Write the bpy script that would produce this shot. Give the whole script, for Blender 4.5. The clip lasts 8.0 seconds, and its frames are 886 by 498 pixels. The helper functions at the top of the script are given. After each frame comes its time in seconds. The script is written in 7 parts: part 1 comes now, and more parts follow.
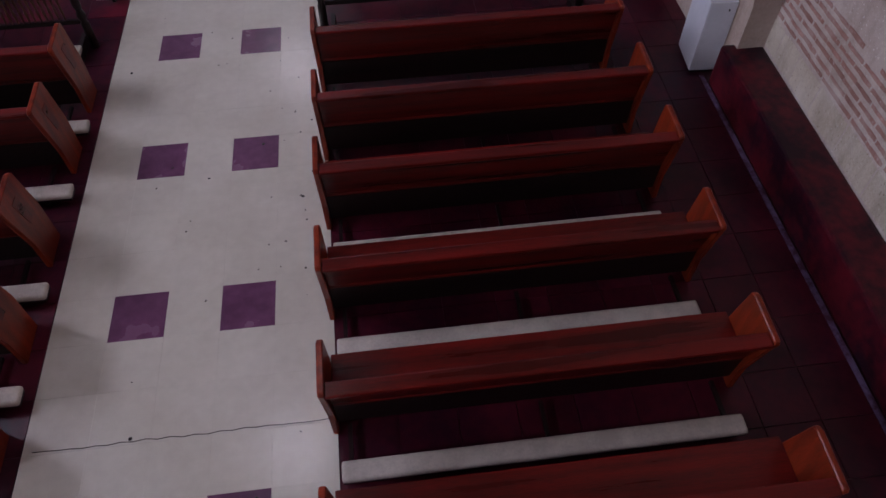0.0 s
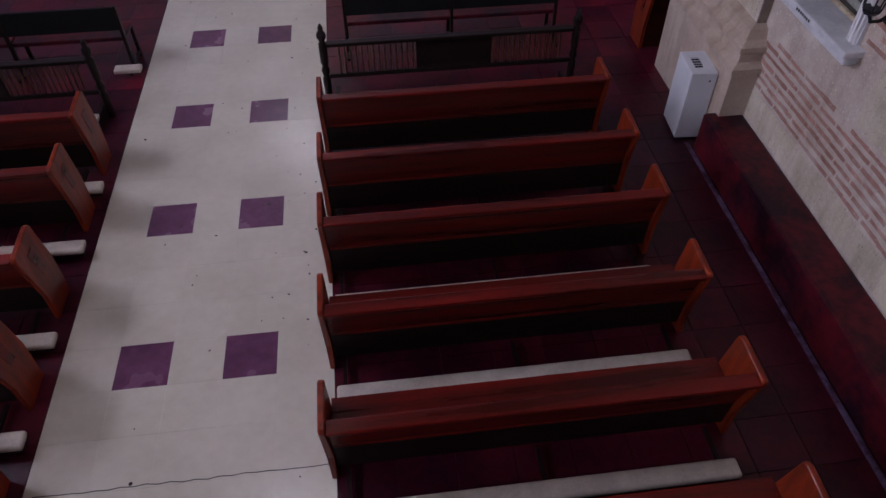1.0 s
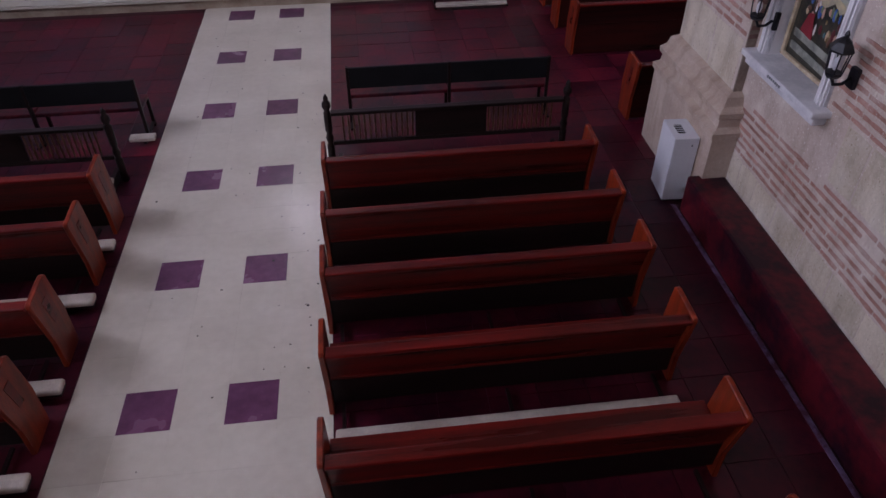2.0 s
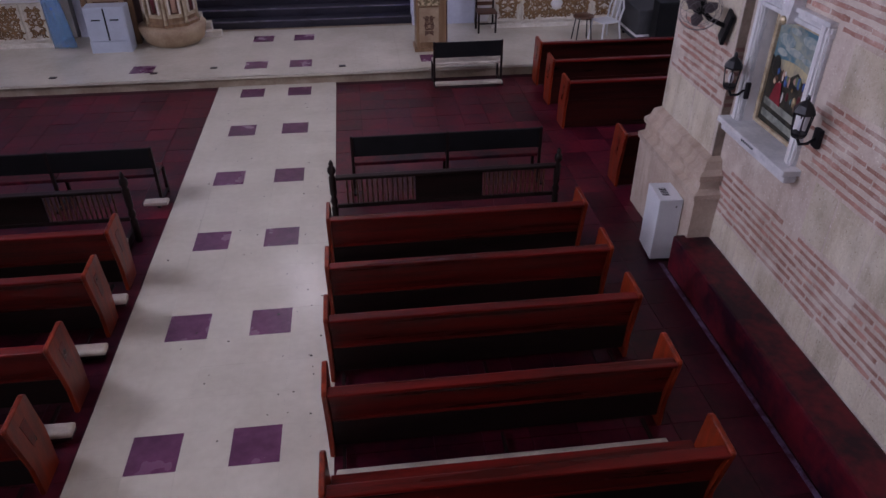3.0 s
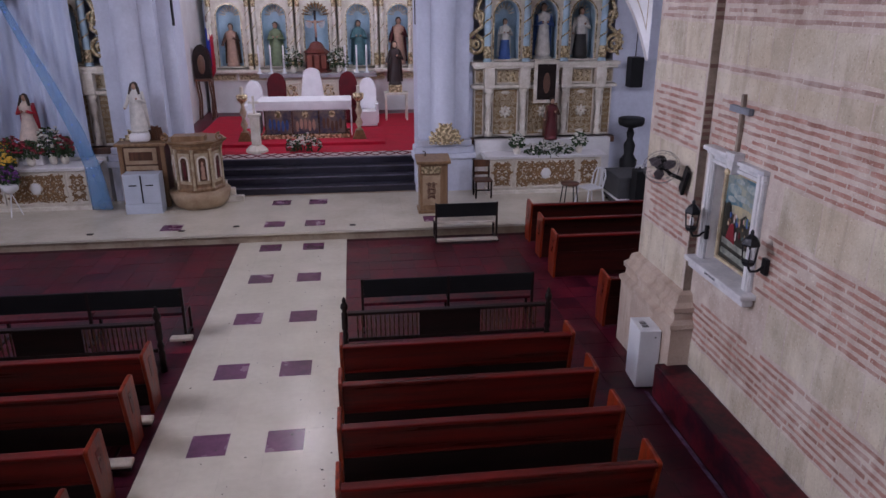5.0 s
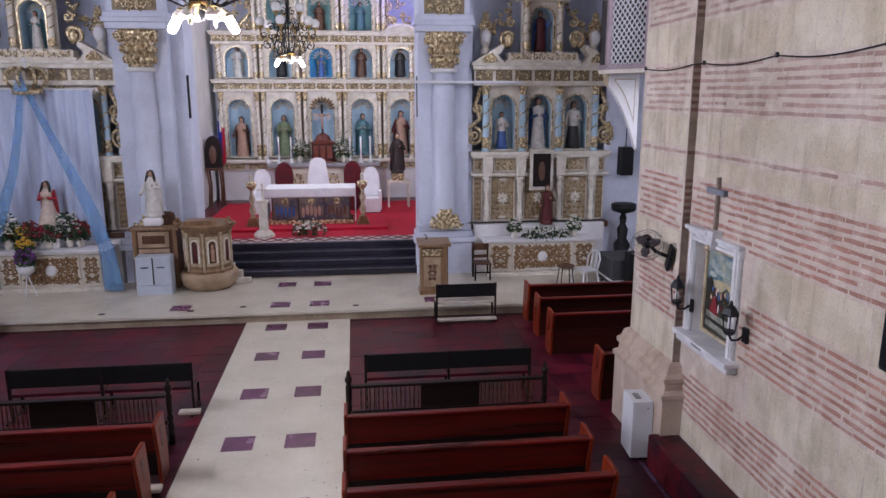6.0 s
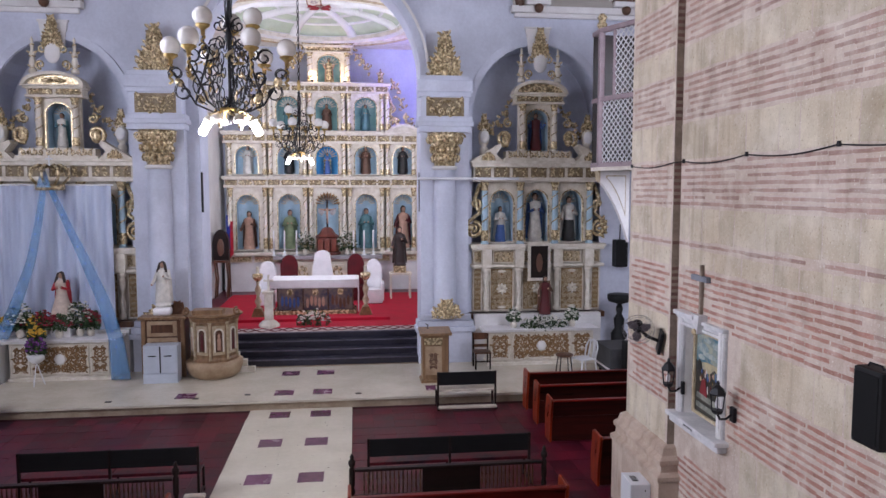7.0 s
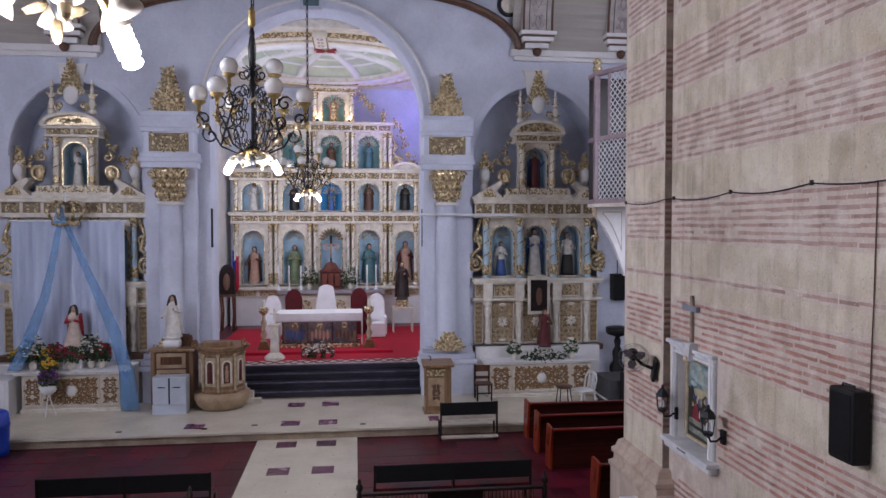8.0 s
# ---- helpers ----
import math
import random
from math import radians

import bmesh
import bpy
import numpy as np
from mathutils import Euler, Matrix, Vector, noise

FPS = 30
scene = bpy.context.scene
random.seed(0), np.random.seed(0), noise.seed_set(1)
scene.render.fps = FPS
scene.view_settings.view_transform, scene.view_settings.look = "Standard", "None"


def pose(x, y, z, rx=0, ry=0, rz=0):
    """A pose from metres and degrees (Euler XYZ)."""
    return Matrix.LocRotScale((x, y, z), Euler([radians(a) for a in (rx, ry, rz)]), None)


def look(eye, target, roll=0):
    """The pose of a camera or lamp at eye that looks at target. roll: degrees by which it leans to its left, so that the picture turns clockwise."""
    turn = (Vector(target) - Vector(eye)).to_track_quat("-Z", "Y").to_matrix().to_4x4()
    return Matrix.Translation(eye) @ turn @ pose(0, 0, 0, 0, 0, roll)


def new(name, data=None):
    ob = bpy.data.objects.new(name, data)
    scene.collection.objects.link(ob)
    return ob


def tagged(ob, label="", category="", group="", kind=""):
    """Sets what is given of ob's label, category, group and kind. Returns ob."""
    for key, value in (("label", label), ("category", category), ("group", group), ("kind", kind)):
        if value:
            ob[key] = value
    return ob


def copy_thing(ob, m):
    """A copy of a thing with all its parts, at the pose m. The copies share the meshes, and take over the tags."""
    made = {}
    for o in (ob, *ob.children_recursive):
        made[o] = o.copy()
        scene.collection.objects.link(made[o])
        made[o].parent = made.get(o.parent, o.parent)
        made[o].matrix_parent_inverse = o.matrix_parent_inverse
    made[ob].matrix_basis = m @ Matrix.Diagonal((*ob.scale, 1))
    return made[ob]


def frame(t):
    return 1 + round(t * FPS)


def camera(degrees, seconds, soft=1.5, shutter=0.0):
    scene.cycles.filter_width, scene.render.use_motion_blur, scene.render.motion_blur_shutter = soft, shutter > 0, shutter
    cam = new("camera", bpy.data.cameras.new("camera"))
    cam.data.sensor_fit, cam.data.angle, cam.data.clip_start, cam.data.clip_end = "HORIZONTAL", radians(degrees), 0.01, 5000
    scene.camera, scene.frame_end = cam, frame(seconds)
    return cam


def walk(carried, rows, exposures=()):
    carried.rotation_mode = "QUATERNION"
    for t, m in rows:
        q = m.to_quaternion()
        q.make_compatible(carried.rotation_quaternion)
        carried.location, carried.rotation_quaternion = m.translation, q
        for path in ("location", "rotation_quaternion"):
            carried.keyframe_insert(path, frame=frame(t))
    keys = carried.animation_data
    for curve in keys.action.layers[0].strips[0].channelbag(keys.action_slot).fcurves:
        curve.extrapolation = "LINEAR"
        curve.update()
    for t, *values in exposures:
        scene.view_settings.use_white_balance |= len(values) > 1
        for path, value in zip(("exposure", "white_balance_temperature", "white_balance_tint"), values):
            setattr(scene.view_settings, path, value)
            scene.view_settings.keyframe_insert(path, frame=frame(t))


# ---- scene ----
cam = camera(63.5, 8.0)
METRES, EYE, TILT, LEAN, TURN = 4.0, 4.9, 0.0, 0.0, -6.7
ROWS = [
    (0.0, 0.0, 0.0, 0.0, -0.33, -52.91, 0.25),
    (0.5, -0.0002, -0.0424, 0.0008, -0.36, -49.6, 0.2),
    (1.0, -0.0, -0.0869, -0.0004, -0.39, -46.2, 0.12),
    (1.5, 0.0032, -0.133, -0.002, -0.38, -42.9, 0.13),
    (3.0, 0.0127, -0.301, -0.0029, -0.32, -33.11, 0.11),
    (3.5, 0.0108, -0.3652, -0.002, -0.32, -29.82, 0.09),
    (4.0, 0.0084, -0.4294, -0.0031, -0.33, -26.32, 0.07),
    (4.5, 0.0057, -0.4981, -0.0049, -0.33, -22.81, 0.03),
    (6.0, 0.0027, -0.7143, -0.0086, -0.3, -12.29, 0.04),
    (6.5, 0.0023, -0.787, -0.0107, -0.28, -8.54, 0.03),
    (7.0, -0.0022, -0.8573, -0.0127, -0.27, -4.76, 0.02),
    (7.5, -0.0111, -0.928, -0.0145, -0.28, -1.92, 0.03),
    (8.0, -0.0206, -0.9977, -0.0156, -0.3, -1.88, 0.03),
]
walk(cam, [(t, pose(0, 0, EYE, TILT, LEAN, TURN) @ pose(METRES * x, METRES * y, METRES * z, 90 + pitch, roll, yaw)) for t, x, y, z, yaw, pitch, roll in ROWS],
     [(0.0, -0.06, 5680, 28), (3.0, 0.1, 5730, 30), (4.5, 0.22, 5820, 28), (6.0, 0.7, 5910, 20), (6.5, 0.86, 5970, 18), (7.2, 0.74, 5970, 18), (8.0, 0.42, 5910, 19)])

# ---- world, light ----
world = bpy.data.worlds.new("world")
scene.world = world
world.use_nodes = True
wn = world.node_tree.nodes
sky = wn.new("ShaderNodeTexSky")
sky.sky_type, sky.sun_disc = "NISHITA", False
sky.sun_elevation, sky.sun_rotation = radians(40), radians(250)
wn["Background"].inputs["Strength"].default_value = 0.12
world.node_tree.links.new(sky.outputs[0], wn["Background"].inputs["Color"])


def area_light(name, place, target, sx, sy, watts, colour):
    la = bpy.data.lights.new(name, "AREA")
    la.shape, la.size, la.size_y, la.energy, la.color = "RECTANGLE", sx, sy, watts, colour
    ob = new(name, la)
    ob.matrix_world = look(place, target)
    return ob


def point_light(name, place, watts, colour, radius=0.06):
    la = bpy.data.lights.new(name, "POINT")
    la.energy, la.color, la.shadow_soft_size = watts, colour, radius
    ob = new(name, la)
    ob.location = place
    return ob


DAY = (0.93, 0.95, 1.0)
# added lamp pair: daylight from the unseen west side of the nave
for wy in (-1.5, 4.4):
    area_light("west_fill_light", (-8.1, wy, 7.2), (3.8, wy + 0.5, 2.4), 1.78, 2.98, 335, DAY)
# added fill from the left, standing before the solid transept wall
area_light("transept_west_fill", (-11.1, 7.6, 6.4), (3.8, 4.0, 4.2), 3.0, 4.0, 190, DAY)
# unseen fill added high at the back; the wall there has no window
area_light("choir_fill_light", (-1.64, -15.2, 8.0), (-1.64, 12, 6.0), 4.0, 5.0, 70, DAY)
# hidden pair added to brighten the side altars from the front
area_light("transept_fill_light", (-9.8, 5.75, 7.6), (-4.0, 16, 7.6), 2.4, 3.5, 240, DAY)
area_light("transept_fill_light", (6.5, 6.75, 7.2), (2.0, 16.0, 7.4), 2.4, 3.5, 290, DAY)
# lamps added out of view at both sides to light retable and dome
area_light("apse_fill_light", (-5.5, 18.9, 6.6), (0.0, 22.5, 7.6), 2.2, 4.0, 230, DAY)
area_light("apse_fill_light", (2.2, 18.9, 6.6), (-3.5, 22.5, 7.6), 2.2, 4.0, 230, DAY)
area_light("retable_floodlight", (1.6, 23.7, 8.6), (1.2, 25.3, 9.6), 0.5, 0.25, 26, (0.28, 0.2, 1.0))

# ---- materials ----


def material(name, colour, rough=0.6, other=None, scale=4.0, fine=40.0, bump=0.15, metal=0.0, stretch=(1, 1, 1), amount=0.5, coat=0.0, shift=0.0, spec=0.5, gloss=0.12):
    """A surface with blotches at one scale, grain at a finer one and a little relief."""
    mt = bpy.data.materials.new(name)
    mt.use_nodes = True
    nt = mt.node_tree
    n, link = nt.nodes, nt.links.new
    b = n["Principled BSDF"]
    other = other or tuple(c * 0.7 for c in colour)
    tc = n.new("ShaderNodeTexCoord")
    mp = n.new("ShaderNodeMapping")
    mp.inputs["Scale"].default_value = stretch
    link(tc.outputs["Object"], mp.inputs[0])
    info = n.new("ShaderNodeObjectInfo")
    add = n.new("ShaderNodeVectorMath")
    add.operation = "MULTIPLY_ADD"
    add.inputs[1].default_value = (7.0, 7.0, 7.0)
    link(info.outputs["Random"], add.inputs[0])
    link(mp.outputs[0], add.inputs[2])
    n1, n2 = n.new("ShaderNodeTexNoise"), n.new("ShaderNodeTexNoise")
    n1.inputs["Scale"].default_value, n1.inputs["Detail"].default_value = scale, 5.0
    n2.inputs["Scale"].default_value, n2.inputs["Detail"].default_value = fine, 4.0
    link(add.outputs[0], n1.inputs["Vector"])
    link(add.outputs[0], n2.inputs["Vector"])
    mixv = n.new("ShaderNodeMath")
    mixv.operation = "MULTIPLY_ADD"
    mixv.inputs[1].default_value = 0.4
    link(n2.outputs[0], mixv.inputs[0])
    link(n1.outputs[0], mixv.inputs[2])
    ramp = n.new("ShaderNodeValToRGB")
    ramp.color_ramp.elements[0].position = 0.7 - 0.3 * amount
    ramp.color_ramp.elements[1].position = 0.7 + 0.3 * amount
    ramp.color_ramp.elements[0].color = (*other, 1)
    ramp.color_ramp.elements[1].color = (*colour, 1)
    link(mixv.outputs[0], ramp.inputs[0])
    last = ramp.outputs[0]
    if shift:
        hs = n.new("ShaderNodeHueSaturation")
        val = n.new("ShaderNodeMapRange")
        val.inputs["To Min"].default_value, val.inputs["To Max"].default_value = 1 - shift, 1 + shift
        link(info.outputs["Random"], val.inputs[0])
        link(val.outputs[0], hs.inputs["Value"])
        link(last, hs.inputs["Color"])
        last = hs.outputs[0]
    link(last, b.inputs["Base Color"])
    rr = n.new("ShaderNodeMapRange")
    rr.inputs["To Min"].default_value, rr.inputs["To Max"].default_value = max(0.03, rough - gloss), min(1, rough + gloss)
    link(n1.outputs[0], rr.inputs[0])
    link(rr.outputs[0], b.inputs["Roughness"])
    b.inputs["Metallic"].default_value = metal
    b.inputs["Coat Weight"].default_value = coat
    b.inputs["Specular IOR Level"].default_value = spec
    b.inputs["Coat Roughness"].default_value = 0.15
    if bump:
        bp = n.new("ShaderNodeBump")
        bp.inputs["Strength"].default_value, bp.inputs["Distance"].default_value = bump, 0.01
        link(n2.outputs[0], bp.inputs["Height"])
        link(bp.outputs[0], b.inputs["Normal"])
    return mt


def glowing(name, colour, strength):
    mt = material(name, colour, 0.3, bump=0)
    b = mt.node_tree.nodes["Principled BSDF"]
    b.inputs["Emission Color"].default_value = (*colour, 1)
    b.inputs["Emission Strength"].default_value = strength
    return mt


WOOD = material("varnished_red_wood", (0.15, 0.008, 0.005), 0.3, (0.05, 0.006, 0.004), 1.5, 30, 0.08, stretch=(0.4, 6, 6), spec=0.28)
WOOD_END = material("varnished_orange_wood", (0.26, 0.032, 0.008), 0.34, (0.12, 0.013, 0.004), 2, 30, 0.08, stretch=(6, 6, 0.6), spec=0.3)
DARK_WOOD = material("dark_stained_wood", (0.018, 0.009, 0.008), 0.4, (0.01, 0.006, 0.005), 2, 30, 0.08, stretch=(0.5, 6, 6), spec=0.25)
# red-brown wood darkened: shade on the east pews' backs is in the colour
SHADED_WOOD = material("shaded_red_brown_wood", (0.045, 0.007, 0.005), 0.32, (0.018, 0.005, 0.004), 2, 30, 0.08, stretch=(0.5, 6, 6), spec=0.3)
BROWN_WOOD = material("brown_wood", (0.12, 0.05, 0.025), 0.35, (0.06, 0.025, 0.012), 2, 30, 0.08, stretch=(6, 6, 0.6))
PAD = material("cream_vinyl", (0.56, 0.49, 0.41), 0.45, (0.43, 0.37, 0.31), 6, 50, 0.1)
MARBLE = material("cream_marble_tile", (0.66, 0.61, 0.508), 0.24, (0.535, 0.485, 0.39), 1.3, 11, 0.02, shift=0.012, amount=0.8, gloss=0.03)


def continuous(mt):
    """Lets blotches run on from tile to tile instead of starting anew on each."""
    nt = mt.node_tree
    geo = nt.nodes.new("ShaderNodeNewGeometry")
    nt.links.new(geo.outputs["Position"], nt.nodes["Mapping"].inputs[0])
    nt.nodes["Vector Math"].inputs[1].default_value = (0.0, 0.0, 0.0)
    return mt


continuous(MARBLE)
PURPLE = material("maroon_marble_tile", (0.165, 0.06, 0.12), 0.25, (0.11, 0.04, 0.085), 3, 14, 0.02, shift=0.12)
RED_TILE = material("dark_red_floor_tile", (0.11, 0.008, 0.018), 0.36, (0.035, 0.004, 0.012), 1.1, 14, 0.05, shift=0.22, spec=0.3)
RED_CEMENT = material("red_painted_cement", (0.115, 0.007, 0.014), 0.45, (0.014, 0.002, 0.007), 1.7, 12, 0.15, spec=0.3, amount=0.45)
GROUT = material("tan_stone_edge", (0.36, 0.29, 0.21), 0.7, (0.26, 0.19, 0.13), 3, 20, 0.2)
DARK_GROUT = material("dark_red_grout", (0.05, 0.008, 0.013), 0.7)


def weather(mt, blotch, lime, pits):
    """Stains, lime smears and pits that run across neighbouring pieces of an old wall."""
    nt = mt.node_tree
    n, link = nt.nodes, nt.links.new
    b = n["Principled BSDF"]
    geo = n.new("ShaderNodeNewGeometry")

    def field(scale, detail, stretch, lo, hi):
        mp, tx, mr = n.new("ShaderNodeMapping"), n.new("ShaderNodeTexNoise"), n.new("ShaderNodeMapRange")
        mp.inputs["Scale"].default_value = stretch
        tx.inputs["Scale"].default_value, tx.inputs["Detail"].default_value = scale, detail
        link(geo.outputs["Position"], mp.inputs[0])
        link(mp.outputs[0], tx.inputs["Vector"])
        mr.inputs["From Min"].default_value, mr.inputs["From Max"].default_value = lo, hi
        link(tx.outputs[0], mr.inputs[0])
        return mr.outputs[0]

    def blend(kind, factor, strength, colour):
        mx, fc = n.new("ShaderNodeMix"), n.new("ShaderNodeMath")
        mx.data_type, mx.blend_type = "RGBA", kind
        fc.operation = "MULTIPLY"
        fc.inputs[1].default_value = strength
        link(factor, fc.inputs[0])
        link(fc.outputs[0], mx.inputs[0])
        link(b.inputs["Base Color"].links[0].from_socket, mx.inputs[6])
        mx.inputs[7].default_value = (*colour, 1)
        link(mx.outputs[2], b.inputs["Base Color"])

    blend("MULTIPLY", field(0.8, 5, (1, 1, 1.2), 0.42, 0.66), blotch, (0.66, 0.58, 0.5))
    blend("MULTIPLY", field(2.2, 4, (1, 3.5, 0.35), 0.5, 0.72), blotch, (0.6, 0.55, 0.5))
    blend("MIX", field(4.0, 10, (1, 1, 1), 0.48, 0.74), lime, (0.75, 0.69, 0.61))
    holes = field(44.0, 6, (1, 1, 0.7), 0.38, 0.26)
    blend("MULTIPLY", holes, pits, (0.4, 0.33, 0.27))
    blend("MIX", field(48.0, 3, (1, 1, 1), 0.63, 0.72), lime, (0.85, 0.8, 0.74))
    bp = n.new("ShaderNodeBump")
    bp.inputs["Strength"].default_value, bp.inputs["Distance"].default_value, bp.invert = 0.5 * pits, 0.015, True
    link(holes, bp.inputs["Height"])
    link(b.inputs["Normal"].links[0].from_socket, bp.inputs["Normal"])
    link(bp.outputs[0], b.inputs["Normal"])
    return mt


STONE = weather(material("weathered_coral_stone", (0.66, 0.585, 0.46), 0.9, (0.47, 0.405, 0.305), 2.6, 36, 1.3, shift=0.05, amount=0.8, stretch=(1, 1, 0.85)), 0.5, 0.4, 0.75)
MORTAR = weather(material("lime_mortar", (0.62, 0.53, 0.46), 0.9, (0.48, 0.39, 0.33), 2.8, 34, 1.2, amount=0.8), 0.4, 0.55, 0.45)
PIER_STONE = weather(material("worn_pinkish_stone", (0.56, 0.455, 0.37), 0.85, (0.42, 0.32, 0.255), 2.0, 30, 0.35, amount=0.8), 0.6, 0.2, 0.25)
BRICK = weather(material("old_red_brick", (0.47, 0.27, 0.215), 0.9, (0.29, 0.13, 0.10), 4.5, 30, 1.0, shift=0.14, amount=0.9), 0.3, 0.45, 0.4)
BLUE_WALL = material("pale_blue_plaster", (0.63, 0.66, 0.77), 0.7, (0.45, 0.47, 0.57), 1.1, 14, 0.1, amount=0.9)
WHITE = material("white_plaster", (0.76, 0.75, 0.75), 0.65, (0.66, 0.64, 0.64), 1.5, 18, 0.08)
CREAM = material("cream_painted_wood", (0.74, 0.69, 0.61), 0.5, (0.57, 0.51, 0.42), 5, 30, 0.1)
GOLD = material("gilded_carving", (0.74, 0.62, 0.40), 0.27, (0.36, 0.26, 0.13), 14, 60, 0.3, metal=0.55)
OLD_GOLD = material("dull_gold_ground", (0.52, 0.43, 0.30), 0.6, (0.33, 0.25, 0.15), 9, 50, 0.2)
BRONZE = material("dull_bronze_paint", (0.29, 0.165, 0.07), 0.5, (0.17, 0.1, 0.045), 12, 60, 0.3, metal=0.15)
SLATE = material("dark_slate", (0.026, 0.024, 0.04), 0.35, (0.014, 0.013, 0.022), 2, 20, 0.1)
CARPET = material("red_carpet", (0.52, 0.006, 0.035), 0.95, (0.42, 0.005, 0.026), 3, 120, 0.3)
NICHE_BLUE = material("light_blue_niche_paint", (0.44, 0.59, 0.70), 0.6, (0.33, 0.47, 0.57), 3, 20, 0.08)
METAL_WHITE = material("white_enamelled_metal", (0.70, 0.71, 0.74), 0.35, (0.64, 0.65, 0.68), 3, 30, 0.03)
BLACK = material("black_plastic", (0.011, 0.011, 0.012), 0.5, (0.008, 0.008, 0.009), 4, 40, 0.1, spec=0.2)
IRON = material("black_wrought_iron", (0.02, 0.02, 0.025), 0.45, (0.012, 0.012, 0.015), 8, 40, 0.2, metal=0.4)
CEIL = material("dark_timber_ceiling", (0.16, 0.10, 0.07), 0.7, (0.1, 0.06, 0.04), 2, 20, 0.2)
MAUVE = material("mauve_painted_wood", (0.34, 0.26, 0.28), 0.6, (0.24, 0.18, 0.2), 4, 30, 0.1)
CLOTH = material("white_cloth", (0.82, 0.80, 0.82), 0.85, (0.74, 0.72, 0.74), 4, 60, 0.15)
GLOBE = glowing("lit_lamp", (1.0, 0.97, 0.94), 20.0)

# ---- mesh helpers ----


def part(name, bm, mat, parent=None, label="", smooth=False):
    me = bpy.data.meshes.new(name)
    bmesh.ops.recalc_face_normals(bm, faces=bm.faces)
    bm.to_mesh(me)
    bm.free()
    me.materials.append(mat)
    if smooth:
        for p in me.polygons:
            p.use_smooth = True
    ob = new(name, me)
    if parent is not None:
        ob.parent = parent
    if label:
        ob["label"] = label
    return ob


def box(bm, x0, x1, y0, y1, z0, z1, bevel=0.0):
    m = Matrix.Translation(((x0 + x1) / 2, (y0 + y1) / 2, (z0 + z1) / 2)) @ Matrix.Diagonal((x1 - x0, y1 - y0, z1 - z0, 1))
    r = bmesh.ops.create_cube(bm, size=1.0, matrix=m)
    if bevel:
        edges = {e for v in r["verts"] for e in v.link_edges}
        bmesh.ops.bevel(bm, geom=list(edges), offset=bevel, segments=2, affect="EDGES", profile=0.6)
    return bm


def prism(bm, poly, axis, a, b):
    """A flat outline drawn out along an axis from a to b."""
    def at(u, v, w):
        return {"x": (w, u, v), "y": (u, w, v), "z": (u, v, w)}[axis]
    lo = [bm.verts.new(at(u, v, a)) for u, v in poly]
    hi = [bm.verts.new(at(u, v, b)) for u, v in poly]
    bm.faces.new(lo)
    bm.faces.new(hi[::-1])
    k = len(poly)
    for i in range(k):
        bm.faces.new((lo[i], lo[(i + 1) % k], hi[(i + 1) % k], hi[i]))
    return bm


def lathe(bm, prof, cx=0.0, cy=0.0, segs=14, sx=1.0, sy=1.0):
    """A turned form: prof holds (radius, height) from below."""
    rings = [[bm.verts.new((cx + sx * r * math.cos(2 * math.pi * i / segs), cy + sy * r * math.sin(2 * math.pi * i / segs), z)) for i in range(segs)] for r, z in prof]
    for p, q in zip(rings, rings[1:]):
        for i in range(segs):
            bm.faces.new((p[i], p[(i + 1) % segs], q[(i + 1) % segs], q[i]))
    bm.faces.new(rings[0][::-1])
    bm.faces.new(rings[-1])
    return bm


def tube(bm, pts, r, segs=6, taper=1.0):
    """A round bar along a line of points."""
    pts = [Vector(p) for p in pts]
    rings = []
    for i, p in enumerate(pts):
        d = (pts[min(i + 1, len(pts) - 1)] - pts[max(i - 1, 0)]).normalized()
        u = d.orthogonal().normalized() if not rings else (u - d * u.dot(d)).normalized()
        w = d.cross(u)
        rad = r * (1 + (taper - 1) * i / max(1, len(pts) - 1))
        rings.append([bm.verts.new(p + rad * (u * math.cos(2 * math.pi * k / segs) + w * math.sin(2 * math.pi * k / segs))) for k in range(segs)])
    for p, q in zip(rings, rings[1:]):
        for k in range(segs):
            bm.faces.new((p[k], p[(k + 1) % segs], q[(k + 1) % segs], q[k]))
    bm.faces.new(rings[0][::-1])
    bm.faces.new(rings[-1])
    return bm


def ball(bm, x, y, z, rx, ry=None, rz=None, u=10, v=7):
    ry, rz = ry or rx, rz or rx
    bmesh.ops.create_uvsphere(bm, u_segments=u, v_segments=v, radius=1.0, matrix=Matrix.Translation((x, y, z)) @ Matrix.Diagonal((rx, ry, rz, 1)))
    return bm


def thing(name, label, category, group="", at=None):
    ob = new(name)
    if at is not None:
        ob.matrix_basis = at
    return tagged(ob, label, category, group)


def structure(name, bm, mat, label="", smooth=False):
    return tagged(part(name, bm, mat, None, label, smooth), category=name.split("_")[0], kind="structure")


def arch(cx, half, spring, crown, n=20, a0=0.0, a1=math.pi):
    """Points of an arch from its right springing to its left one."""
    return [(cx + half * math.cos(a0 + (a1 - a0) * i / n), spring + (crown - spring) * math.sin(a0 + (a1 - a0) * i / n)) for i in range(n + 1)]


B = bmesh.new

# ---- the large structure ----
AX0, TILE = -2.725, 0.435
floor = structure("floor", box(B(), -11.5, 9.0, -16.2, 12.42, -0.3, -0.012), DARK_GROUT, "dark red tiled church floor")
aisle = structure("aisle_floor", box(B(), AX0 - 0.02, AX0 + 5 * TILE + 0.03, -10.0, 12.42, -0.012, -0.002), MARBLE, "cream marble centre aisle with maroon squares")
platform = structure("platform", box(B(), -11.5, 9.0, 12.42, 16.9, -0.3, 0.188), GROUT, "raised cream marble platform before the altars")
structure("platform_edge", box(B(), -11.3, 8.2, 12.37, 12.42, 0.15, 0.2, 0.012), MARBLE)
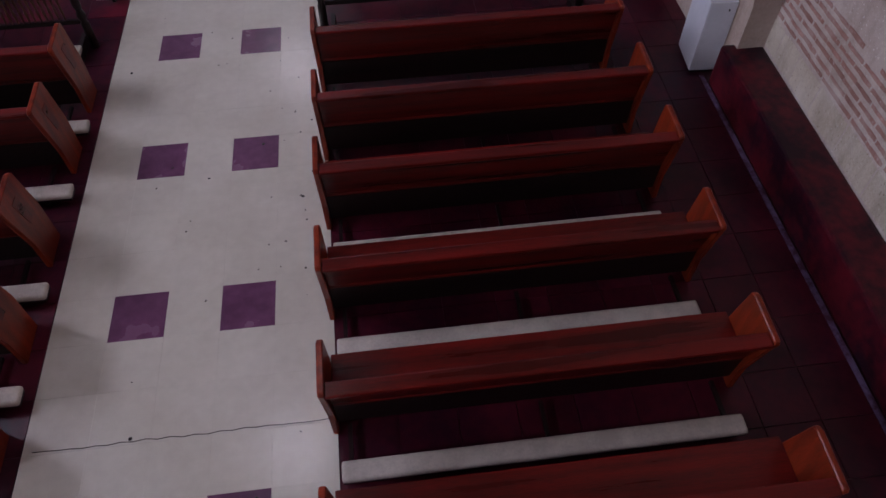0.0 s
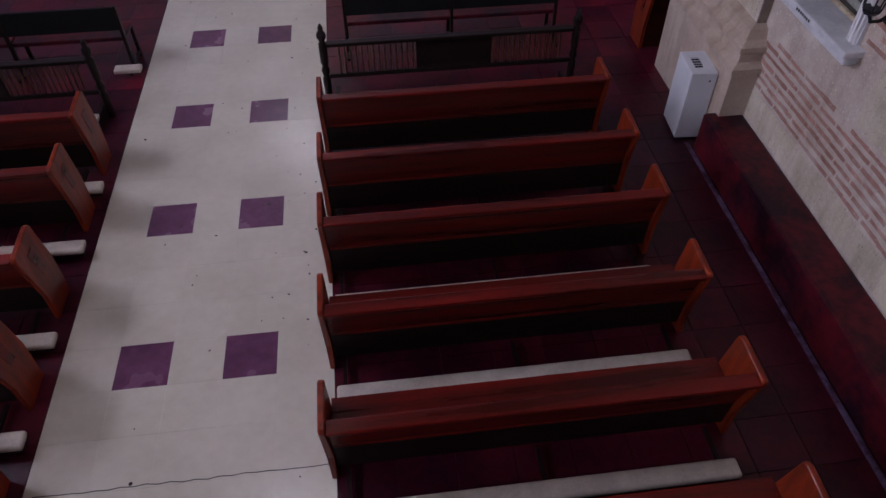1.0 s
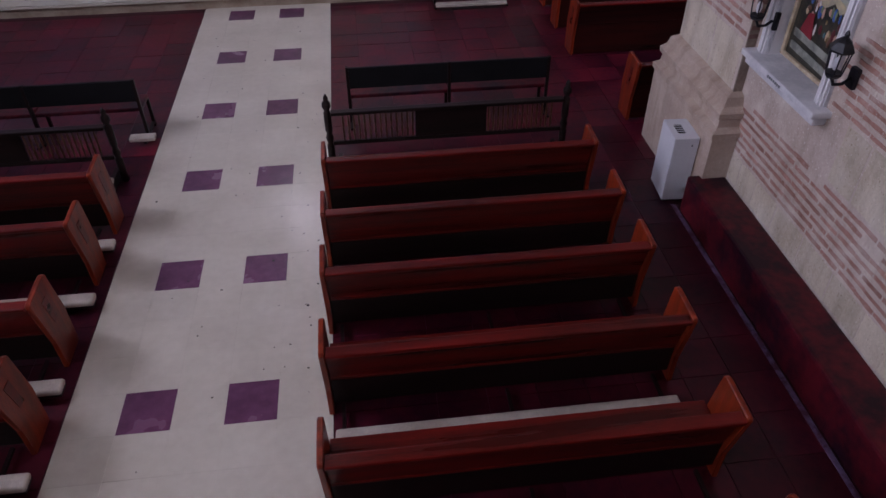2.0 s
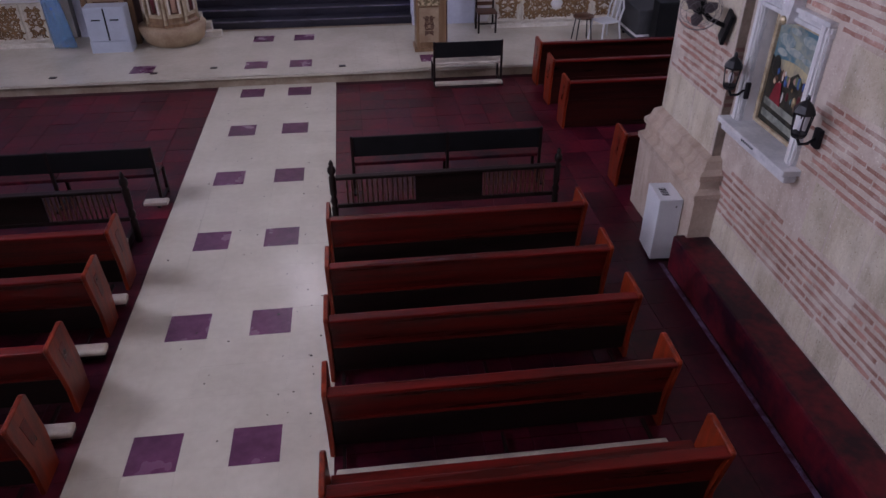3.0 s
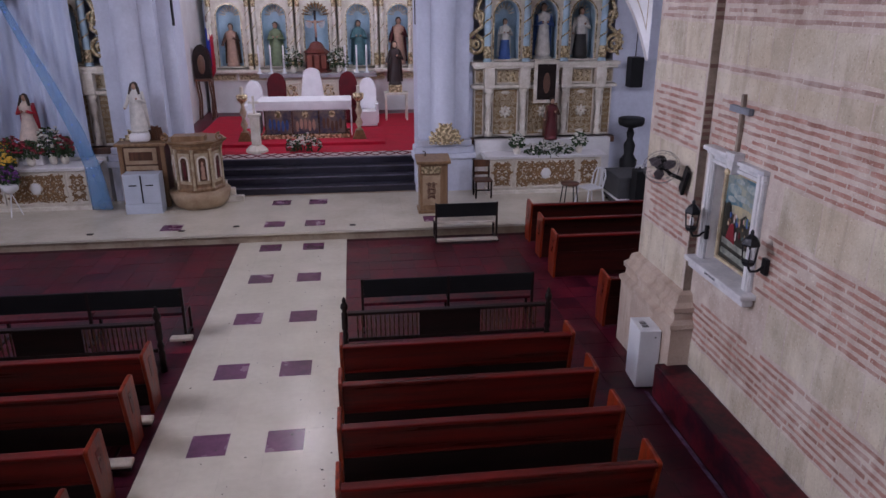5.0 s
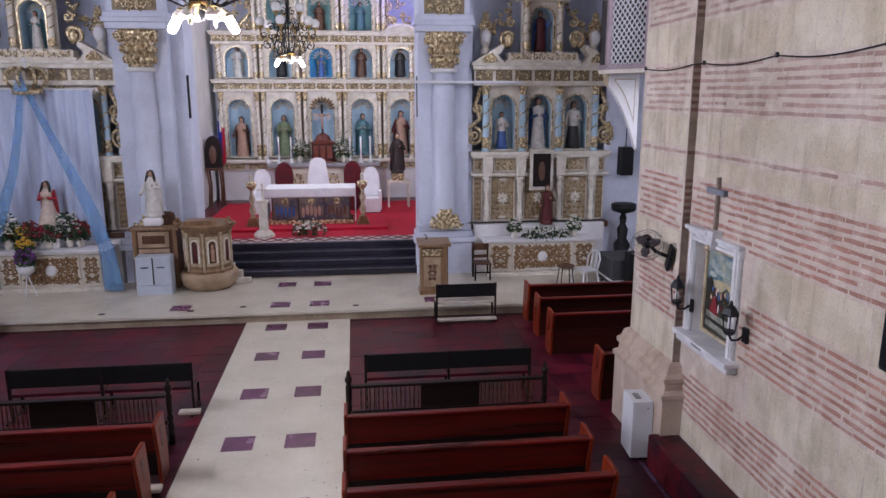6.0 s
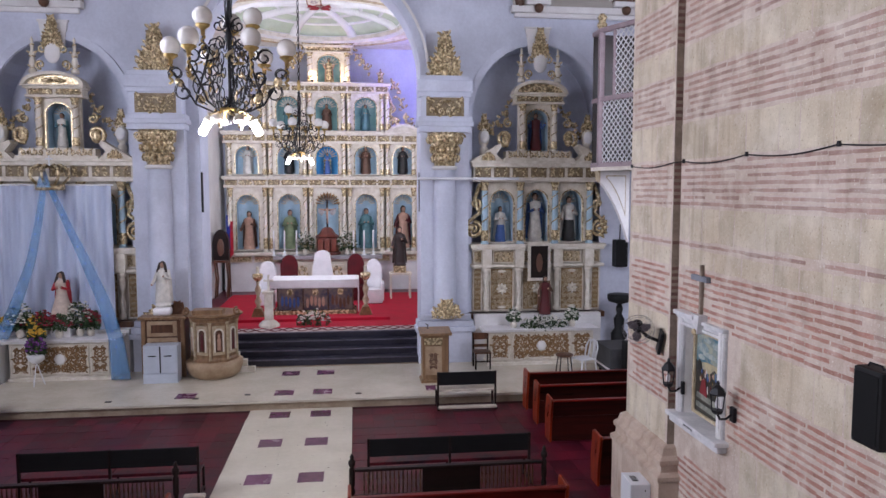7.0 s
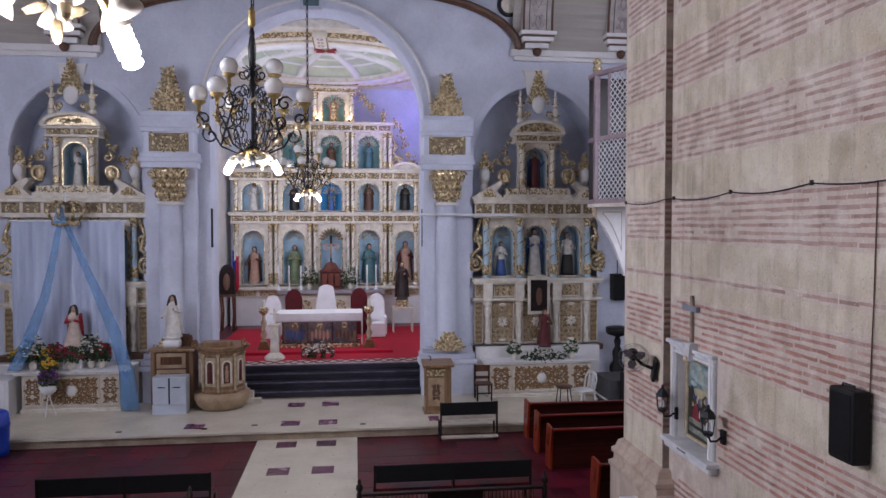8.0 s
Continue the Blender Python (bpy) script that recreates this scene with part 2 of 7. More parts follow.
bm = box(B(), 4.0, 4.9, -16.2, 5.6, 0, 13)
for y0, y1, z0, z1 in ((-16.2, 4.4, 0, 13), (5.34, 5.6, 0, 13), (4.4, 5.34, 0, 1.9), (4.4, 5.34, 3.12, 13)):
    box(bm, 3.84, 4.0, y0, y1, z0, z1)
wall_east = structure("wall_east", bm, MORTAR, "banded brick and coral stone nave wall")
# unseen wall; its openings are added to keep fill light off the near pews
bm = B()
for y0, y1, z0, z1 in ((-16.2, 5.6, 0, 5.7), (-16.2, 5.6, 8.7, 13), (-16.2, -2.4, 5.7, 8.7), (-0.6, 3.5, 5.7, 8.7), (5.3, 5.6, 5.7, 8.7)):
    box(bm, -8.2, -7.15, y0, y1, z0, z1)
structure("wall_west", bm, WHITE, "unseen white nave wall, two deep openings added to limit the light")
structure("wall_back", box(B(), -8.2, 4.9, -17.2, -16.2, 0, 13), WHITE)
pier = structure("wall_pier", box(B(), 3.74, 4.9, 5.6, 7.05, 0, 13), MORTAR, "crossing pier with brick and stone bands")
structure("wall_transept_east", box(B(), 8.2, 9.0, 5.6, 17.0, 0, 13), WHITE)
structure("wall_transept_south", box(B(), 4.9, 8.2, 5.6, 6.6, 0, 13), WHITE)
structure("wall_transept_west", box(B(), -12.0, -11.3, 4.6, 17.0, 0, 13), WHITE)
structure("wall_transept_southwest", box(B(), -11.3, -8.2, 4.6, 5.6, 0, 13), WHITE)
structure("ceiling", box(B(), -12, 9, -17.2, 17.0, 13.0, 13.2), CEIL, "dark timber ceiling")

bm = B()
out = [(-11.3, 0), (-9.45, 0), (-9.45, 6.65)] + arch(-7.8, 1.65, 6.65, 8.6)[::-1][1:-1] + [(-6.15, 6.65), (-6.15, 0), (-4.4, 0), (-4.4, 7.9)]
out += arch(-1.53, 2.87, 7.9, 10.75, 32)[::-1][1:-1] + [(1.34, 7.9), (1.34, 0), (2.75, 0), (2.75, 6.72)] + arch(4.56, 1.81, 6.72, 8.75)[::-1][1:-1] + [(6.37, 6.72), (6.37, 0), (8.2, 0), (8.2, 13), (-11.3, 13)]
prism(bm, out, "y", 15.95, 17.0)
structure("wall_north", bm, BLUE_WALL, "pale blue plastered wall with a great arch and two side arches")


def archivolt(cx, half, spring, crown, w, y0, y1, mat):
    """A raised band round an arch."""
    a, b = arch(cx, half, spring, crown, 36), arch(cx, half + w, spring, crown + w, 36)
    structure("arch_trim", prism(B(), a + b[::-1], "y", y0, y1), mat)


archivolt(-1.53, 2.89, 7.9, 10.77, 0.16, 15.88, 15.95, BLUE_WALL)
archivolt(-1.53, 3.05, 7.9, 10.93, 0.07, 15.84, 15.95, WHITE)
archivolt(-7.8, 1.66, 6.65, 8.61, 0.2, 15.9, 15.95, BLUE_WALL)
archivolt(4.56, 1.82, 6.72, 8.76, 0.2, 15.9, 15.95, BLUE_WALL)
structure("niche_wall_west", box(B(), -9.6, -6.0, 17.0, 17.3, 0, 9.2), BLUE_WALL)
structure("niche_wall_east", box(B(), 2.6, 6.6, 17.0, 17.3, 0, 9.2), BLUE_WALL)
structure("apse_wall_west", box(B(), -6.0, -5.6, 17.0, 26.2, 0, 11), WHITE)
structure("apse_wall_east", box(B(), 2.3, 2.6, 17.3, 26.2, 0, 11), WHITE)
structure("apse_wall_north", box(B(), -6.0, 2.6, 26.2, 26.6, 0, 11), BLUE_WALL)
structure("apse_floor", box(B(), -5.6, 2.3, 16.99, 26.2, 0, 0.88), RED_TILE)
for i in range(4):
    structure("step", box(B(), -4.39, 1.335, 15.6 + 0.35 * i, 15.95 + 0.35 * i if i < 3 else 16.99, 0.189, 0.36 + 0.172 * i, 0.012), SLATE, "dark slate altar step")
for i in range(3):
    structure("step", box(B(), -4.2, -3.0 - 0.22 * i, 15.02 + 0.19 * i, 15.2 + 0.19 * i if i < 2 else 15.59, 0.189, 0.33 + 0.15 * i, 0.01), CREAM, "small cream stone step beside the pulpit")
# pale strips: dusty step edges with their highlight put into the colour
for i in range(4):
    structure("step_nosing", box(B(), -4.385, 1.33, 15.59 + 0.35 * i, 15.63 + 0.35 * i, 0.335 + 0.172 * i, 0.364 + 0.172 * i, 0.008), material("dusty_highlit_slate_nosing", (0.13, 0.12, 0.17), 0.4, (0.05, 0.045, 0.07), 6, 30, 0.1), "pale dusty step edge, its highlight painted in")
structure("carpet", box(B(), -5.0, 2.2, 17.3, 24.0, 0.881, 0.895, 0.004), CARPET, "red sanctuary carpet")
structure("carpet_dais", box(B(), -4.0, 0.6, 18.2, 23.2, 0.895, 0.98, 0.01), CARPET, "low dais covered with red carpet")

# apse ceiling with a round opening, and the dome over it
DX, DY, DR, DZ = -1.55, 21.85, 2.85, 10.5
bm = B()
ring = [(DX + DR * math.cos(a), DY + DR * math.sin(a)) for a in [2 * math.pi * i / 48 for i in range(48)]]
for i in range(48):
    a, b = 2 * math.pi * i / 48, 2 * math.pi * (i + 1) / 48

    def edge(t):
        c, s = math.cos(t), math.sin(t)
        k = min(4.4 / max(abs(c), 1e-6), 4.85 / max(abs(s), 1e-6))
        return (DX + k * c, DY + k * s)
    quad = [ring[i], ring[(i + 1) % 48], edge(b), edge(a)]
    prism(bm, quad, "z", DZ, DZ + 0.25)
structure("ceiling_apse", bm, CREAM, "cream panelled chancel ceiling round a dome")
bm = B()
rows = [[(DX + DR * math.cos(t) * math.cos(2 * math.pi * i / 48), DY + DR * math.cos(t) * math.sin(2 * math.pi * i / 48), DZ + 0.12 + 0.5 * math.sin(t)) for i in range(48)] for t in [1.45 * j / 10 for j in range(11)]]
vr = [[bm.verts.new(p) for p in r] for r in rows]
for p, q in zip(vr, vr[1:]):
    for i in range(48):
        bm.faces.new((p[i], p[(i + 1) % 48], q[(i + 1) % 48], q[i]))
bm.faces.new(vr[-1])
DOME = material("pale_green_dome_paint", (0.53, 0.59, 0.46), 0.6, (0.43, 0.49, 0.37), 2, 18, 0.05)
structure("dome", bm, DOME, "shallow pale green dome with white ribs", True)
bm = B()
lathe(bm, [(DR, DZ - 0.02), (DR + 0.12, DZ - 0.1), (DR + 0.2, DZ - 0.02), (DR + 0.2, DZ + 0.02)], DX, DY, 48)
bmesh.ops.delete(bm, geom=[f for f in bm.faces if len(f.verts) > 4], context="FACES")
structure("dome_ring", bm, WHITE, "white moulded ring under the dome", True)
bm = B()
lathe(bm, [(DR + 0.005, DZ), (DR + 0.005, DZ + 0.14), (DR - 0.08, DZ + 0.14), (DR - 0.08, DZ + 0.1)], DX, DY, 48)
bmesh.ops.delete(bm, geom=[f for f in bm.faces if len(f.verts) > 4], context="FACES")
structure("dome_drum", bm, WHITE, "", True)
for k in range(8):
    a = 2 * math.pi * k / 8 + 0.39
    bm = B()
    pts = [(DX + (DR * math.cos(t) - 0.04) * math.cos(a), DY + (DR * math.cos(t) - 0.04) * math.sin(a), DZ + 0.1 + 0.48 * math.sin(t)) for t in [1.4 * j / 10 for j in range(11)]]
    tube(bm, pts, 0.2, 6, 0.6)
    structure("dome_rib", bm, WHITE, "white dome rib", True)
ROSE = material("dark_red_paint", (0.3, 0.012, 0.02), 0.6)
for k in range(6):
    bm = ball(B(), 0.36, 0, 0, 0.26, 0.15, 0.03, 12, 6)
    ob = structure("dome_petal", bm, ROSE, "dark red painted petal at the dome's crown", True)
    ob.matrix_basis = pose(DX, DY, DZ + 0.54, 0, 0, 60 * k)
for rr, zz, mt in ((0.55, 0.0, CREAM), (0.72, -0.03, OLD_GOLD), (0.86, 0.0, CREAM)):
    bm = B()
    lathe(bm, [(DR + rr, DZ + 0.01), (DR + rr + 0.02, DZ - 0.07 + zz), (DR + rr + 0.1, DZ - 0.07 + zz), (DR + rr + 0.12, DZ + 0.01)], DX, DY, 48)
    bmesh.ops.delete(bm, geom=[f for f in bm.faces if len(f.verts) > 4], context="FACES")
    structure("ceiling_band", bm, mt, "moulded ring on the chancel ceiling", True)
for rr in (0.75, 0.5, 0.28):
    bm = B()
    tube(bm, [(DX + DR * rr * math.cos(a), DY + DR * rr * math.sin(a), DZ + 0.1 + 0.5 * math.sqrt(1 - rr * rr)) for a in [2 * math.pi * i / 40 for i in range(41)]], 0.06, 5)
    structure("dome_band", bm, WHITE, "white ring on the dome", True)


def arc_band(r0, r1, z0, z1, mat, label, half=58):
    """A moulding on the chancel ceiling that follows the front of the dome's ring."""
    an = [math.radians(-90 - half + 2 * half * i / 40) for i in range(41)]
    pts = [(DX + r1 * math.cos(a), DY + r1 * math.sin(a)) for a in an] + [(DX + r0 * math.cos(a), DY + r0 * math.sin(a)) for a in an[::-1]]
    return structure("ceiling_band", prism(B(), pts, "z", z0, z1), mat, label)


arc_band(3.42, 3.5, DZ - 0.05, DZ, MAUVE, "thin mauve line on the chancel ceiling")
arc_band(3.95, 4.02, DZ - 0.05, DZ, MAUVE, "thin mauve line on the chancel ceiling", 50)
arc_band(4.2, 4.34, DZ - 0.12, DZ, GOLD, "gilt moulding on the chancel ceiling", 46)
scal = B()
for i in range(46):
    a = math.radians(-90 - 50 + 100 * i / 45)
    m = Matrix.Translation((DX + 4.09 * math.cos(a), DY + 4.09 * math.sin(a), DZ - 0.01)) @ Matrix.Diagonal((0.09, 0.08, 0.03, 1))
    bmesh.ops.create_uvsphere(scal, u_segments=8, v_segments=5, radius=1.0, matrix=m)
tagged(structure("ceiling_scallops", scal, BRONZE, "row of dull gilt scallops on the chancel ceiling", True), kind="structure")
cp = structure("ceiling_panel", box(B(), DX - 0.22, DX + 0.22, DY - 4.55, DY - 3.2, DZ - 0.2, DZ, 0.02), CREAM, "cream ceiling panel with painted flowers")
for m in (-1, 1):
    part("panel_edge", box(B(), DX + m * 0.2 - 0.02, DX + m * 0.2 + 0.02, DY - 4.55, DY - 3.2, DZ - 0.215, DZ - 0.2), BRONZE, cp, "brown panel edge")
for k in range(3):
    fl_p = B()
    for q in range(6):
        bmesh.ops.create_icosphere(fl_p, subdivisions=1, radius=1.0, matrix=Matrix.Translation((DX + 0.08 * math.cos(q * 1.047), DY - 4.3 + 0.4 * k + 0.1 * math.sin(q * 1.047), DZ - 0.203)) @ Matrix.Diagonal((0.04, 0.05, 0.006, 1)))
    part("painted_flower", fl_p, MAUVE, cp, "mauve painted flower")


# ---- wall dressing: pier base, bench, bands ----


def moulded(bm, prof, ya, yb):
    """A moulding along y: prof holds (x, z); its outer end turns the corner at ya."""
    lo = [bm.verts.new((x, ya - (3.742 - x), z)) for x, z in prof]
    hi = [bm.verts.new((x, yb + (3.742 - x) * 0.6, z)) for x, z in prof]
    bk = [bm.verts.new((3.9, ya - (3.742 - x), z)) for x, z in prof]
    bh = [bm.verts.new((3.9, yb + (3.742 - x) * 0.6, z)) for x, z in prof]
    for i in range(len(prof) - 1):
        bm.faces.new((lo[i], lo[i + 1], hi[i + 1], hi[i]))
        bm.faces.new((bk[i], bk[i + 1], lo[i + 1], lo[i]))
        bm.faces.new((hi[i], hi[i + 1], bh[i + 1], bh[i]))
    return bm


PROF = [(3.56, 0.0), (3.56, 0.95), (3.53, 0.97), (3.53, 1.03), (3.6, 1.07), (3.61, 1.15), (3.575, 1.18), (3.57, 1.24), (3.63, 1.29), (3.66, 1.38), (3.742, 1.42)]
structure("pier_base", moulded(B(), PROF, 5.6, 7.05), PIER_STONE, "weathered stone pier base with worn mouldings")
cem = box(B(), 3.43, 3.835, -10.0, 5.5, -0.01, 0.46, 0.03)
structure("wall_bench", cem, RED_CEMENT, "long red painted cement bench along the wall")

PITCH = 0.085
BANDS = [(0.80, 7), (1.96, 8), (3.16, 8), (4.10, 1), (4.62, 7), (5.72, 7), (6.7, 7), (7.75, 7), (8.8, 7)]
rng = random.Random(4)


def brick_mesh(i):
    r = random.Random(i)
    bm = B()
    L, Hh = 0.26, 0.044
    pts = [(-L / 2, -Hh / 2), (-L / 6, -Hh / 2 - r.uniform(0, 0.006)), (L / 6, -Hh / 2 + r.uniform(-0.005, 0.005)), (L / 2, -Hh / 2), (L / 2 + r.uniform(-0.01, 0.006), 0.0), (L / 2, Hh / 2), (L / 6, Hh / 2 + r.uniform(-0.006, 0.005)), (-L / 6, Hh / 2 + r.uniform(-0.004, 0.006)), (-L / 2, Hh / 2)]
    back = [bm.verts.new((0.02, u, v)) for u, v in pts]
    front = [bm.verts.new((-0.004 + r.uniform(-0.002, 0.002), u * 0.98, v * 0.9)) for u, v in pts]
    bm.faces.new(front)
    for a in range(len(pts)):
        b = (a + 1) % len(pts)
        bm.faces.new((back[a], back[b], front[b], front[a]))
    bmesh.ops.recalc_face_normals(bm, faces=bm.faces)
    me = bpy.data.meshes.new("brick")
    bm.to_mesh(me)
    bm.free()
    me.materials.append(BRICK)
    return me


BRICKS = [brick_mesh(i) for i in range(8)]


def stone_mesh(i, w, h):
    r = random.Random(i)
    bm = B()
    j = [r.uniform(-0.012, 0.012) for _ in range(8)]
    pts = [(-w / 2 + j[0], -h / 2 + j[1]), (0, -h / 2 + j[2]), (w / 2 + j[3], -h / 2 + j[4]), (w / 2 + j[5], h / 2 + j[6]), (0, h / 2 + j[7]), (-w / 2, h / 2)]
    back = [bm.verts.new((0.02, u, v)) for u, v in pts]
    mid = [bm.verts.new((-0.001, u, v)) for u, v in pts]
    front = [bm.verts.new((-0.004, u * 0.97, v * 0.97)) for u, v in pts]
    bm.faces.new(front)
    for lo, hi in ((back, mid), (mid, front)):
        for a in range(len(pts)):
            b = (a + 1) % len(pts)
            bm.faces.new((lo[a], lo[b], hi[b], hi[a]))
    bmesh.ops.recalc_face_normals(bm, faces=bm.faces)
    me = bpy.data.meshes.new("stone")
    bm.to_mesh(me)
    bm.free()
    me.materials.append(STONE)
    return me


def in_opening(y, z):
    return 4.2 < y < 5.54 and 1.76 < z < 3.26


def dress_wall(owner, x, y0, y1, single_below, seed):
    """Brick courses and stone blocks on a wall face that looks to -x."""
    r = random.Random(seed)
    rest, verts, faces = [], [], []
    for zb, n in BANDS:
        for c in range(n):
            z = zb + 0.045 + c * PITCH
            y = y0 + (0.15 if c % 2 else 0.0) + 0.14
            while y < y1 - 0.1:
                w = r.uniform(0.97, 1.01)
                if not in_opening(y, z) and r.random() > 0.03:
                    yy, zz, sc = y + r.uniform(-0.01, 0.01), z + r.uniform(-0.006, 0.006), r.uniform(0.78, 1.05)
                    if z < single_below and y > 1.9:
                        ob = new("brick", BRICKS[r.randrange(8)])
                        ob.parent = owner
                        ob.matrix_basis = Matrix.Translation((x, yy, zz)) @ Matrix.Diagonal((1, w, sc, 1))
                    else:
                        b = len(verts)
                        hw, hh = 0.131 * w, 0.021 * sc
                        for dx in (0.02, -0.004):
                            for u, v in ((-hw, -hh), (hw, -hh + r.uniform(-0.005, 0.005)), (hw, hh), (-hw, hh + r.uniform(-0.005, 0.005))):
                                verts.append((x + dx, yy + u, zz + v))
                        faces += [(b + 4, b + 5, b + 6, b + 7), (b, b + 1, b + 5, b + 4), (b + 1, b + 2, b + 6, b + 5), (b + 2, b + 3, b + 7, b + 6), (b + 3, b, b + 4, b + 7)]
                y += 0.2655 if r.random() < 0.8 else 0.28
    me = bpy.data.meshes.new("brickwork")
    me.from_pydata(verts, [], faces)
    me.materials.append(BRICK_FAR)
    ob = new("brickwork", me)
    ob.parent = owner
    tagged(ob, "worn red brick courses in lime mortar", kind="stuff")
    edges = [0.47] + [v for zb, n in BANDS for v in (zb - 0.01, zb + n * PITCH + 0.015)] + [9.9]
    for a, b in zip(edges[::2], edges[1::2]):
        y = y0 + 0.02
        while y < y1 - 0.06:
            w = min(r.choice((0.34, 0.42, 0.5, 0.62)), y1 - y)
            if y1 - y - w < 0.2:
                w = y1 - y
            if b - a > 0.1 and w > 0.1 and not (in_opening(y + w / 2, (a + b) / 2) or in_opening(y + 0.03, b - 0.08) or in_opening(y + w - 0.03, b - 0.08)):
                ob = new("stone", stone_mesh(r.randrange(999), w - 0.016, b - a - 0.015))
                ob.parent = owner
                ob.location = (x, y + w / 2, (a + b) / 2)
            y += w
    return owner


def island_shift(mt, spread):
    """Lets each joined piece differ a little in tone."""
    nt = mt.node_tree
    b = nt.nodes["Principled BSDF"]
    src = b.inputs["Base Color"].links[0].from_socket
    geo, hs, mr = nt.nodes.new("ShaderNodeNewGeometry"), nt.nodes.new("ShaderNodeHueSaturation"), nt.nodes.new("ShaderNodeMapRange")
    mr.inputs["To Min"].default_value, mr.inputs["To Max"].default_value = 1 - spread, 1 + spread
    nt.links.new(geo.outputs["Random Per Island"], mr.inputs[0])
    nt.links.new(mr.outputs[0], hs.inputs["Value"])
    nt.links.new(src, hs.inputs["Color"])
    nt.links.new(hs.outputs[0], b.inputs["Base Color"])
    return mt


BRICK_FAR = weather(island_shift(material("old_red_brick_courses", (0.45, 0.32, 0.275), 0.9, (0.31, 0.19, 0.155), 4.5, 30, 1.0, amount=0.9), 0.14), 0.35, 0.5, 0.4)
# darker copy of the red tile: shade among the pews is painted in
RED_TILE_SHADED = island_shift(material("shaded_red_floor_tile_field", (0.085, 0.006, 0.016), 0.38, (0.02, 0.002, 0.009), 1.1, 12, 0.05, spec=0.3, amount=0.6), 0.22)

# ---- pews ----


def pew(length, label, pad0, pad1, dark=False):
    """A long pew facing +y, the top of its backrest at y = 0, its left end at x = 0."""
    p = thing("pew", label, "pew", "rows of pews")
    for x in (0.0, length - 0.045):
        bm = prism(B(), [(-0.015, 0.84), (0.0, 0.87), (0.35, 0.885), (0.39, 0.86), (0.46, 0.42), (0.45, 0), (0.1, 0), (0.11, 0.3)], "x", x, x + 0.045)
        bmesh.ops.bevel(bm, geom=[e for e in bm.edges], offset=0.008, segments=1, affect="EDGES")
        e = part("end_panel", bm, WOOD_END, p, "orange-red varnished end board")
        bm = prism(B(), [(0.15, 0.74), (0.25, 0.74), (0.29, 0.46), (0.21, 0.46)], "x", x - 0.004 if x == 0.0 else x + 0.041, x + 0.004 if x == 0.0 else x + 0.049)
        part("end_inlay", bm, WOOD, e, "darker sunk panel")
    bm = prism(B(), [(0.03, 0.82), (0.055, 0.82), (0.145, 0.45), (0.12, 0.45)], "x", 0.045, length - 0.045)
    part("backrest", bm, SHADED_WOOD if dark else WOOD, p)
    part("top_rail", box(B(), 0.045, length - 0.045, -0.025, 0.085, 0.815, 0.852, 0.014), WOOD, p)
    part("seat", box(B(), 0.045, length - 0.045, 0.12, 0.5, 0.41, 0.45, 0.01), WOOD, p)
    if dark:
        part("lower_board", prism(B(), [(0.1, 0.5), (0.13, 0.5), (0.15, 0.02), (0.12, 0.02)], "x", 0.045, length - 0.045), SHADED_WOOD, p, "boarding down to the floor, darkened for shade")
        return p
    # shade low behind the seat is put into this board's near-black colour
    part("lower_board", prism(B(), [(0.13, 0.4), (0.15, 0.4), (0.17, 0.1), (0.15, 0.1)], "x", 0.045, length - 0.045), DARK_WOOD, p)
    bm = box(B(), pad0, pad1, -0.31, -0.16, 0.1, 0.158, 0.025)
    k = part("kneeler", bm, PAD, p, "cream vinyl kneeler pad", True)
    part("kneeler_board", box(B(), pad0 + 0.01, pad1 - 0.01, -0.3, -0.17, 0.075, 0.1), DARK_WOOD, k)
    for x in (0.1, length / 2, length - 0.2):
        part("kneeler_foot", box(B(), x, x + 0.05, -0.27, -0.2, 0, 0.075), DARK_WOOD, k)
        part("kneeler_arm", box(B(), x + 0.01, x + 0.04, -0.2, 0.14, 0.05, 0.08), DARK_WOOD, k)
    return p


first = pew(2.97, "dark red varnished wooden pew with a cream kneeler", 0.06, 2.89)
first.matrix_basis = pose(-0.55, 2.02, 0)
for y in (2.98, 3.91, 4.75, 5.68, 1.06, 0.1):
    copy_thing(first, pose(-0.55, y, 0))
second = pew(2.9, "dark red varnished wooden pew with a cream kneeler", 0.06, 2.98)
second.matrix_basis = pose(-5.76, 5.72, 0)
for y in (4.88, 3.8, 2.88, 1.95, 1.0):
    copy_thing(second, pose(-5.76, y, 0))
third = pew(2.97, "wooden pew with orange ends and boarded back darkened for shade", 0.06, 2.89, True)
third.matrix_basis = pose(3.29, 11.62, 0)
for x, y in ((3.27, 10.62), (3.25, 9.56), (3.47, 7.45)):
    copy_thing(third, pose(x, y, 0))


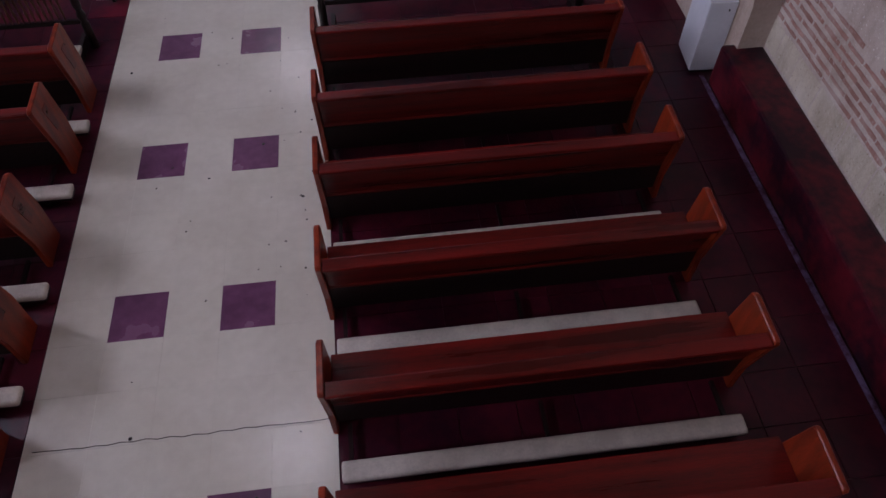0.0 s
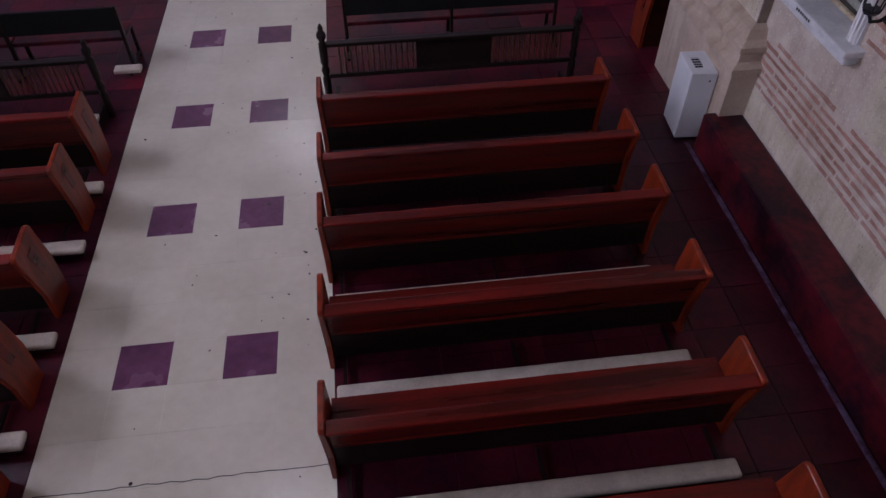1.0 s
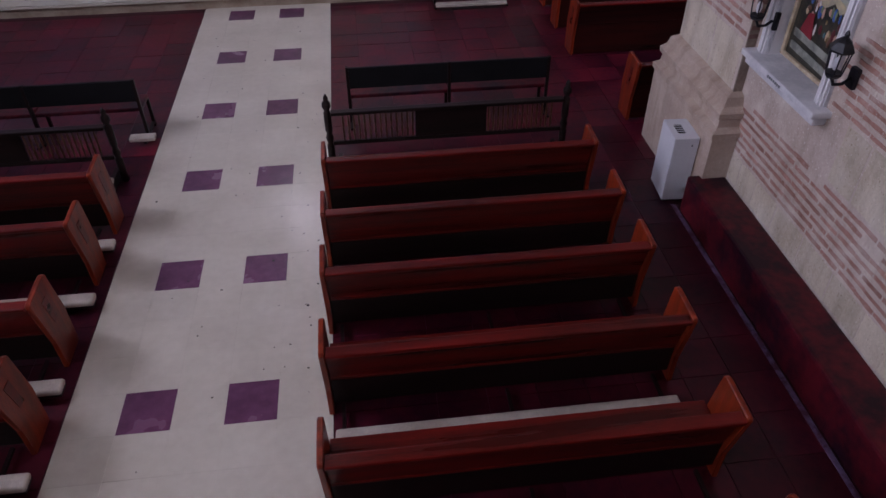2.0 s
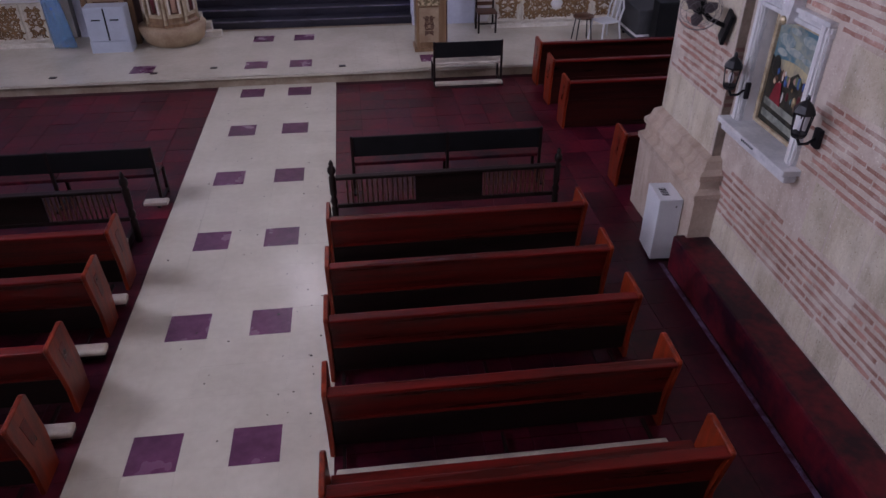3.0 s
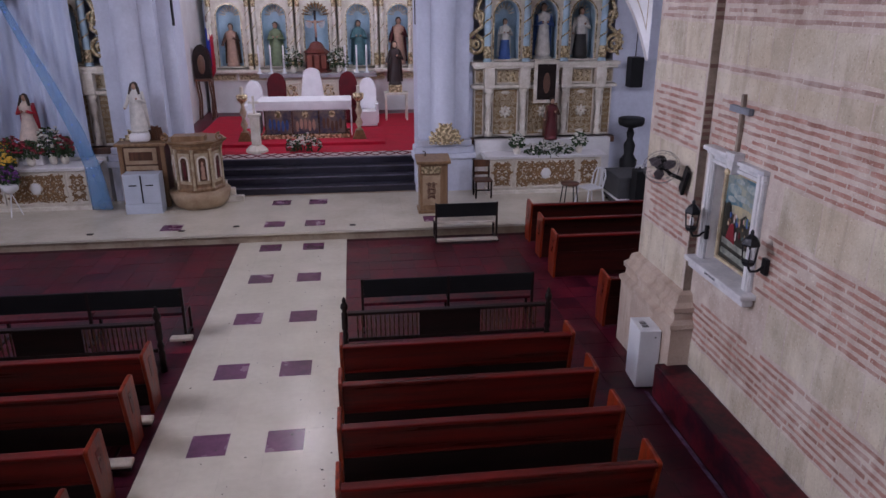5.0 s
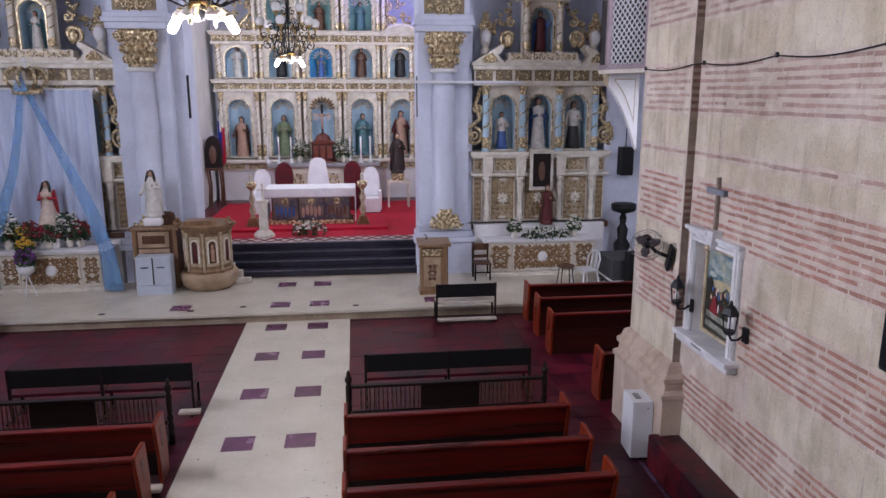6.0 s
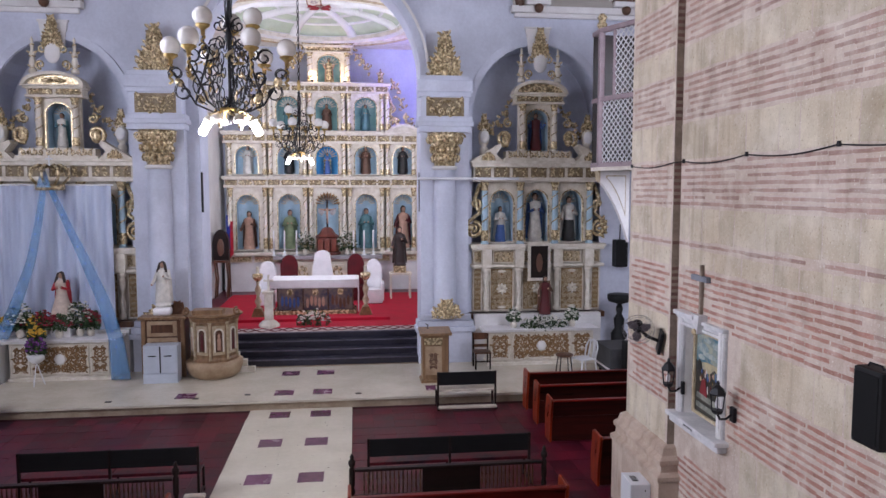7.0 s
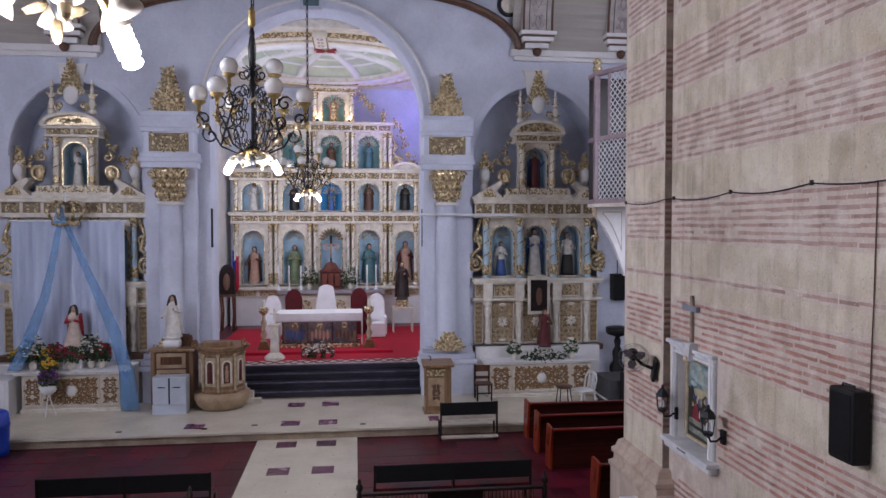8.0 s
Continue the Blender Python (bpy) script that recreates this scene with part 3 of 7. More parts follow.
def balustrade_kneeler(length):
    """A prayer rail with turned posts, spindles and a solid middle panel, at y = 0."""
    t = thing("prayer_rail", "dark wooden prayer rail with turned finials and spindles", "prayer rail", "prayer rails")
    for x in (0.0, length):
        bm = lathe(B(), [(0.045, 0), (0.045, 0.3), (0.03, 0.33), (0.05, 0.4), (0.03, 0.47), (0.045, 0.5), (0.045, 0.74), (0.028, 0.77), (0.055, 0.82), (0.05, 0.87), (0.025, 0.9), (0.032, 0.93), (0.008, 0.98)], x, 0, 12)
        part("post", bm, DARK_WOOD, t, "turned post with a ball finial", True)
    part("top_rail", box(B(), 0.04, length - 0.04, -0.05, 0.05, 0.71, 0.75, 0.012), DARK_WOOD, t)
    part("bottom_rail", box(B(), 0.04, length - 0.04, -0.02, 0.02, 0.3, 0.35, 0.006), DARK_WOOD, t)
    part("panel", box(B(), length * 0.36, length * 0.66, -0.015, 0.015, 0.35, 0.71, 0.004), DARK_WOOD, t)
    for a, b in ((0.05, 0.36), (0.66, 0.95)):
        n = 14
        for i in range(n):
            x = length * (a + (b - a) * (i + 0.5) / n)
            part("spindle", lathe(B(), [(0.011, 0.35), (0.011, 0.4), (0.018, 0.46), (0.009, 0.52), (0.017, 0.6), (0.011, 0.66), (0.011, 0.71)], x, 0, 6), BROWN_WOOD, t, "", True)
    part("kneeler", box(B(), 0.05, length - 0.05, -0.36, -0.2, 0.12, 0.18, 0.02), PAD, t, "cream vinyl kneeler pad", True)
    for x in (0.08, length - 0.12):
        part("foot", box(B(), x, x + 0.05, -0.34, 0.1, 0.0, 0.12, 0.006), DARK_WOOD, t)
    return t


pr = balustrade_kneeler(2.9)
pr.matrix_basis = pose(-0.5, 6.92, 0)
copy_thing(pr, pose(-5.9, 6.92, 0))


def open_bench(length, panels, label, seat, pad):
    """A bench with a dark padded back on thin legs, its back at y = 0, facing +y."""
    t = thing("bench", label, "bench", "black-backed benches")
    for i in range(panels):
        a, b = length * i / panels, length * (i + 1) / panels
        part("back_panel", box(B(), a + 0.015, b - 0.015, -0.02, 0.02, 0.56, 0.85, 0.012), BLACK, t, "black upholstered back panel")
        part("seat", box(B(), a + 0.01, b - 0.01, 0.02, 0.4, 0.4, 0.45, 0.015), seat, t)
        if pad and i == panels - 1:
            part("kneeler", box(B(), (b - 0.22 if panels > 1 else a + 0.02), b + (0.1 if panels > 1 else -0.02), -0.2, -0.06, 0.08, 0.13, 0.015), PAD, t, "cream vinyl kneeler pad")
    for i in range(panels + 1):
        x = length * i / panels
        x = min(max(x, 0.02), length - 0.02)
        part("leg", box(B(), x - 0.02, x + 0.02, -0.025, 0.025, 0, 0.86, 0.006), DARK_WOOD, t)
        part("leg", box(B(), x - 0.02, x + 0.02, 0.34, 0.39, 0, 0.4, 0.006), DARK_WOOD, t)
        part("arm", box(B(), x - 0.02, x + 0.02, -0.2, 0.36, 0.05, 0.08, 0.004), DARK_WOOD, t)
    return t


b1 = open_bench(2.68, 2, "long bench with a black padded back, dark legs", RED_CEMENT, False)
b1.matrix_basis = pose(-0.26, 7.86, 0)
b3 = open_bench(2.68, 2, "long black-backed bench with a cream kneeler", RED_CEMENT, True)
b3.matrix_basis = pose(-5.55, 7.86, 0)
b2 = open_bench(1.32, 1, "short bench with black back and cream seat", PAD, True)
b2.matrix_basis = pose(1.33, 11.9, 0)

# ---- carving ----


def spiral(bm, cx, y, cz, r, turns, start, sgn, thick):
    pts = []
    n = int(9 * turns) + 4
    for i in range(n + 1):
        t = i / n
        a = start + sgn * 2 * math.pi * turns * t
        rr = r * (1 - 0.85 * t)
        pts.append((cx + rr * math.cos(a), y, cz + rr * math.sin(a)))
    tube(bm, pts, thick, 5, 0.7)


def leaf(bm, x, y, z, length, width, angle, depth=0.02):
    m = Matrix.Translation((x, y, z)) @ Matrix.Rotation(-angle, 4, "Y") @ Matrix.Translation((length / 2, 0, 0)) @ Matrix.Diagonal((length / 2, depth, width / 2, 1))
    bmesh.ops.create_icosphere(bm, subdivisions=1, radius=1.0, matrix=m)


def carving(x0, x1, z0, z1, y, seed=0, cell=0.16):
    """Symmetric scrolls and leaves in relief that fill a field facing -y."""
    r = random.Random(seed)
    bm = B()
    cx, w, h = (x0 + x1) / 2, (x1 - x0) / 2, z1 - z0
    nx, nz = max(1, round(w / cell)), max(1, round(h / cell))
    dx, dz = w / nx, h / nz
    for i in range(nx):
        for k in range(nz):
            u, v = (i + 0.5) * dx, z0 + (k + 0.5) * dz
            rad = 0.46 * min(dx, dz) * r.uniform(0.85, 1.1)
            st, sg, turn = r.uniform(0, 6.28), r.choice((-1, 1)), r.uniform(1.0, 1.5)
            ang = r.uniform(0, 6.28)
            for m in (-1, 1):
                spiral(bm, cx + m * u, y, v, rad, turn, st if m > 0 else math.pi - st, sg * m, rad * 0.3)
                for q in range(2):
                    aa = ang + q * 2.2
                    leaf(bm, cx + m * (u + rad * 0.7 * math.cos(aa)), y, v + rad * 0.7 * math.sin(aa), rad * 1.3, rad * 0.75, aa if m > 0 else math.pi - aa, rad * 0.3)
    return bm


def finial_carving(cx, z0, w, h, y, seed):
    """A pointed cluster of leaves and scrolls."""
    r = random.Random(seed)
    bm = B()
    for k in range(9):
        t = k / 8
        half = w / 2 * ((1.0 - 0.35 * t) if t < 0.42 else 0.5 if t < 0.75 else 0.3)
        z = z0 + h * t * 0.92
        n = max(1, int(3 * (1 - t)) + 1)
        for i in range(n):
            u = half * (i + 0.5) / n
            rad = 0.1 * w * r.uniform(0.9, 1.4)
            for m in (-1, 1):
                spiral(bm, cx + m * u, y - r.uniform(0, 0.04), z, rad, 1.1, 1.5 if m > 0 else 1.64, m, rad * 0.28)
                leaf(bm, cx + m * u, y - 0.02, z, rad * 1.8, rad * 0.9, 1.57 - m * r.uniform(0.2, 1.2), 0.04)
    ball(bm, cx, y, z0 + h * 0.95, w * 0.07, w * 0.06, h * 0.06)
    prism(bm, [(cx - w * 0.46, z0), (cx + w * 0.46, z0), (cx + w * 0.42, z0 + h * 0.36), (cx + w * 0.24, z0 + h * 0.5), (cx + w * 0.22, z0 + h * 0.8), (cx + w * 0.1, z0 + h * 0.96), (cx - w * 0.1, z0 + h * 0.96), (cx - w * 0.22, z0 + h * 0.8), (cx - w * 0.24, z0 + h * 0.5), (cx - w * 0.42, z0 + h * 0.36)], "y", y, y + 0.06)
    return bm


TAN_GILT = material("tan_gilt_ground", (0.33, 0.22, 0.1), 0.5, (0.2, 0.125, 0.055), 8, 40, 0.2)
FRIEZE_GROUND = material("dull_gilt_ground", (0.25, 0.19, 0.11), 0.5, (0.13, 0.09, 0.045), 8, 40, 0.2)
SKIN = material("painted_flesh", (0.45, 0.27, 0.19), 0.5)
HAIR = material("dark_paint", (0.03, 0.018, 0.012), 0.5)


def paint(name, c):
    return material(name, c, 0.5, tuple(v * 0.76 for v in c), 9, 50, 0.1)


ROBES = dict(pale=paint("pale_gown_paint", (0.62, 0.5, 0.42)), brown=paint("brown_robe_paint", (0.13, 0.06, 0.035)), white=paint("white_robe_paint", (0.72, 0.69, 0.64)), green=paint("green_robe_paint", (0.19, 0.24, 0.13)), teal=paint("teal_robe_paint", (0.09, 0.2, 0.22)),
             pink=paint("pale_pink_robe_paint", (0.5, 0.3, 0.22)), scarlet=paint("scarlet_cape_paint", (0.42, 0.015, 0.03)), maroon=paint("dark_maroon_robe_paint", (0.022, 0.009, 0.008)), black=paint("black_robe_paint", (0.02, 0.018, 0.018)), red=paint("red_robe_paint", (0.1, 0.01, 0.014)), blue=paint("blue_robe_paint", (0.05, 0.12, 0.36)), gold=GOLD)


def statue(robe, cloak, place, height, label, arms=1, face=0.0, hair=True, long_hair=False, waist=2.0, flare=1.0):
    """A standing carved saint in one mesh, robe over a small base, looking to -y."""
    bm = B()
    h = height

    def tint(start, idx):
        bm.faces.ensure_lookup_table()
        for f in bm.faces[start:]:
            f.material_index = idx
    prof = [(0.16, 0.0), (0.165, 0.03), (0.15, 0.045), (0.14, 0.05), (0.15, 0.12), (0.125, 0.3), (0.105, 0.48), (0.1, 0.56), (0.115, 0.66), (0.13, 0.76), (0.115, 0.805), (0.05, 0.835), (0.04, 0.86)]
    lathe(bm, [(r * h, z * h) for r, z in prof], 0, 0, 14, 1.0, 0.8)
    for v in bm.verts:
        z = v.co.z / h
        if 0.04 < z < 0.55:
            wide = 1 + (flare - 1) * (0.55 - z) / 0.5
            v.co.x, v.co.y = v.co.x * wide, v.co.y * wide
        if 0.06 < z < 0.75:
            a = math.atan2(v.co.y, v.co.x)
            k = 1 + 0.08 * math.sin(7 * a + 3 * z)
            v.co.x, v.co.y = v.co.x * k, v.co.y * k
    for f in bm.faces:
        f.material_index = 1 if f.calc_center_median().z > waist * h else 0
    n = len(bm.faces)
    for m in (-1, 1):
        elbow = (m * 0.17 * h, -0.02 * h, 0.6 * h)
        hand = (m * 0.05 * h, -0.13 * h, 0.66 * h) if arms == 1 else (m * 0.22 * h, -0.12 * h, 0.72 * h) if arms == 2 else (m * (0.05 if m > 0 else 0.2) * h, -0.12 * h, (0.68 if m > 0 else 0.5) * h)
        tube(bm, [(m * 0.1 * h, 0, 0.77 * h), elbow, hand], 0.042 * h, 7, 0.8)
        tint(n, 1)
        n = len(bm.faces)
        ball(bm, *hand, 0.026 * h, u=7, v=5)
        tint(n, 2)
        n = len(bm.faces)
    # cloak behind the shoulders
    prism(bm, [(-0.13 * h, 0.8 * h), (0.13 * h, 0.8 * h), (0.17 * h, 0.5 * h), (0.19 * h, 0.06 * h), (-0.19 * h, 0.06 * h), (-0.17 * h, 0.5 * h)], "y", 0.07 * h, 0.11 * h)
    tint(n, 1)
    n = len(bm.faces)
    ball(bm, 0, -0.005 * h, 0.91 * h, 0.052 * h, 0.058 * h, 0.068 * h)
    tint(n, 2)
    n = len(bm.faces)
    if hair:
        ball(bm, 0, 0.024 * h, 0.93 * h, 0.066 * h, 0.058 * h, 0.075 * h)
        tube(bm, [(0, 0.035 * h, 0.93 * h), (0, 0.05 * h, 0.84 * h), (0, 0.07 * h, 0.74 * h)], 0.062 * h, 8, 0.6)
        if long_hair:
            for m in (-1, 1):
                tube(bm, [(m * 0.04 * h, -0.01 * h, 0.97 * h), (m * 0.07 * h, -0.02 * h, 0.88 * h), (m * 0.09 * h, -0.06 * h, 0.76 * h)], 0.032 * h, 6)
        tint(n, 3)
    me = bpy.data.meshes.new("statue")
    bmesh.ops.recalc_face_normals(bm, faces=bm.faces)
    bm.to_mesh(me)
    bm.free()
    for mt in (ROBES[robe], ROBES[cloak], SKIN, HAIR):
        me.materials.append(mt)
    for p in me.polygons:
        p.use_smooth = True
    ob = tagged(new("statue", me), label, "statue", "carved saints")
    ob.matrix_basis = pose(*place, 0, 0, face)
    return ob


def gilded_column(x, y, z0, z1, r, parent, body=None, spiral_gold=True):
    """A small column with gilt base, capital and a winding garland."""
    h = z1 - z0
    c = part("column", lathe(B(), [(r * 1.3, z0), (r * 1.3, z0 + 0.03), (r, z0 + 0.06), (r, z0 + h * 0.3), (r * 0.95, z1 - h * 0.14), (r * 0.95, z1 - 0.01)], x, y, 12), body or CREAM, parent, "cream column", True)
    part("capital", lathe(B(), [(r * 1.0, z1 - h * 0.14), (r * 1.15, z1 - h * 0.12), (r * 1.05, z1 - h * 0.09), (r * 1.5, z1 - 0.02), (r * 1.6, z1)], x, y, 10), GOLD, c, "gilt capital", True)
    part("drum", lathe(B(), [(r * 1.12, z0 + h * 0.05), (r * 1.25, z0 + h * 0.09), (r * 1.12, z0 + h * 0.2), (r * 1.2, z0 + h * 0.22)], x, y, 10), GOLD, c, "gilt lower drum", True)
    if spiral_gold:
        pts = [(x + r * 1.02 * math.cos(t), y + r * 1.02 * math.sin(t), z0 + h * 0.24 + h * 0.6 * t / 18.8) for t in [18.8 * i / 36 for i in range(37)]]
        part("garland", tube(B(), pts, r * 0.22, 4), GOLD, c, "gilt winding garland", True)
    return c


def arched_niche(cx, y, z0, half, spring, crown, depth, parent, back=None, surround=0.12, top=None, shell=True, side=None):
    """A framed arched recess: a front plate with the opening through it, a lining, a coloured back and a fluted shell."""
    top = top or crown + 0.12
    s = side or half + surround
    pts = [(cx - s, z0), (cx - half, z0), (cx - half, spring)] + arch(cx, half, spring, crown, 12)[::-1][1:-1] + [(cx + half, spring), (cx + half, z0), (cx + s, z0), (cx + s, top), (cx - s, top)]
    n = part("niche", prism(B(), pts, "y", y, y + 0.1), CREAM, parent, "cream arched niche")
    a, b = arch(cx, half, spring, crown, 12), arch(cx, half + 0.035, spring, crown + 0.035, 12)
    part("niche_trim", prism(B(), [(cx + half, z0 + 0.01)] + a + [(cx - half, z0 + 0.01), (cx - half - 0.035, z0 + 0.01)] + b[::-1] + [(cx + half + 0.035, z0 + 0.01)], "y", y - 0.02, y - 0.001), GOLD, n, "gilt niche edging")
    part("niche_back", prism(B(), [(cx + half + 0.02, z0)] + arch(cx, half + 0.02, spring, crown + 0.02, 12) + [(cx - half - 0.02, z0)], "y", y + depth, y + depth + 0.03), back or NICHE_BLUE, n, "light blue niche back")
    lin = B()
    path = [(cx + half + 0.01, z0)] + arch(cx, half + 0.01, spring, crown + 0.01, 12) + [(cx - half - 0.01, z0)]
    lo = [lin.verts.new((u, y + 0.02, v)) for u, v in path]
    hi = [lin.verts.new((u, y + depth, v)) for u, v in path]
    for i in range(len(path) - 1):
        lin.faces.new((lo[i], lo[i + 1], hi[i + 1], hi[i]))
    part("niche_lining", lin, back or NICHE_BLUE, n)
    part("niche_floor", box(B(), cx - half - 0.02, cx + half + 0.02, y + 0.02, y + depth, z0 - 0.03, z0), CREAM, n)
    if shell:
        for i in range(9):
            t = math.pi * (i + 0.5) / 9
            bm = B()
            leaf(bm, cx + half * 0.3 * math.cos(t), y + depth - 0.06, spring + 0.02 + (crown - spring) * 0.3 * math.sin(t), half * 0.62, half * 0.16, t, 0.03)
            part("shell_flute", bm, CREAM, n, "cream shell flute")
    return n


def entablature(x0, x1, y, z0, z1, parent, proj=0.12, seed=1):
    """A frieze with gilt panels between two mouldings."""
    h = z1 - z0
    e = part("entablature", box(B(), x0, x1, y, y + 0.4, z0 + h * 0.2, z1 - h * 0.3), CREAM, parent)
    part("moulding", box(B(), x0 - 0.03, x1 + 0.03, y - 0.05, y + 0.4, z0, z0 + h * 0.2, 0.015), CREAM, e)
    part("cornice", box(B(), x0 - 0.06, x1 + 0.06, y - proj, y + 0.4, z1 - h * 0.3, z1 - h * 0.12, 0.015), CREAM, e)
    part("cornice", box(B(), x0 - 0.09, x1 + 0.09, y - proj - 0.05, y + 0.4, z1 - h * 0.12, z1, 0.012), CREAM, e)
    n = max(2, round((x1 - x0) / 0.55))
    for i in range(n):
        a, b = x0 + (x1 - x0) * i / n + 0.04, x0 + (x1 - x0) * (i + 1) / n - 0.04
        part("frieze_ground", box(B(), a, b, y - 0.006, y - 0.001, z0 + h * 0.22, z1 - h * 0.32), FRIEZE_GROUND, e, "dull gilt frieze ground")
        part("frieze_panel", carving(a, b, z0 + h * 0.22, z1 - h * 0.32, y - 0.012, seed + i, 0.17), GOLD, e, "gilt frieze carving")["kind"] = "stuff"
    return e


def gilt_panel(x0, x1, z0, z1, y, parent, seed, cell=0.16, ground=None, relief=None):
    """A cream framed field filled with gilt scrollwork."""
    p = part("panel", box(B(), x0, x1, y, y + 0.04, z0, z1), ground or OLD_GOLD, parent)
    for a, b, c, d in ((x0, x1, z0, z0 + 0.03), (x0, x1, z1 - 0.03, z1), (x0, x0 + 0.03, z0 + 0.03, z1 - 0.03), (x1 - 0.03, x1, z0 + 0.03, z1 - 0.03)):
        part("panel_frame", box(B(), a, b, y - 0.025, y, c, d, 0.005), CREAM, p)
    tagged(part("scrollwork", carving(x0 + 0.05, x1 - 0.05, z0 + 0.05, z1 - 0.05, y - 0.01, seed, cell), relief or GOLD, p, "gilt scrollwork"), kind="stuff")
    return p


# ---- pilasters of the great arch ----


def pilaster(xc, inner):
    p = thing("pilaster", "pale blue pilaster with half column and gilt capital", "pilaster", "pilasters of the arch", Matrix.Translation((xc, 0, 0)))
    part("pier", box(B(), -0.64, 0.64, 15.62, 15.948, 1.2, 6.35), BLUE_WALL, p)
    part("pedestal", box(B(), -0.72, 0.72, 15.4, 15.947, 0.19, 1.04, 0.01), BLUE_WALL, p)
    for k, (o, z0, z1) in enumerate(((0.8, 1.04, 1.18), (0.76, 1.18, 1.34), (0.7, 1.34, 1.5))):
        part("base_moulding", box(B(), -o, o, 15.32 + 0.06 * k, 15.946, z0, z1, 0.03), BLUE_WALL, p)
    part("half_column", lathe(B(), [(0.4, 1.5), (0.42, 1.56), (0.36, 1.64), (0.3, 1.7), (0.3, 4.6), (0.27, 5.4)], 0, 15.62, 24), BLUE_WALL, p, "", True)
    part("collar", lathe(B(), [(0.3, 5.36), (0.34, 5.4), (0.34, 5.45), (0.29, 5.47)], 0, 15.62, 24), WHITE, p, "", True)
    bm = lathe(B(), [(0.27, 5.45), (0.3, 5.6), (0.34, 5.9), (0.44, 6.2), (0.47, 6.33)], 0, 15.62, 20)
    r = random.Random(3)
    for row, (zz, rr) in enumerate(((5.62, 0.33), (5.85, 0.37), (6.1, 0.43))):
        for i in range(9):
            a = math.pi + math.pi * (i + 0.5 * (row % 2)) / 8.5
            leaf(bm, rr * math.cos(a), 15.62 + rr * math.sin(a), zz - 0.08, 0.24, 0.15, 1.57 + r.uniform(-0.3, 0.3), 0.07)
    for m in (-1, 1):
        spiral(bm, m * 0.4, 15.3, 6.2, 0.11, 1.4, 0, m, 0.03)
    part("capital", bm, GOLD, p, "gilded acanthus capital", True)["kind"] = "stuff"
    for o, z0, z1 in ((0.7, 6.35, 6.5), (0.76, 6.5, 6.62), (0.72, 6.62, 6.74), (0.64, 6.74, 7.28), (0.68, 7.28, 7.4), (0.72, 7.4, 7.7), (0.66, 7.7, 7.82)):
        part("entablature", box(B(), -o, o, 15.48 - (o - 0.64), 15.945, z0, z1, 0.015), BLUE_WALL, p)
    part("frieze_ground", box(B(), -0.5, 0.5, 15.475, 15.479, 6.77, 7.25), FRIEZE_GROUND, p, "dull gilt frieze ground")
    part("frieze", carving(-0.47, 0.47, 6.78, 7.24, 15.46, 5, 0.2), GOLD, p, "gilded frieze carving", True)["kind"] = "stuff"
    part("finial", finial_carving(0, 7.82, 0.86, 1.12, 15.55, 7), GOLD, p, "gilded pointed leaf finial", True)
    part("base_carving", finial_carving(0, 1.5, 0.8, 0.36, 15.2, 9), GOLD, p, "gilt carving at the column foot", True)
    return p


p1 = pilaster(1.96, -1)
copy_thing(p1, Matrix.Translation((-5.35, 0, 0)))

# ---- side altars ----


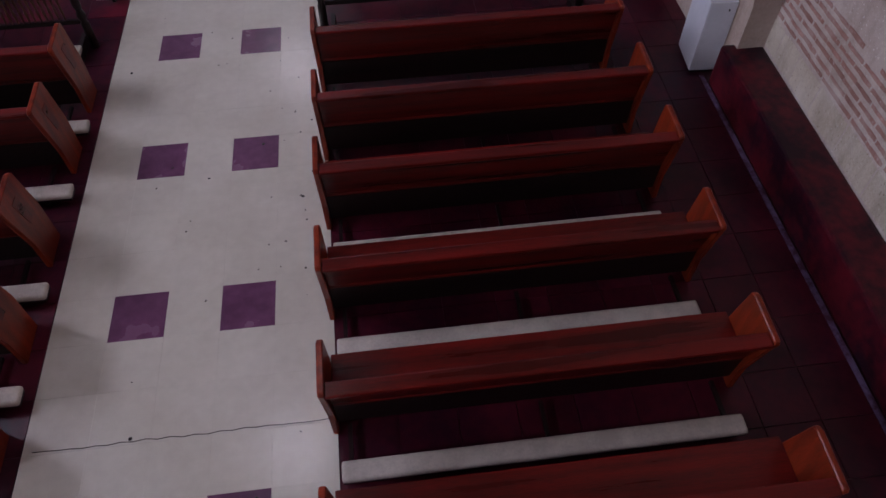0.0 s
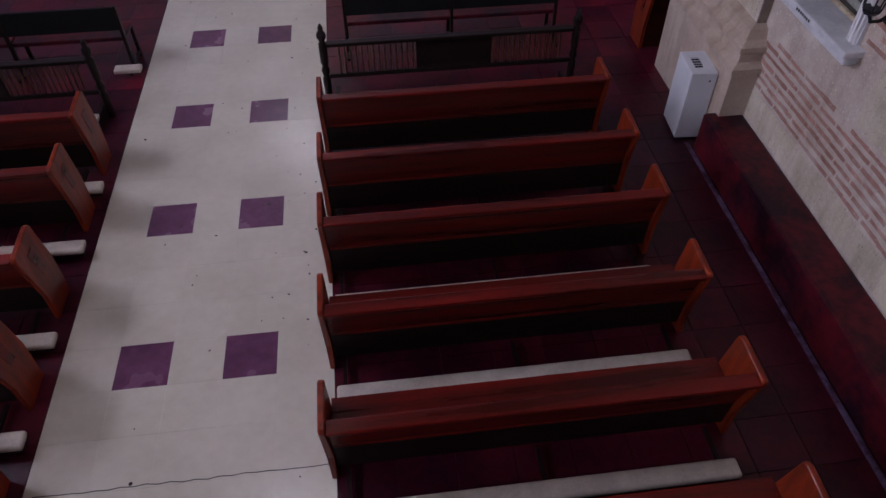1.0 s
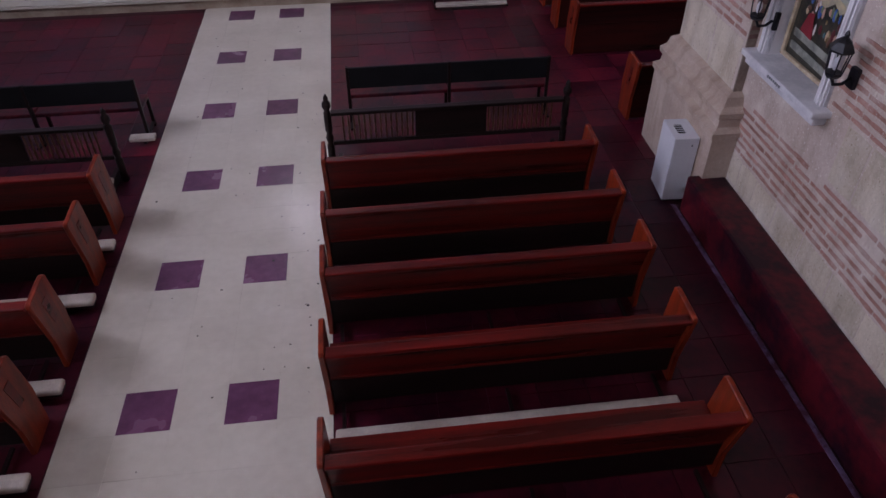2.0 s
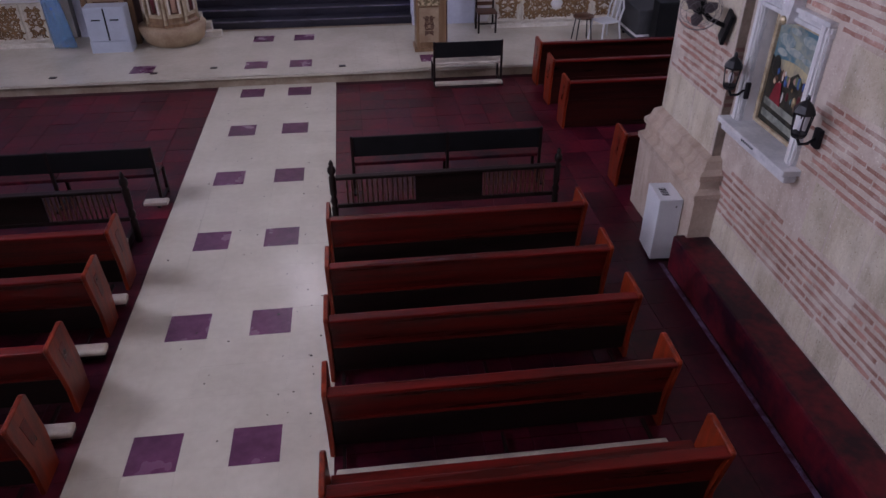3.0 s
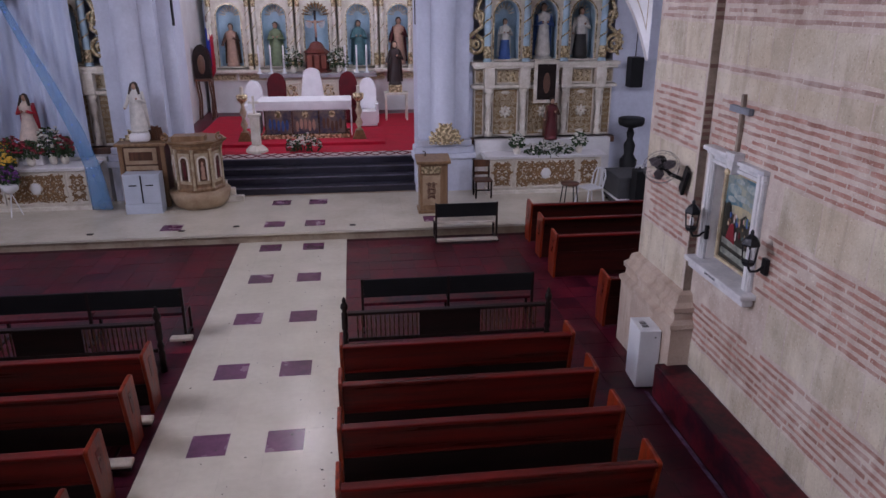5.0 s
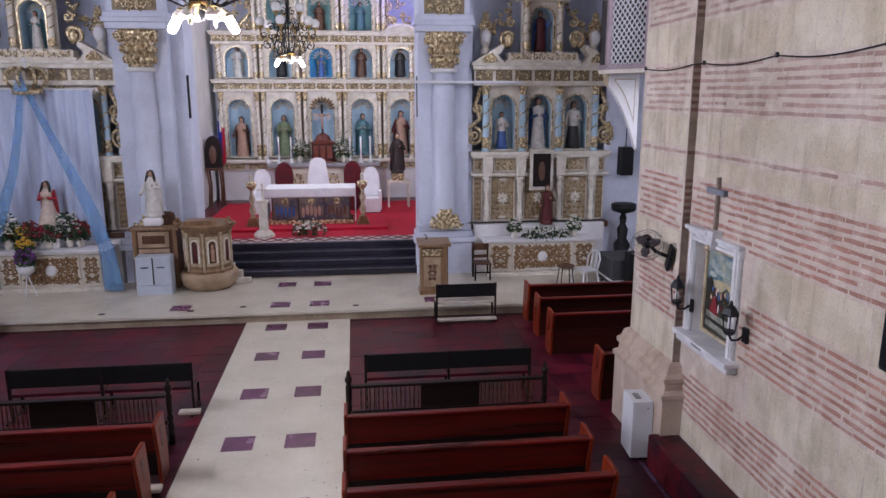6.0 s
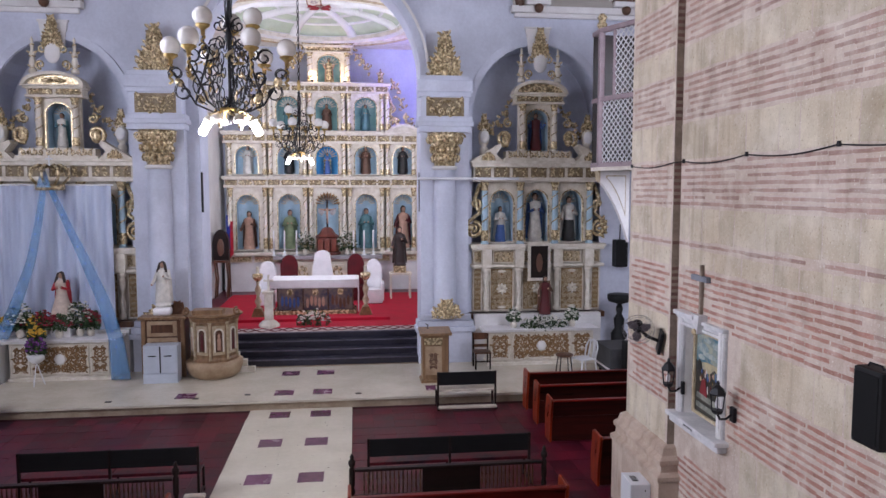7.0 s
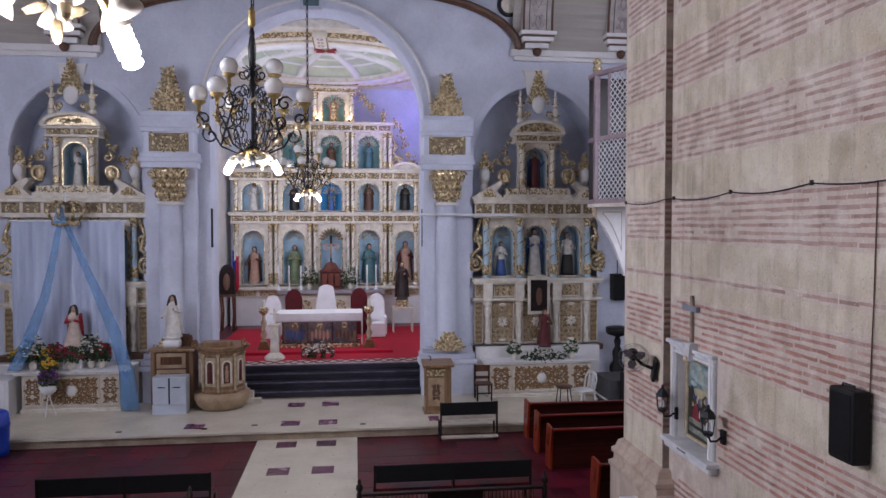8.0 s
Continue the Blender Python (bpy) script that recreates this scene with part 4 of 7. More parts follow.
def side_retable(xc, covered):
    t = thing("retable", "cream and gilt carved side retable with niches", "retable", "side retables", Matrix.Translation((xc, -0.3, 0)))
    part("predella", box(B(), -1.82, 1.82, 16.25, 16.95, 1.45, 3.2), CREAM, t)
    part("base_moulding", box(B(), -1.9, 1.9, 16.0, 16.9, 1.3, 1.46, 0.02), BROWN_WOOD, t, "brown fringed base moulding")
    part("shelf", box(B(), -1.86, 1.86, 16.0, 16.9, 3.2, 3.27, 0.015), CREAM, t)
    part("shelf", box(B(), -1.9, 1.9, 15.96, 16.9, 3.27, 3.36, 0.015), CREAM, t)
    part("shelf", box(B(), -1.88, 1.88, 16.05, 16.9, 2.72, 2.8, 0.015), CREAM, t)
    for i, (a, b) in enumerate(((-1.8, -1.55), (-1.33, -0.66), (-0.42, 0.42), (0.66, 1.33), (1.55, 1.8))):
        gilt_panel(a, b, 1.5, 2.7, 16.22, t, 11 + abs(i - 2), 0.14, TAN_GILT, OLD_GOLD)
        if b - a > 0.3:
            for z in (1.6, 2.6):
                part("oval_boss", ball(B(), (a + b) / 2, 16.18, z, 0.11, 0.03, 0.045, 12, 8), CREAM, t, "cream oval boss", True)
        if b - a > 0.5:
            for k in range(8):
                bm = B()
                leaf(bm, (a + b) / 2, 16.15, 2.12, 0.17, 0.09, k * math.pi / 4, 0.03)
                part("petal", bm, CREAM, t, "cream rosette petal", True)
    for a, b in ((-1.8, -1.3), (-1.25, -0.5), (-0.45, 0.45), (0.5, 1.25), (1.3, 1.8)):
        gilt_panel(a, b, 2.82, 3.18, 16.2, t, 21, 0.15)
    for x in (-1.44, -0.54, 0.54, 1.44):
        bm = lathe(B(), [(0.1, 1.5), (0.1, 1.6), (0.05, 1.66), (0.09, 1.85), (0.07, 2.0), (0.045, 2.15), (0.09, 2.35), (0.1, 2.5), (0.07, 2.58), (0.12, 2.62), (0.12, 2.72)], x, 16.12, 10)
        part("baluster", bm, CREAM, t, "cream carved baluster", True)
    for x in (-1.44, -0.54, 0.54, 1.44):
        part("bracket", box(B(), x - 0.13, x + 0.13, 15.98, 16.3, 2.72, 3.22, 0.02), CREAM, t)
    for x in (-0.98, 0.0, 0.98):
        arched_niche(x, 16.3, 3.4, 0.32, 4.45, 4.82, 0.5, t, surround=0.17, top=5.05)
    for x in (-1.48, -0.49, 0.49, 1.48):
        gilded_column(x, 16.2, 3.36, 5.05, 0.085, t, NICHE_BLUE)
    for m in (-1, 1):
        bm = B()
        spiral(bm, m * 1.78, 16.25, 3.75, 0.24, 1.6, 1.5, m, 0.06)
        spiral(bm, m * 1.72, 16.25, 4.45, 0.16, 1.4, -1.5, -m, 0.05)
        tube(bm, [(m * 1.6, 16.25, 5.0), (m * 1.75, 16.25, 4.6), (m * 1.62, 16.25, 4.2), (m * 1.95, 16.25, 3.95), (m * 1.95, 16.25, 3.7)], 0.06, 6)
        for k in range(5):
            leaf(bm, m * 1.78, 16.22, 3.7 + 0.05 * k, 0.28, 0.12, (k - 2) * 0.5 + (0 if m > 0 else math.pi), 0.05)
        part("side_scroll", bm, GOLD, t, "gilded side scroll", True)
    entablature(-1.8, 1.8, 16.12, 5.05, 5.62, t, 0.14, 31)
    for m in (-1, 1):
        pts = [(m * 1.88, 5.62), (m * 1.1, 6.08), (m * 1.04, 6.0), (m * 1.2, 5.8), (m * 1.02, 5.62)]
        part("broken_pediment", prism(B(), pts if m > 0 else pts[::-1], "y", 16.0, 16.4), CREAM, t)
        part("pediment_carving", finial_carving(m * 1.42, 5.64, 0.36, 0.16, 15.99, 41), GOLD, t, "", True)
        bm = lathe(B(), [(0.12, 5.63), (0.12, 5.98), (0.07, 6.02), (0.13, 6.12), (0.16, 6.3), (0.13, 6.42), (0.08, 6.46), (0.11, 6.5)], m * 1.46, 16.5, 12)
        u = part("urn", bm, CREAM, t, "cream urn", True)
        part("shield", ball(B(), m * 1.46, 16.36, 6.28, 0.13, 0.05, 0.17, 14, 10), WHITE, u, "white oval shield", True)
        part("urn_flame", finial_carving(m * 1.46, 6.48, 0.34, 0.42, 16.45, 43), GOLD, u, "gilt leaf flame", True)
        bm = B()
        for k in range(26):
            q = k / 25
            leaf(bm, m * (0.68 + 0.7 * q) + 0.03 * math.sin(5 * k), 16.55, 7.25 - 0.95 * q - 0.3 * q * (1 - q) + 0.03 * math.cos(7 * k), 0.15, 0.09, 0.9 * k, 0.05)
        part("garland", bm, GOLD, t, "gilded hanging garland", True)["kind"] = "stuff"
        bm = B()
        spiral(bm, m * 0.9, 16.3, 6.25, 0.22, 1.5, -1.2, m, 0.06)
        spiral(bm, m * 0.82, 16.3, 6.65, 0.13, 1.3, 1.5, -m, 0.045)
        ball(bm, m * 0.88, 16.32, 6.22, 0.13, 0.08, 0.2)
        part("side_scroll", bm, GOLD, t, "gilded side scroll", True)
    part("attic_base", box(B(), -1.0, 1.0, 16.05, 16.5, 5.62, 5.7, 0.01), CREAM, t)
    part("attic_base", box(B(), -0.92, 0.92, 16.1, 16.5, 5.7, 5.88, 0.01), CREAM, t)
    for a, b in ((-0.86, -0.32), (-0.27, 0.27), (0.32, 0.86)):
        tagged(part("attic_panel", carving(a, b, 5.72, 5.86, 16.095, 35, 0.13), GOLD, t, "gilt attic carving"), kind="stuff")
    arched_niche(0, 16.3, 5.9, 0.3, 6.75, 7.02, 0.45, t, surround=0.25, top=7.15)
    for x in (-0.44, 0.44):
        gilded_column(x, 16.2, 5.88, 7.15, 0.075, t)
    entablature(-0.66, 0.66, 16.1, 7.15, 7.45, t, 0.1, 51)
    a, b = arch(0, 0.74, 7.45, 7.78, 16), arch(0, 0.64, 7.45, 7.7, 16)
    part("segmental_pediment", prism(B(), a + b[::-1], "y", 15.95, 16.4), CREAM, t)
    part("pediment_field", prism(B(), b, "y", 16.1, 16.3), GOLD, t)
    bm = B()
    leaf(bm, 0, 16.02, 7.56, 0.3, 0.12, 0, 0.04)
    leaf(bm, 0, 16.02, 7.56, 0.3, 0.12, math.pi, 0.04)
    part("pediment_carving", bm, GOLD, t, "", True)
    part("medallion", ball(B(), 0, 16.08, 8.24, 0.19, 0.07, 0.26, 16, 10), WHITE, t, "white oval medallion", True)
    part("crest", finial_carving(0, 8.42, 0.5, 0.74, 16.08, 61), GOLD, t, "gilded leaf crest", True)
    for m in (-1, 1):
        for cx_, cz_, rr_, st_ in ((0.25, 8.35, 0.13, 1.5), (0.3, 7.95, 0.12, -1.5)):
            bm = B()
            spiral(bm, m * cx_, 16.1, cz_, rr_, 1.4, st_, m, 0.035)
            part("crest_scroll", bm, GOLD, t, "", True)
    for m in (-1, 1):
        pn = part("pinnacle", lathe(B(), [(0.1, 7.74), (0.1, 7.82), (0.05, 7.88), (0.09, 8.0), (0.05, 8.14), (0.08, 8.2), (0.03, 8.3), (0.05, 8.42), (0.02, 8.5), (0.04, 8.56), (0.005, 8.64)], m * 0.5, 16.15, 10), CREAM, t, "cream pinnacle", True)
        for z, r_ in ((7.86, 0.075), (8.16, 0.085), (8.44, 0.06)):
            part("gilt_knop", lathe(B(), [(r_ * 0.6, z - 0.03), (r_, z), (r_ * 0.6, z + 0.03)], m * 0.5, 16.15, 10), GOLD, pn, "gilt knop", True)
        bm = B()
        for q in (-1, 1):
            leaf(bm, m * 0.5, 16.15, 8.22, 0.16, 0.07, 1.57 + q * 1.1, 0.03)
            leaf(bm, m * 0.5, 16.15, 7.9, 0.15, 0.08, 1.57 + q * 1.2, 0.03)
        part("pinnacle_carving", bm, GOLD, pn, "gilt leaf carving", True)["kind"] = "stuff"
    return t


def mensa(x0, x1, y, z1, label, y1):
    """A side altar table with a carved front and a stone slab."""
    t = thing("side_altar", label, "altar", "side altars")
    part("body", box(B(), x0, x1, y + 0.05, y1, 0.2, z1 - 0.06), CREAM, t)
    part("plinth", box(B(), x0 - 0.04, x1 + 0.04, y, y1, 0.19, 0.28, 0.012), CREAM, t)
    part("slab", box(B(), x0 - 0.15, x1 + 0.15, y - 0.06, y1, z1 - 0.06, z1, 0.015), WHITE, t, "white altar slab")
    w = x1 - x0
    for a, b in ((0.02, 0.2), (0.22, 0.78), (0.8, 0.98)):
        gilt_panel(x0 + a * w, x0 + b * w, 0.34, z1 - 0.1, y + 0.03, t, 71, 0.19, CREAM, BRONZE)
        tagged(part("scrollwork", carving(x0 + a * w + 0.05, x0 + b * w - 0.05, 0.39, z1 - 0.15, y + 0.022, 77, 0.12), BRONZE, t, "brown gilt leaf scrolls"), kind="stuff")
    part("medallion", ball(B(), (x0 + x1) / 2, y + 0.01, (z1 + 0.25) / 2, 0.14, 0.04, 0.14, 8, 6), WHITE, t, "white carved medallion", True)
    return t


side_retable(4.58, False)
side_retable(-7.85, True)
mensa(3.04, 5.9, 14.9, 1.16, "white side altar with gilt carved front", 15.5)
mensa(-8.75, -6.4, 14.72, 1.2, "white side altar with gilt carved front", 15.4)
tagged(part("altar_ledge", box(B(), 2.76, 6.3, 15.5, 16.24, 0.19, 1.46, 0.01), WHITE), "white plastered ledge under the retable", "ledge")
tagged(part("altar_ledge", box(B(), -9.6, -6.15, 15.4, 16.24, 0.19, 1.3, 0.01), WHITE), "white plastered ledge under the retable", "ledge")

# ---- main retable ----
BAYS = (-4.56, -2.98, -1.49, 0.02, 1.5)


def main_retable():
    t = thing("main_retable", "tall cream and gilt main retable in four tiers", "retable")
    y = 25.0
    part("base_wall", box(B(), -5.45, 2.1, y, 26.1, 0.88, 2.3), WHITE, t, "white plastered base")
    part("ledge", box(B(), -5.5, 2.15, y - 0.25, 26.1, 2.3, 2.42, 0.02), CREAM, t)
    for i in range(7):
        a = -5.4 + i * 1.07
        gilt_panel(a, a + 1.0, 2.02, 2.28, y - 0.06, t, 81, 0.15)
    for z0, z1 in ((2.42, 4.92), (5.36, 6.62)):
        for i, c in enumerate(BAYS):
            top = z1
            half = 0.42
            crown = z1 - 0.27 if z0 < 3 else z1 - 0.1
            back = NICHE_BLUE if not (z0 > 5 and i == 2) else BACKLIT_BLUE
            arched_niche(c, y + 0.12, z0 + 0.08, half, crown - 0.42, crown, 0.55, t, back, top=top, side=0.62)
        for c in (-5.3, -3.77, -2.235, -0.735, 0.76, 2.0):
            for dx in (-0.11, 0.11):
                if -5.4 < c + dx < 2.1:
                    gilded_column(c + dx, y + 0.02, z0, z1, 0.075, t)
    part("backing", box(B(), -5.45, 2.1, y + 0.7, y + 0.8, 2.3, 7.0), CREAM, t)
    entablature(-5.4, 2.05, y, 4.92, 5.36, t, 0.16, 91)
    entablature(-5.4, 2.05, y, 6.62, 7.08, t, 0.16, 95)
    for c in (-2.98, -1.49, 0.02):
        arched_niche(c, y + 0.12, 7.14, 0.42, 8.05, 8.42, 0.5, t, TEAL_NICHE, top=8.56, side=0.6)
    for c in (-3.75, -2.235, -0.735, 0.76):
        for dx in (-0.11, 0.11):
            gilded_column(c + dx, y + 0.02, 7.08, 8.56, 0.075, t)
    part("backing", box(B(), -3.9, 0.9, y + 0.66, y + 0.75, 7.08, 8.9), CREAM, t)
    entablature(-3.9, 0.92, y, 8.56, 8.95, t, 0.16, 99)
    arched_niche(-1.38, y + 0.12, 9.0, 0.42, 9.7, 10.02, 0.45, t, TEAL_NICHE, top=10.1, side=0.62)
    for c in (-2.1, -0.66):
        gilded_column(c, y + 0.05, 8.95, 10.1, 0.09, t)
    entablature(-2.25, -0.5, y, 10.1, 10.36, t, 0.14, 103)
    part("crest", finial_carving(-1.38, 10.36, 1.7, 0.34, y, 105), GOLD, t, "gilded scrolled crest", True)
    for m, base in ((-1, -3.9), (1, 0.92)):
        bm = B()
        spiral(bm, base + m * 0.22, y + 0.2, 7.4, 0.26, 1.5, 0.5, m, 0.07)
        spiral(bm, base + m * 0.12, y + 0.2, 8.0, 0.16, 1.4, 1.5, -m, 0.05)
        tube(bm, [(base, y + 0.2, 8.5), (base + m * 0.14, y + 0.2, 8.1), (base + m * 0.06, y + 0.2, 7.75), (base + m * 0.45, y + 0.2, 7.35), (base + m * 0.5, y + 0.2, 7.15)], 0.07, 6)
        part("side_scroll", bm, GOLD, t, "gilded side scroll", True)
        bm = B()
        for k in range(34):
            q = k / 33
            leaf(bm, base + m * (0.1 + 0.85 * q + 0.06 * math.sin(9 * k)), y + 0.3, 9.0 - 1.55 * q + 0.22 * math.sin(6 * q) + 0.05 * math.cos(7 * k), 0.2, 0.12, 1.7 * k, 0.07)
        part("garland", bm, GOLD, t, "gilded leaf garland", True)["kind"] = "stuff"
        bm = B()
        for k in range(22):
            q = k / 21
            leaf(bm, -1.38 + m * (0.95 + 0.62 * q + 0.04 * math.sin(9 * k)), y + 0.25, 10.2 - 0.72 * q + 0.05 * math.cos(7 * k), 0.2, 0.12, 1.7 * k, 0.07)
        part("garland", bm, GOLD, t, "gilded leaf garland", True)["kind"] = "stuff"
    # a gabled head over the outermost bay of the second tier
    a, b = arch(1.5, 0.6, 7.08, 7.4, 12), arch(1.5, 0.5, 7.08, 7.3, 12)
    part("segmental_head", prism(B(), a + b[::-1], "y", y - 0.1, y + 0.3), CREAM, t)
    part("head_field", prism(B(), b, "y", y + 0.02, y + 0.2), CREAM, t)
    return t


# brighter blue for one niche: its backlight is put into the colour
BACKLIT_BLUE = material("backlit_blue_niche_paint", (0.06, 0.42, 0.75), 0.5, (0.05, 0.3, 0.6), 3, 20, 0.05)
TEAL_NICHE = material("teal_niche_paint", (0.25, 0.43, 0.43), 0.6, (0.17, 0.34, 0.35), 3, 20, 0.05)
main_retable()
for c, robe, cloak, h, lab, arms in zip(BAYS, ("pink", "green", "brown", "teal", "pink"), ("brown", "green", "brown", "teal", "red"), (1.5, 1.55, 1.6, 1.6, 1.7),
                                        ("saint with pale robe and brown cloak", "saint in green robes", "dark crucifix group", "saint in dull teal robes", "saint in pale and red robes"), (3, 1, 2, 1, 3)):
    if lab != "dark crucifix group":
        statue(robe, cloak, (c, 25.45, 2.5), h, "carved painted " + lab + " in a niche", arms)
for c, robe, cloak, h, lab in zip(BAYS, ("white", "black", "blue", "brown", "black"), ("white", "black", "gold", "brown", "black"), (1.1, 1.05, 0.85, 1.1, 1.1),
                                  ("white", "black", "blue and gold", "brown", "black")):
    statue(robe, cloak, (c, 25.45, 5.44), h, "carved saint in " + lab + " robes in a niche", 1)
for c, robe, lab in ((-2.98, "teal", "teal"), (-1.49, "brown", "brown"), (0.02, "teal", "teal")):
    statue(robe, robe, (c, 25.42, 7.14), 1.05, "carved saint in " + lab + " robes in an upper niche", 1)
statue("gold", "pink", (-1.38, 25.4, 9.0), 0.95, "gilded figure group in the topmost niche", 2)
statue("gold", "gold", (0.62, 25.2, 8.95), 0.6, "small gilded standing figure on the cornice", 2)

# crucifix with rays, tabernacle, high altar
tab = thing("tabernacle", "dark red wooden tabernacle with crucifix on the high altar", "tabernacle")
part("case", lathe(B(), [(0.5, 2.35), (0.5, 2.42), (0.42, 2.46), (0.42, 3.0), (0.48, 3.04), (0.3, 3.16), (0.2, 3.34), (0.1, 3.4)], -1.49, 24.55, 8), paint("dark_red_wood_paint", (0.14, 0.03, 0.02)), tab)
part("cross_upright", box(B(), -1.53, -1.45, 24.53, 24.59, 3.38, 4.45, 0.01), DARK_WOOD, tab)
part("cross_arm", box(B(), -1.83, -1.15, 24.525, 24.595, 4.02, 4.1, 0.01), DARK_WOOD, tab)
bm = B()
for m in (-1, 1):
    for k in range(9):
        a = 0.5 - 0.17 * k
        leaf(bm, -1.49 + m * 0.09, 24.5, 4.0, 0.33 - 0.015 * k, 0.055, a if m > 0 else math.pi - a, 0.012)
part("rays", bm, material("tarnished_silver", (0.46, 0.44, 0.45), 0.35, (0.3, 0.28, 0.29), 12, 60, 0.2, metal=0.4), tab, "silver rays beside the cross")
bm = B()
tube(bm, [(-1.49, 24.49, 4.12), (-1.49, 24.49, 3.85), (-1.47, 24.49, 3.55)], 0.05, 8, 0.6)
for m in (-1, 1):
    tube(bm, [(-1.49, 24.5, 4.05), (-1.49 + m * 0.28, 24.5, 4.1)], 0.025, 6)
part("carved_body", bm, SKIN, tab, "small pale carved form on the cross", True)
bm = B()
for k in range(11):
    a = math.pi * (k + 0.5) / 11
    leaf(bm, -1.49 + 0.24 * math.cos(a), 25.06, 4.26 + 0.24 * math.sin(a), 0.28, 0.08, a, 0.03)
part("dark_fan", bm, BRONZE, tab, "dark bronze fan over the cross", True)
for dx in (-0.25, 0.0, 0.25):
    part("door", box(B(), -1.58 + dx, -1.40 + dx, 24.1, 24.14, 2.5, 2.95, 0.02), paint("tabernacle_door_paint", (0.2, 0.05, 0.03)), tab)
hi = thing("high_altar", "grey and white marble high altar below the retable", "altar")
part("body", box(B(), -3.0, 0.1, 24.15, 24.99, 0.9, 2.2, 0.01), MARBLE, hi)
part("slab", box(B(), -3.5, 0.6, 24.0, 24.99, 2.2, 2.34, 0.015), material("grey_stone_slab", (0.34, 0.32, 0.34), 0.4), hi, "grey stone slab")
for dx in (-1.0, -0.35, 0.3):
    gilt_panel(-1.45 + dx - 0.28, -1.45 + dx + 0.28, 1.2, 2.0, 24.12, hi, 111, 0.2, MARBLE)

LEAF = material("dark_green_leaves", (0.045, 0.085, 0.03), 0.6, (0.02, 0.045, 0.015), 9, 60, 0.2)


def flowers(x, y, z, w, h, colour, label, seed=0, pot=True, depth=None):
    """A loose arrangement of leaves and blossoms, in a pot or lying on its bed."""
    r = random.Random(seed)
    t = thing("flower_arrangement", label, "flowers", "", Matrix.Translation((x, y, z)))
    z0 = 0.0
    if pot:
        part("vase", lathe(B(), [(0.05, 0), (0.08, 0.03), (0.1, 0.14), (0.07, 0.2), (0.09, 0.23)], 0, 0, 10), CREAM, t, "", True)
        z0 = 0.2
    dp = depth or w * 0.6
    g, f = B(), B()
    for i in range(150):
        a, q, s = r.uniform(0, 6.28), math.sqrt(r.random()), r.random()
        px, py, pz = q * w / 2 * math.cos(a), q * dp / 2 * math.sin(a), z0 + h * s * (1 - 0.55 * q * q)
        m = Matrix.Translation((px, py, pz)) @ Euler((r.uniform(0, 3), r.uniform(0, 3), a)).to_matrix().to_4x4() @ Matrix.Diagonal((0.075, 0.026, 0.008, 1))
        bmesh.ops.create_icosphere(g, subdivisions=1, radius=1.0, matrix=m)
    for i in range(70):
        a, q, s = r.uniform(0, 6.28), math.sqrt(r.random()), 0.35 + 0.65 * r.random()
        px, py, pz = q * w / 2 * math.cos(a), q * dp / 2 * math.sin(a), z0 + h * s * (1 - 0.5 * q * q) + 0.02
        for k in range(4):
            m = Matrix.Translation((px + 0.018 * math.cos(k * 1.57), py + 0.018 * math.sin(k * 1.57), pz)) @ Euler((0.5 * math.sin(k), 0.5 * math.cos(k), k)).to_matrix().to_4x4() @ Matrix.Diagonal((0.032, 0.025, 0.018, 1))
            bmesh.ops.create_icosphere(f, subdivisions=1, radius=1.0, matrix=m)
    part("leaves", g, LEAF, t, "dark green leaves")["kind"] = "stuff"
    part("blossoms", f, colour, t, "", True)["kind"] = "stuff"
    return t


WHITE_PETAL = material("white_petals", (0.78, 0.75, 0.68), 0.7)
YELLOW_PETAL = material("yellow_petals", (0.75, 0.45, 0.04), 0.7)
RED_PETAL = material("dark_red_petals", (0.3, 0.02, 0.04), 0.7)
VIOLET_PETAL = material("violet_petals", (0.22, 0.06, 0.3), 0.7)
for dx in (-0.85, 0.75):
    flowers(-1.49 + dx, 24.3, 2.34, 0.75, 0.75, WHITE_PETAL, "white flowers in a vase on the high altar", int(dx * 10))


def candlestick(x, y, z, h, label="tall white candle on a silver stick"):
    t = thing("candlestick", label, "candlestick", "altar candles", Matrix.Translation((x, y, z)))
    part("stick", lathe(B(), [(0.1, 0), (0.1, 0.02), (0.03, 0.06), (0.05, 0.14), (0.02, 0.2), (0.04, h * 0.3), (0.06, h * 0.32)], 0, 0, 10), METAL_WHITE, t, "", True)
    part("candle", lathe(B(), [(0.03, h * 0.32), (0.03, h), (0.008, h + 0.01)], 0, 0, 8), CLOTH, t, "", True)
    return t


for dx in (-2.0, -1.6, -1.15, 1.0, 1.4, 1.75):
    candlestick(-1.49 + dx, 24.2, 2.34, 0.95)


def draped_chair(x, y, colour, w, h, label, taper=1.0):
    """An armchair under a loose cloth cover with an arched back."""
    t = thing("draped_chair", label, "chair", "covered sanctuary chairs", Matrix.Translation((x, y, 0.98)))
    rise = 0.28 if taper == 1.0 else 0.09
    pts = [(-w / 2, 0.5), (-w / 2 * taper, h - rise)] + arch(0, w / 2 * 0.9 * taper, h - rise - 0.02, h, 12)[::-1] + [(w / 2 * taper, h - rise), (w / 2, 0.5)]
    bm = prism(B(), pts, "y", 0.25, 0.4)
    bmesh.ops.bevel(bm, geom=list(bm.edges), offset=0.02, segments=2, affect="EDGES")
    part("back_cover", bm, colour, t)
    part("seat_cover", box(B(), -w / 2, w / 2, -0.3, 0.3, 0.02, 0.5, 0.03), colour, t)
    for m in (-1, 1):
        part("arm_cover", box(B(), m * w / 2 - 0.05, m * w / 2 + 0.05, -0.28, 0.34, 0.1, 0.72, 0.03), colour, t)
    return t


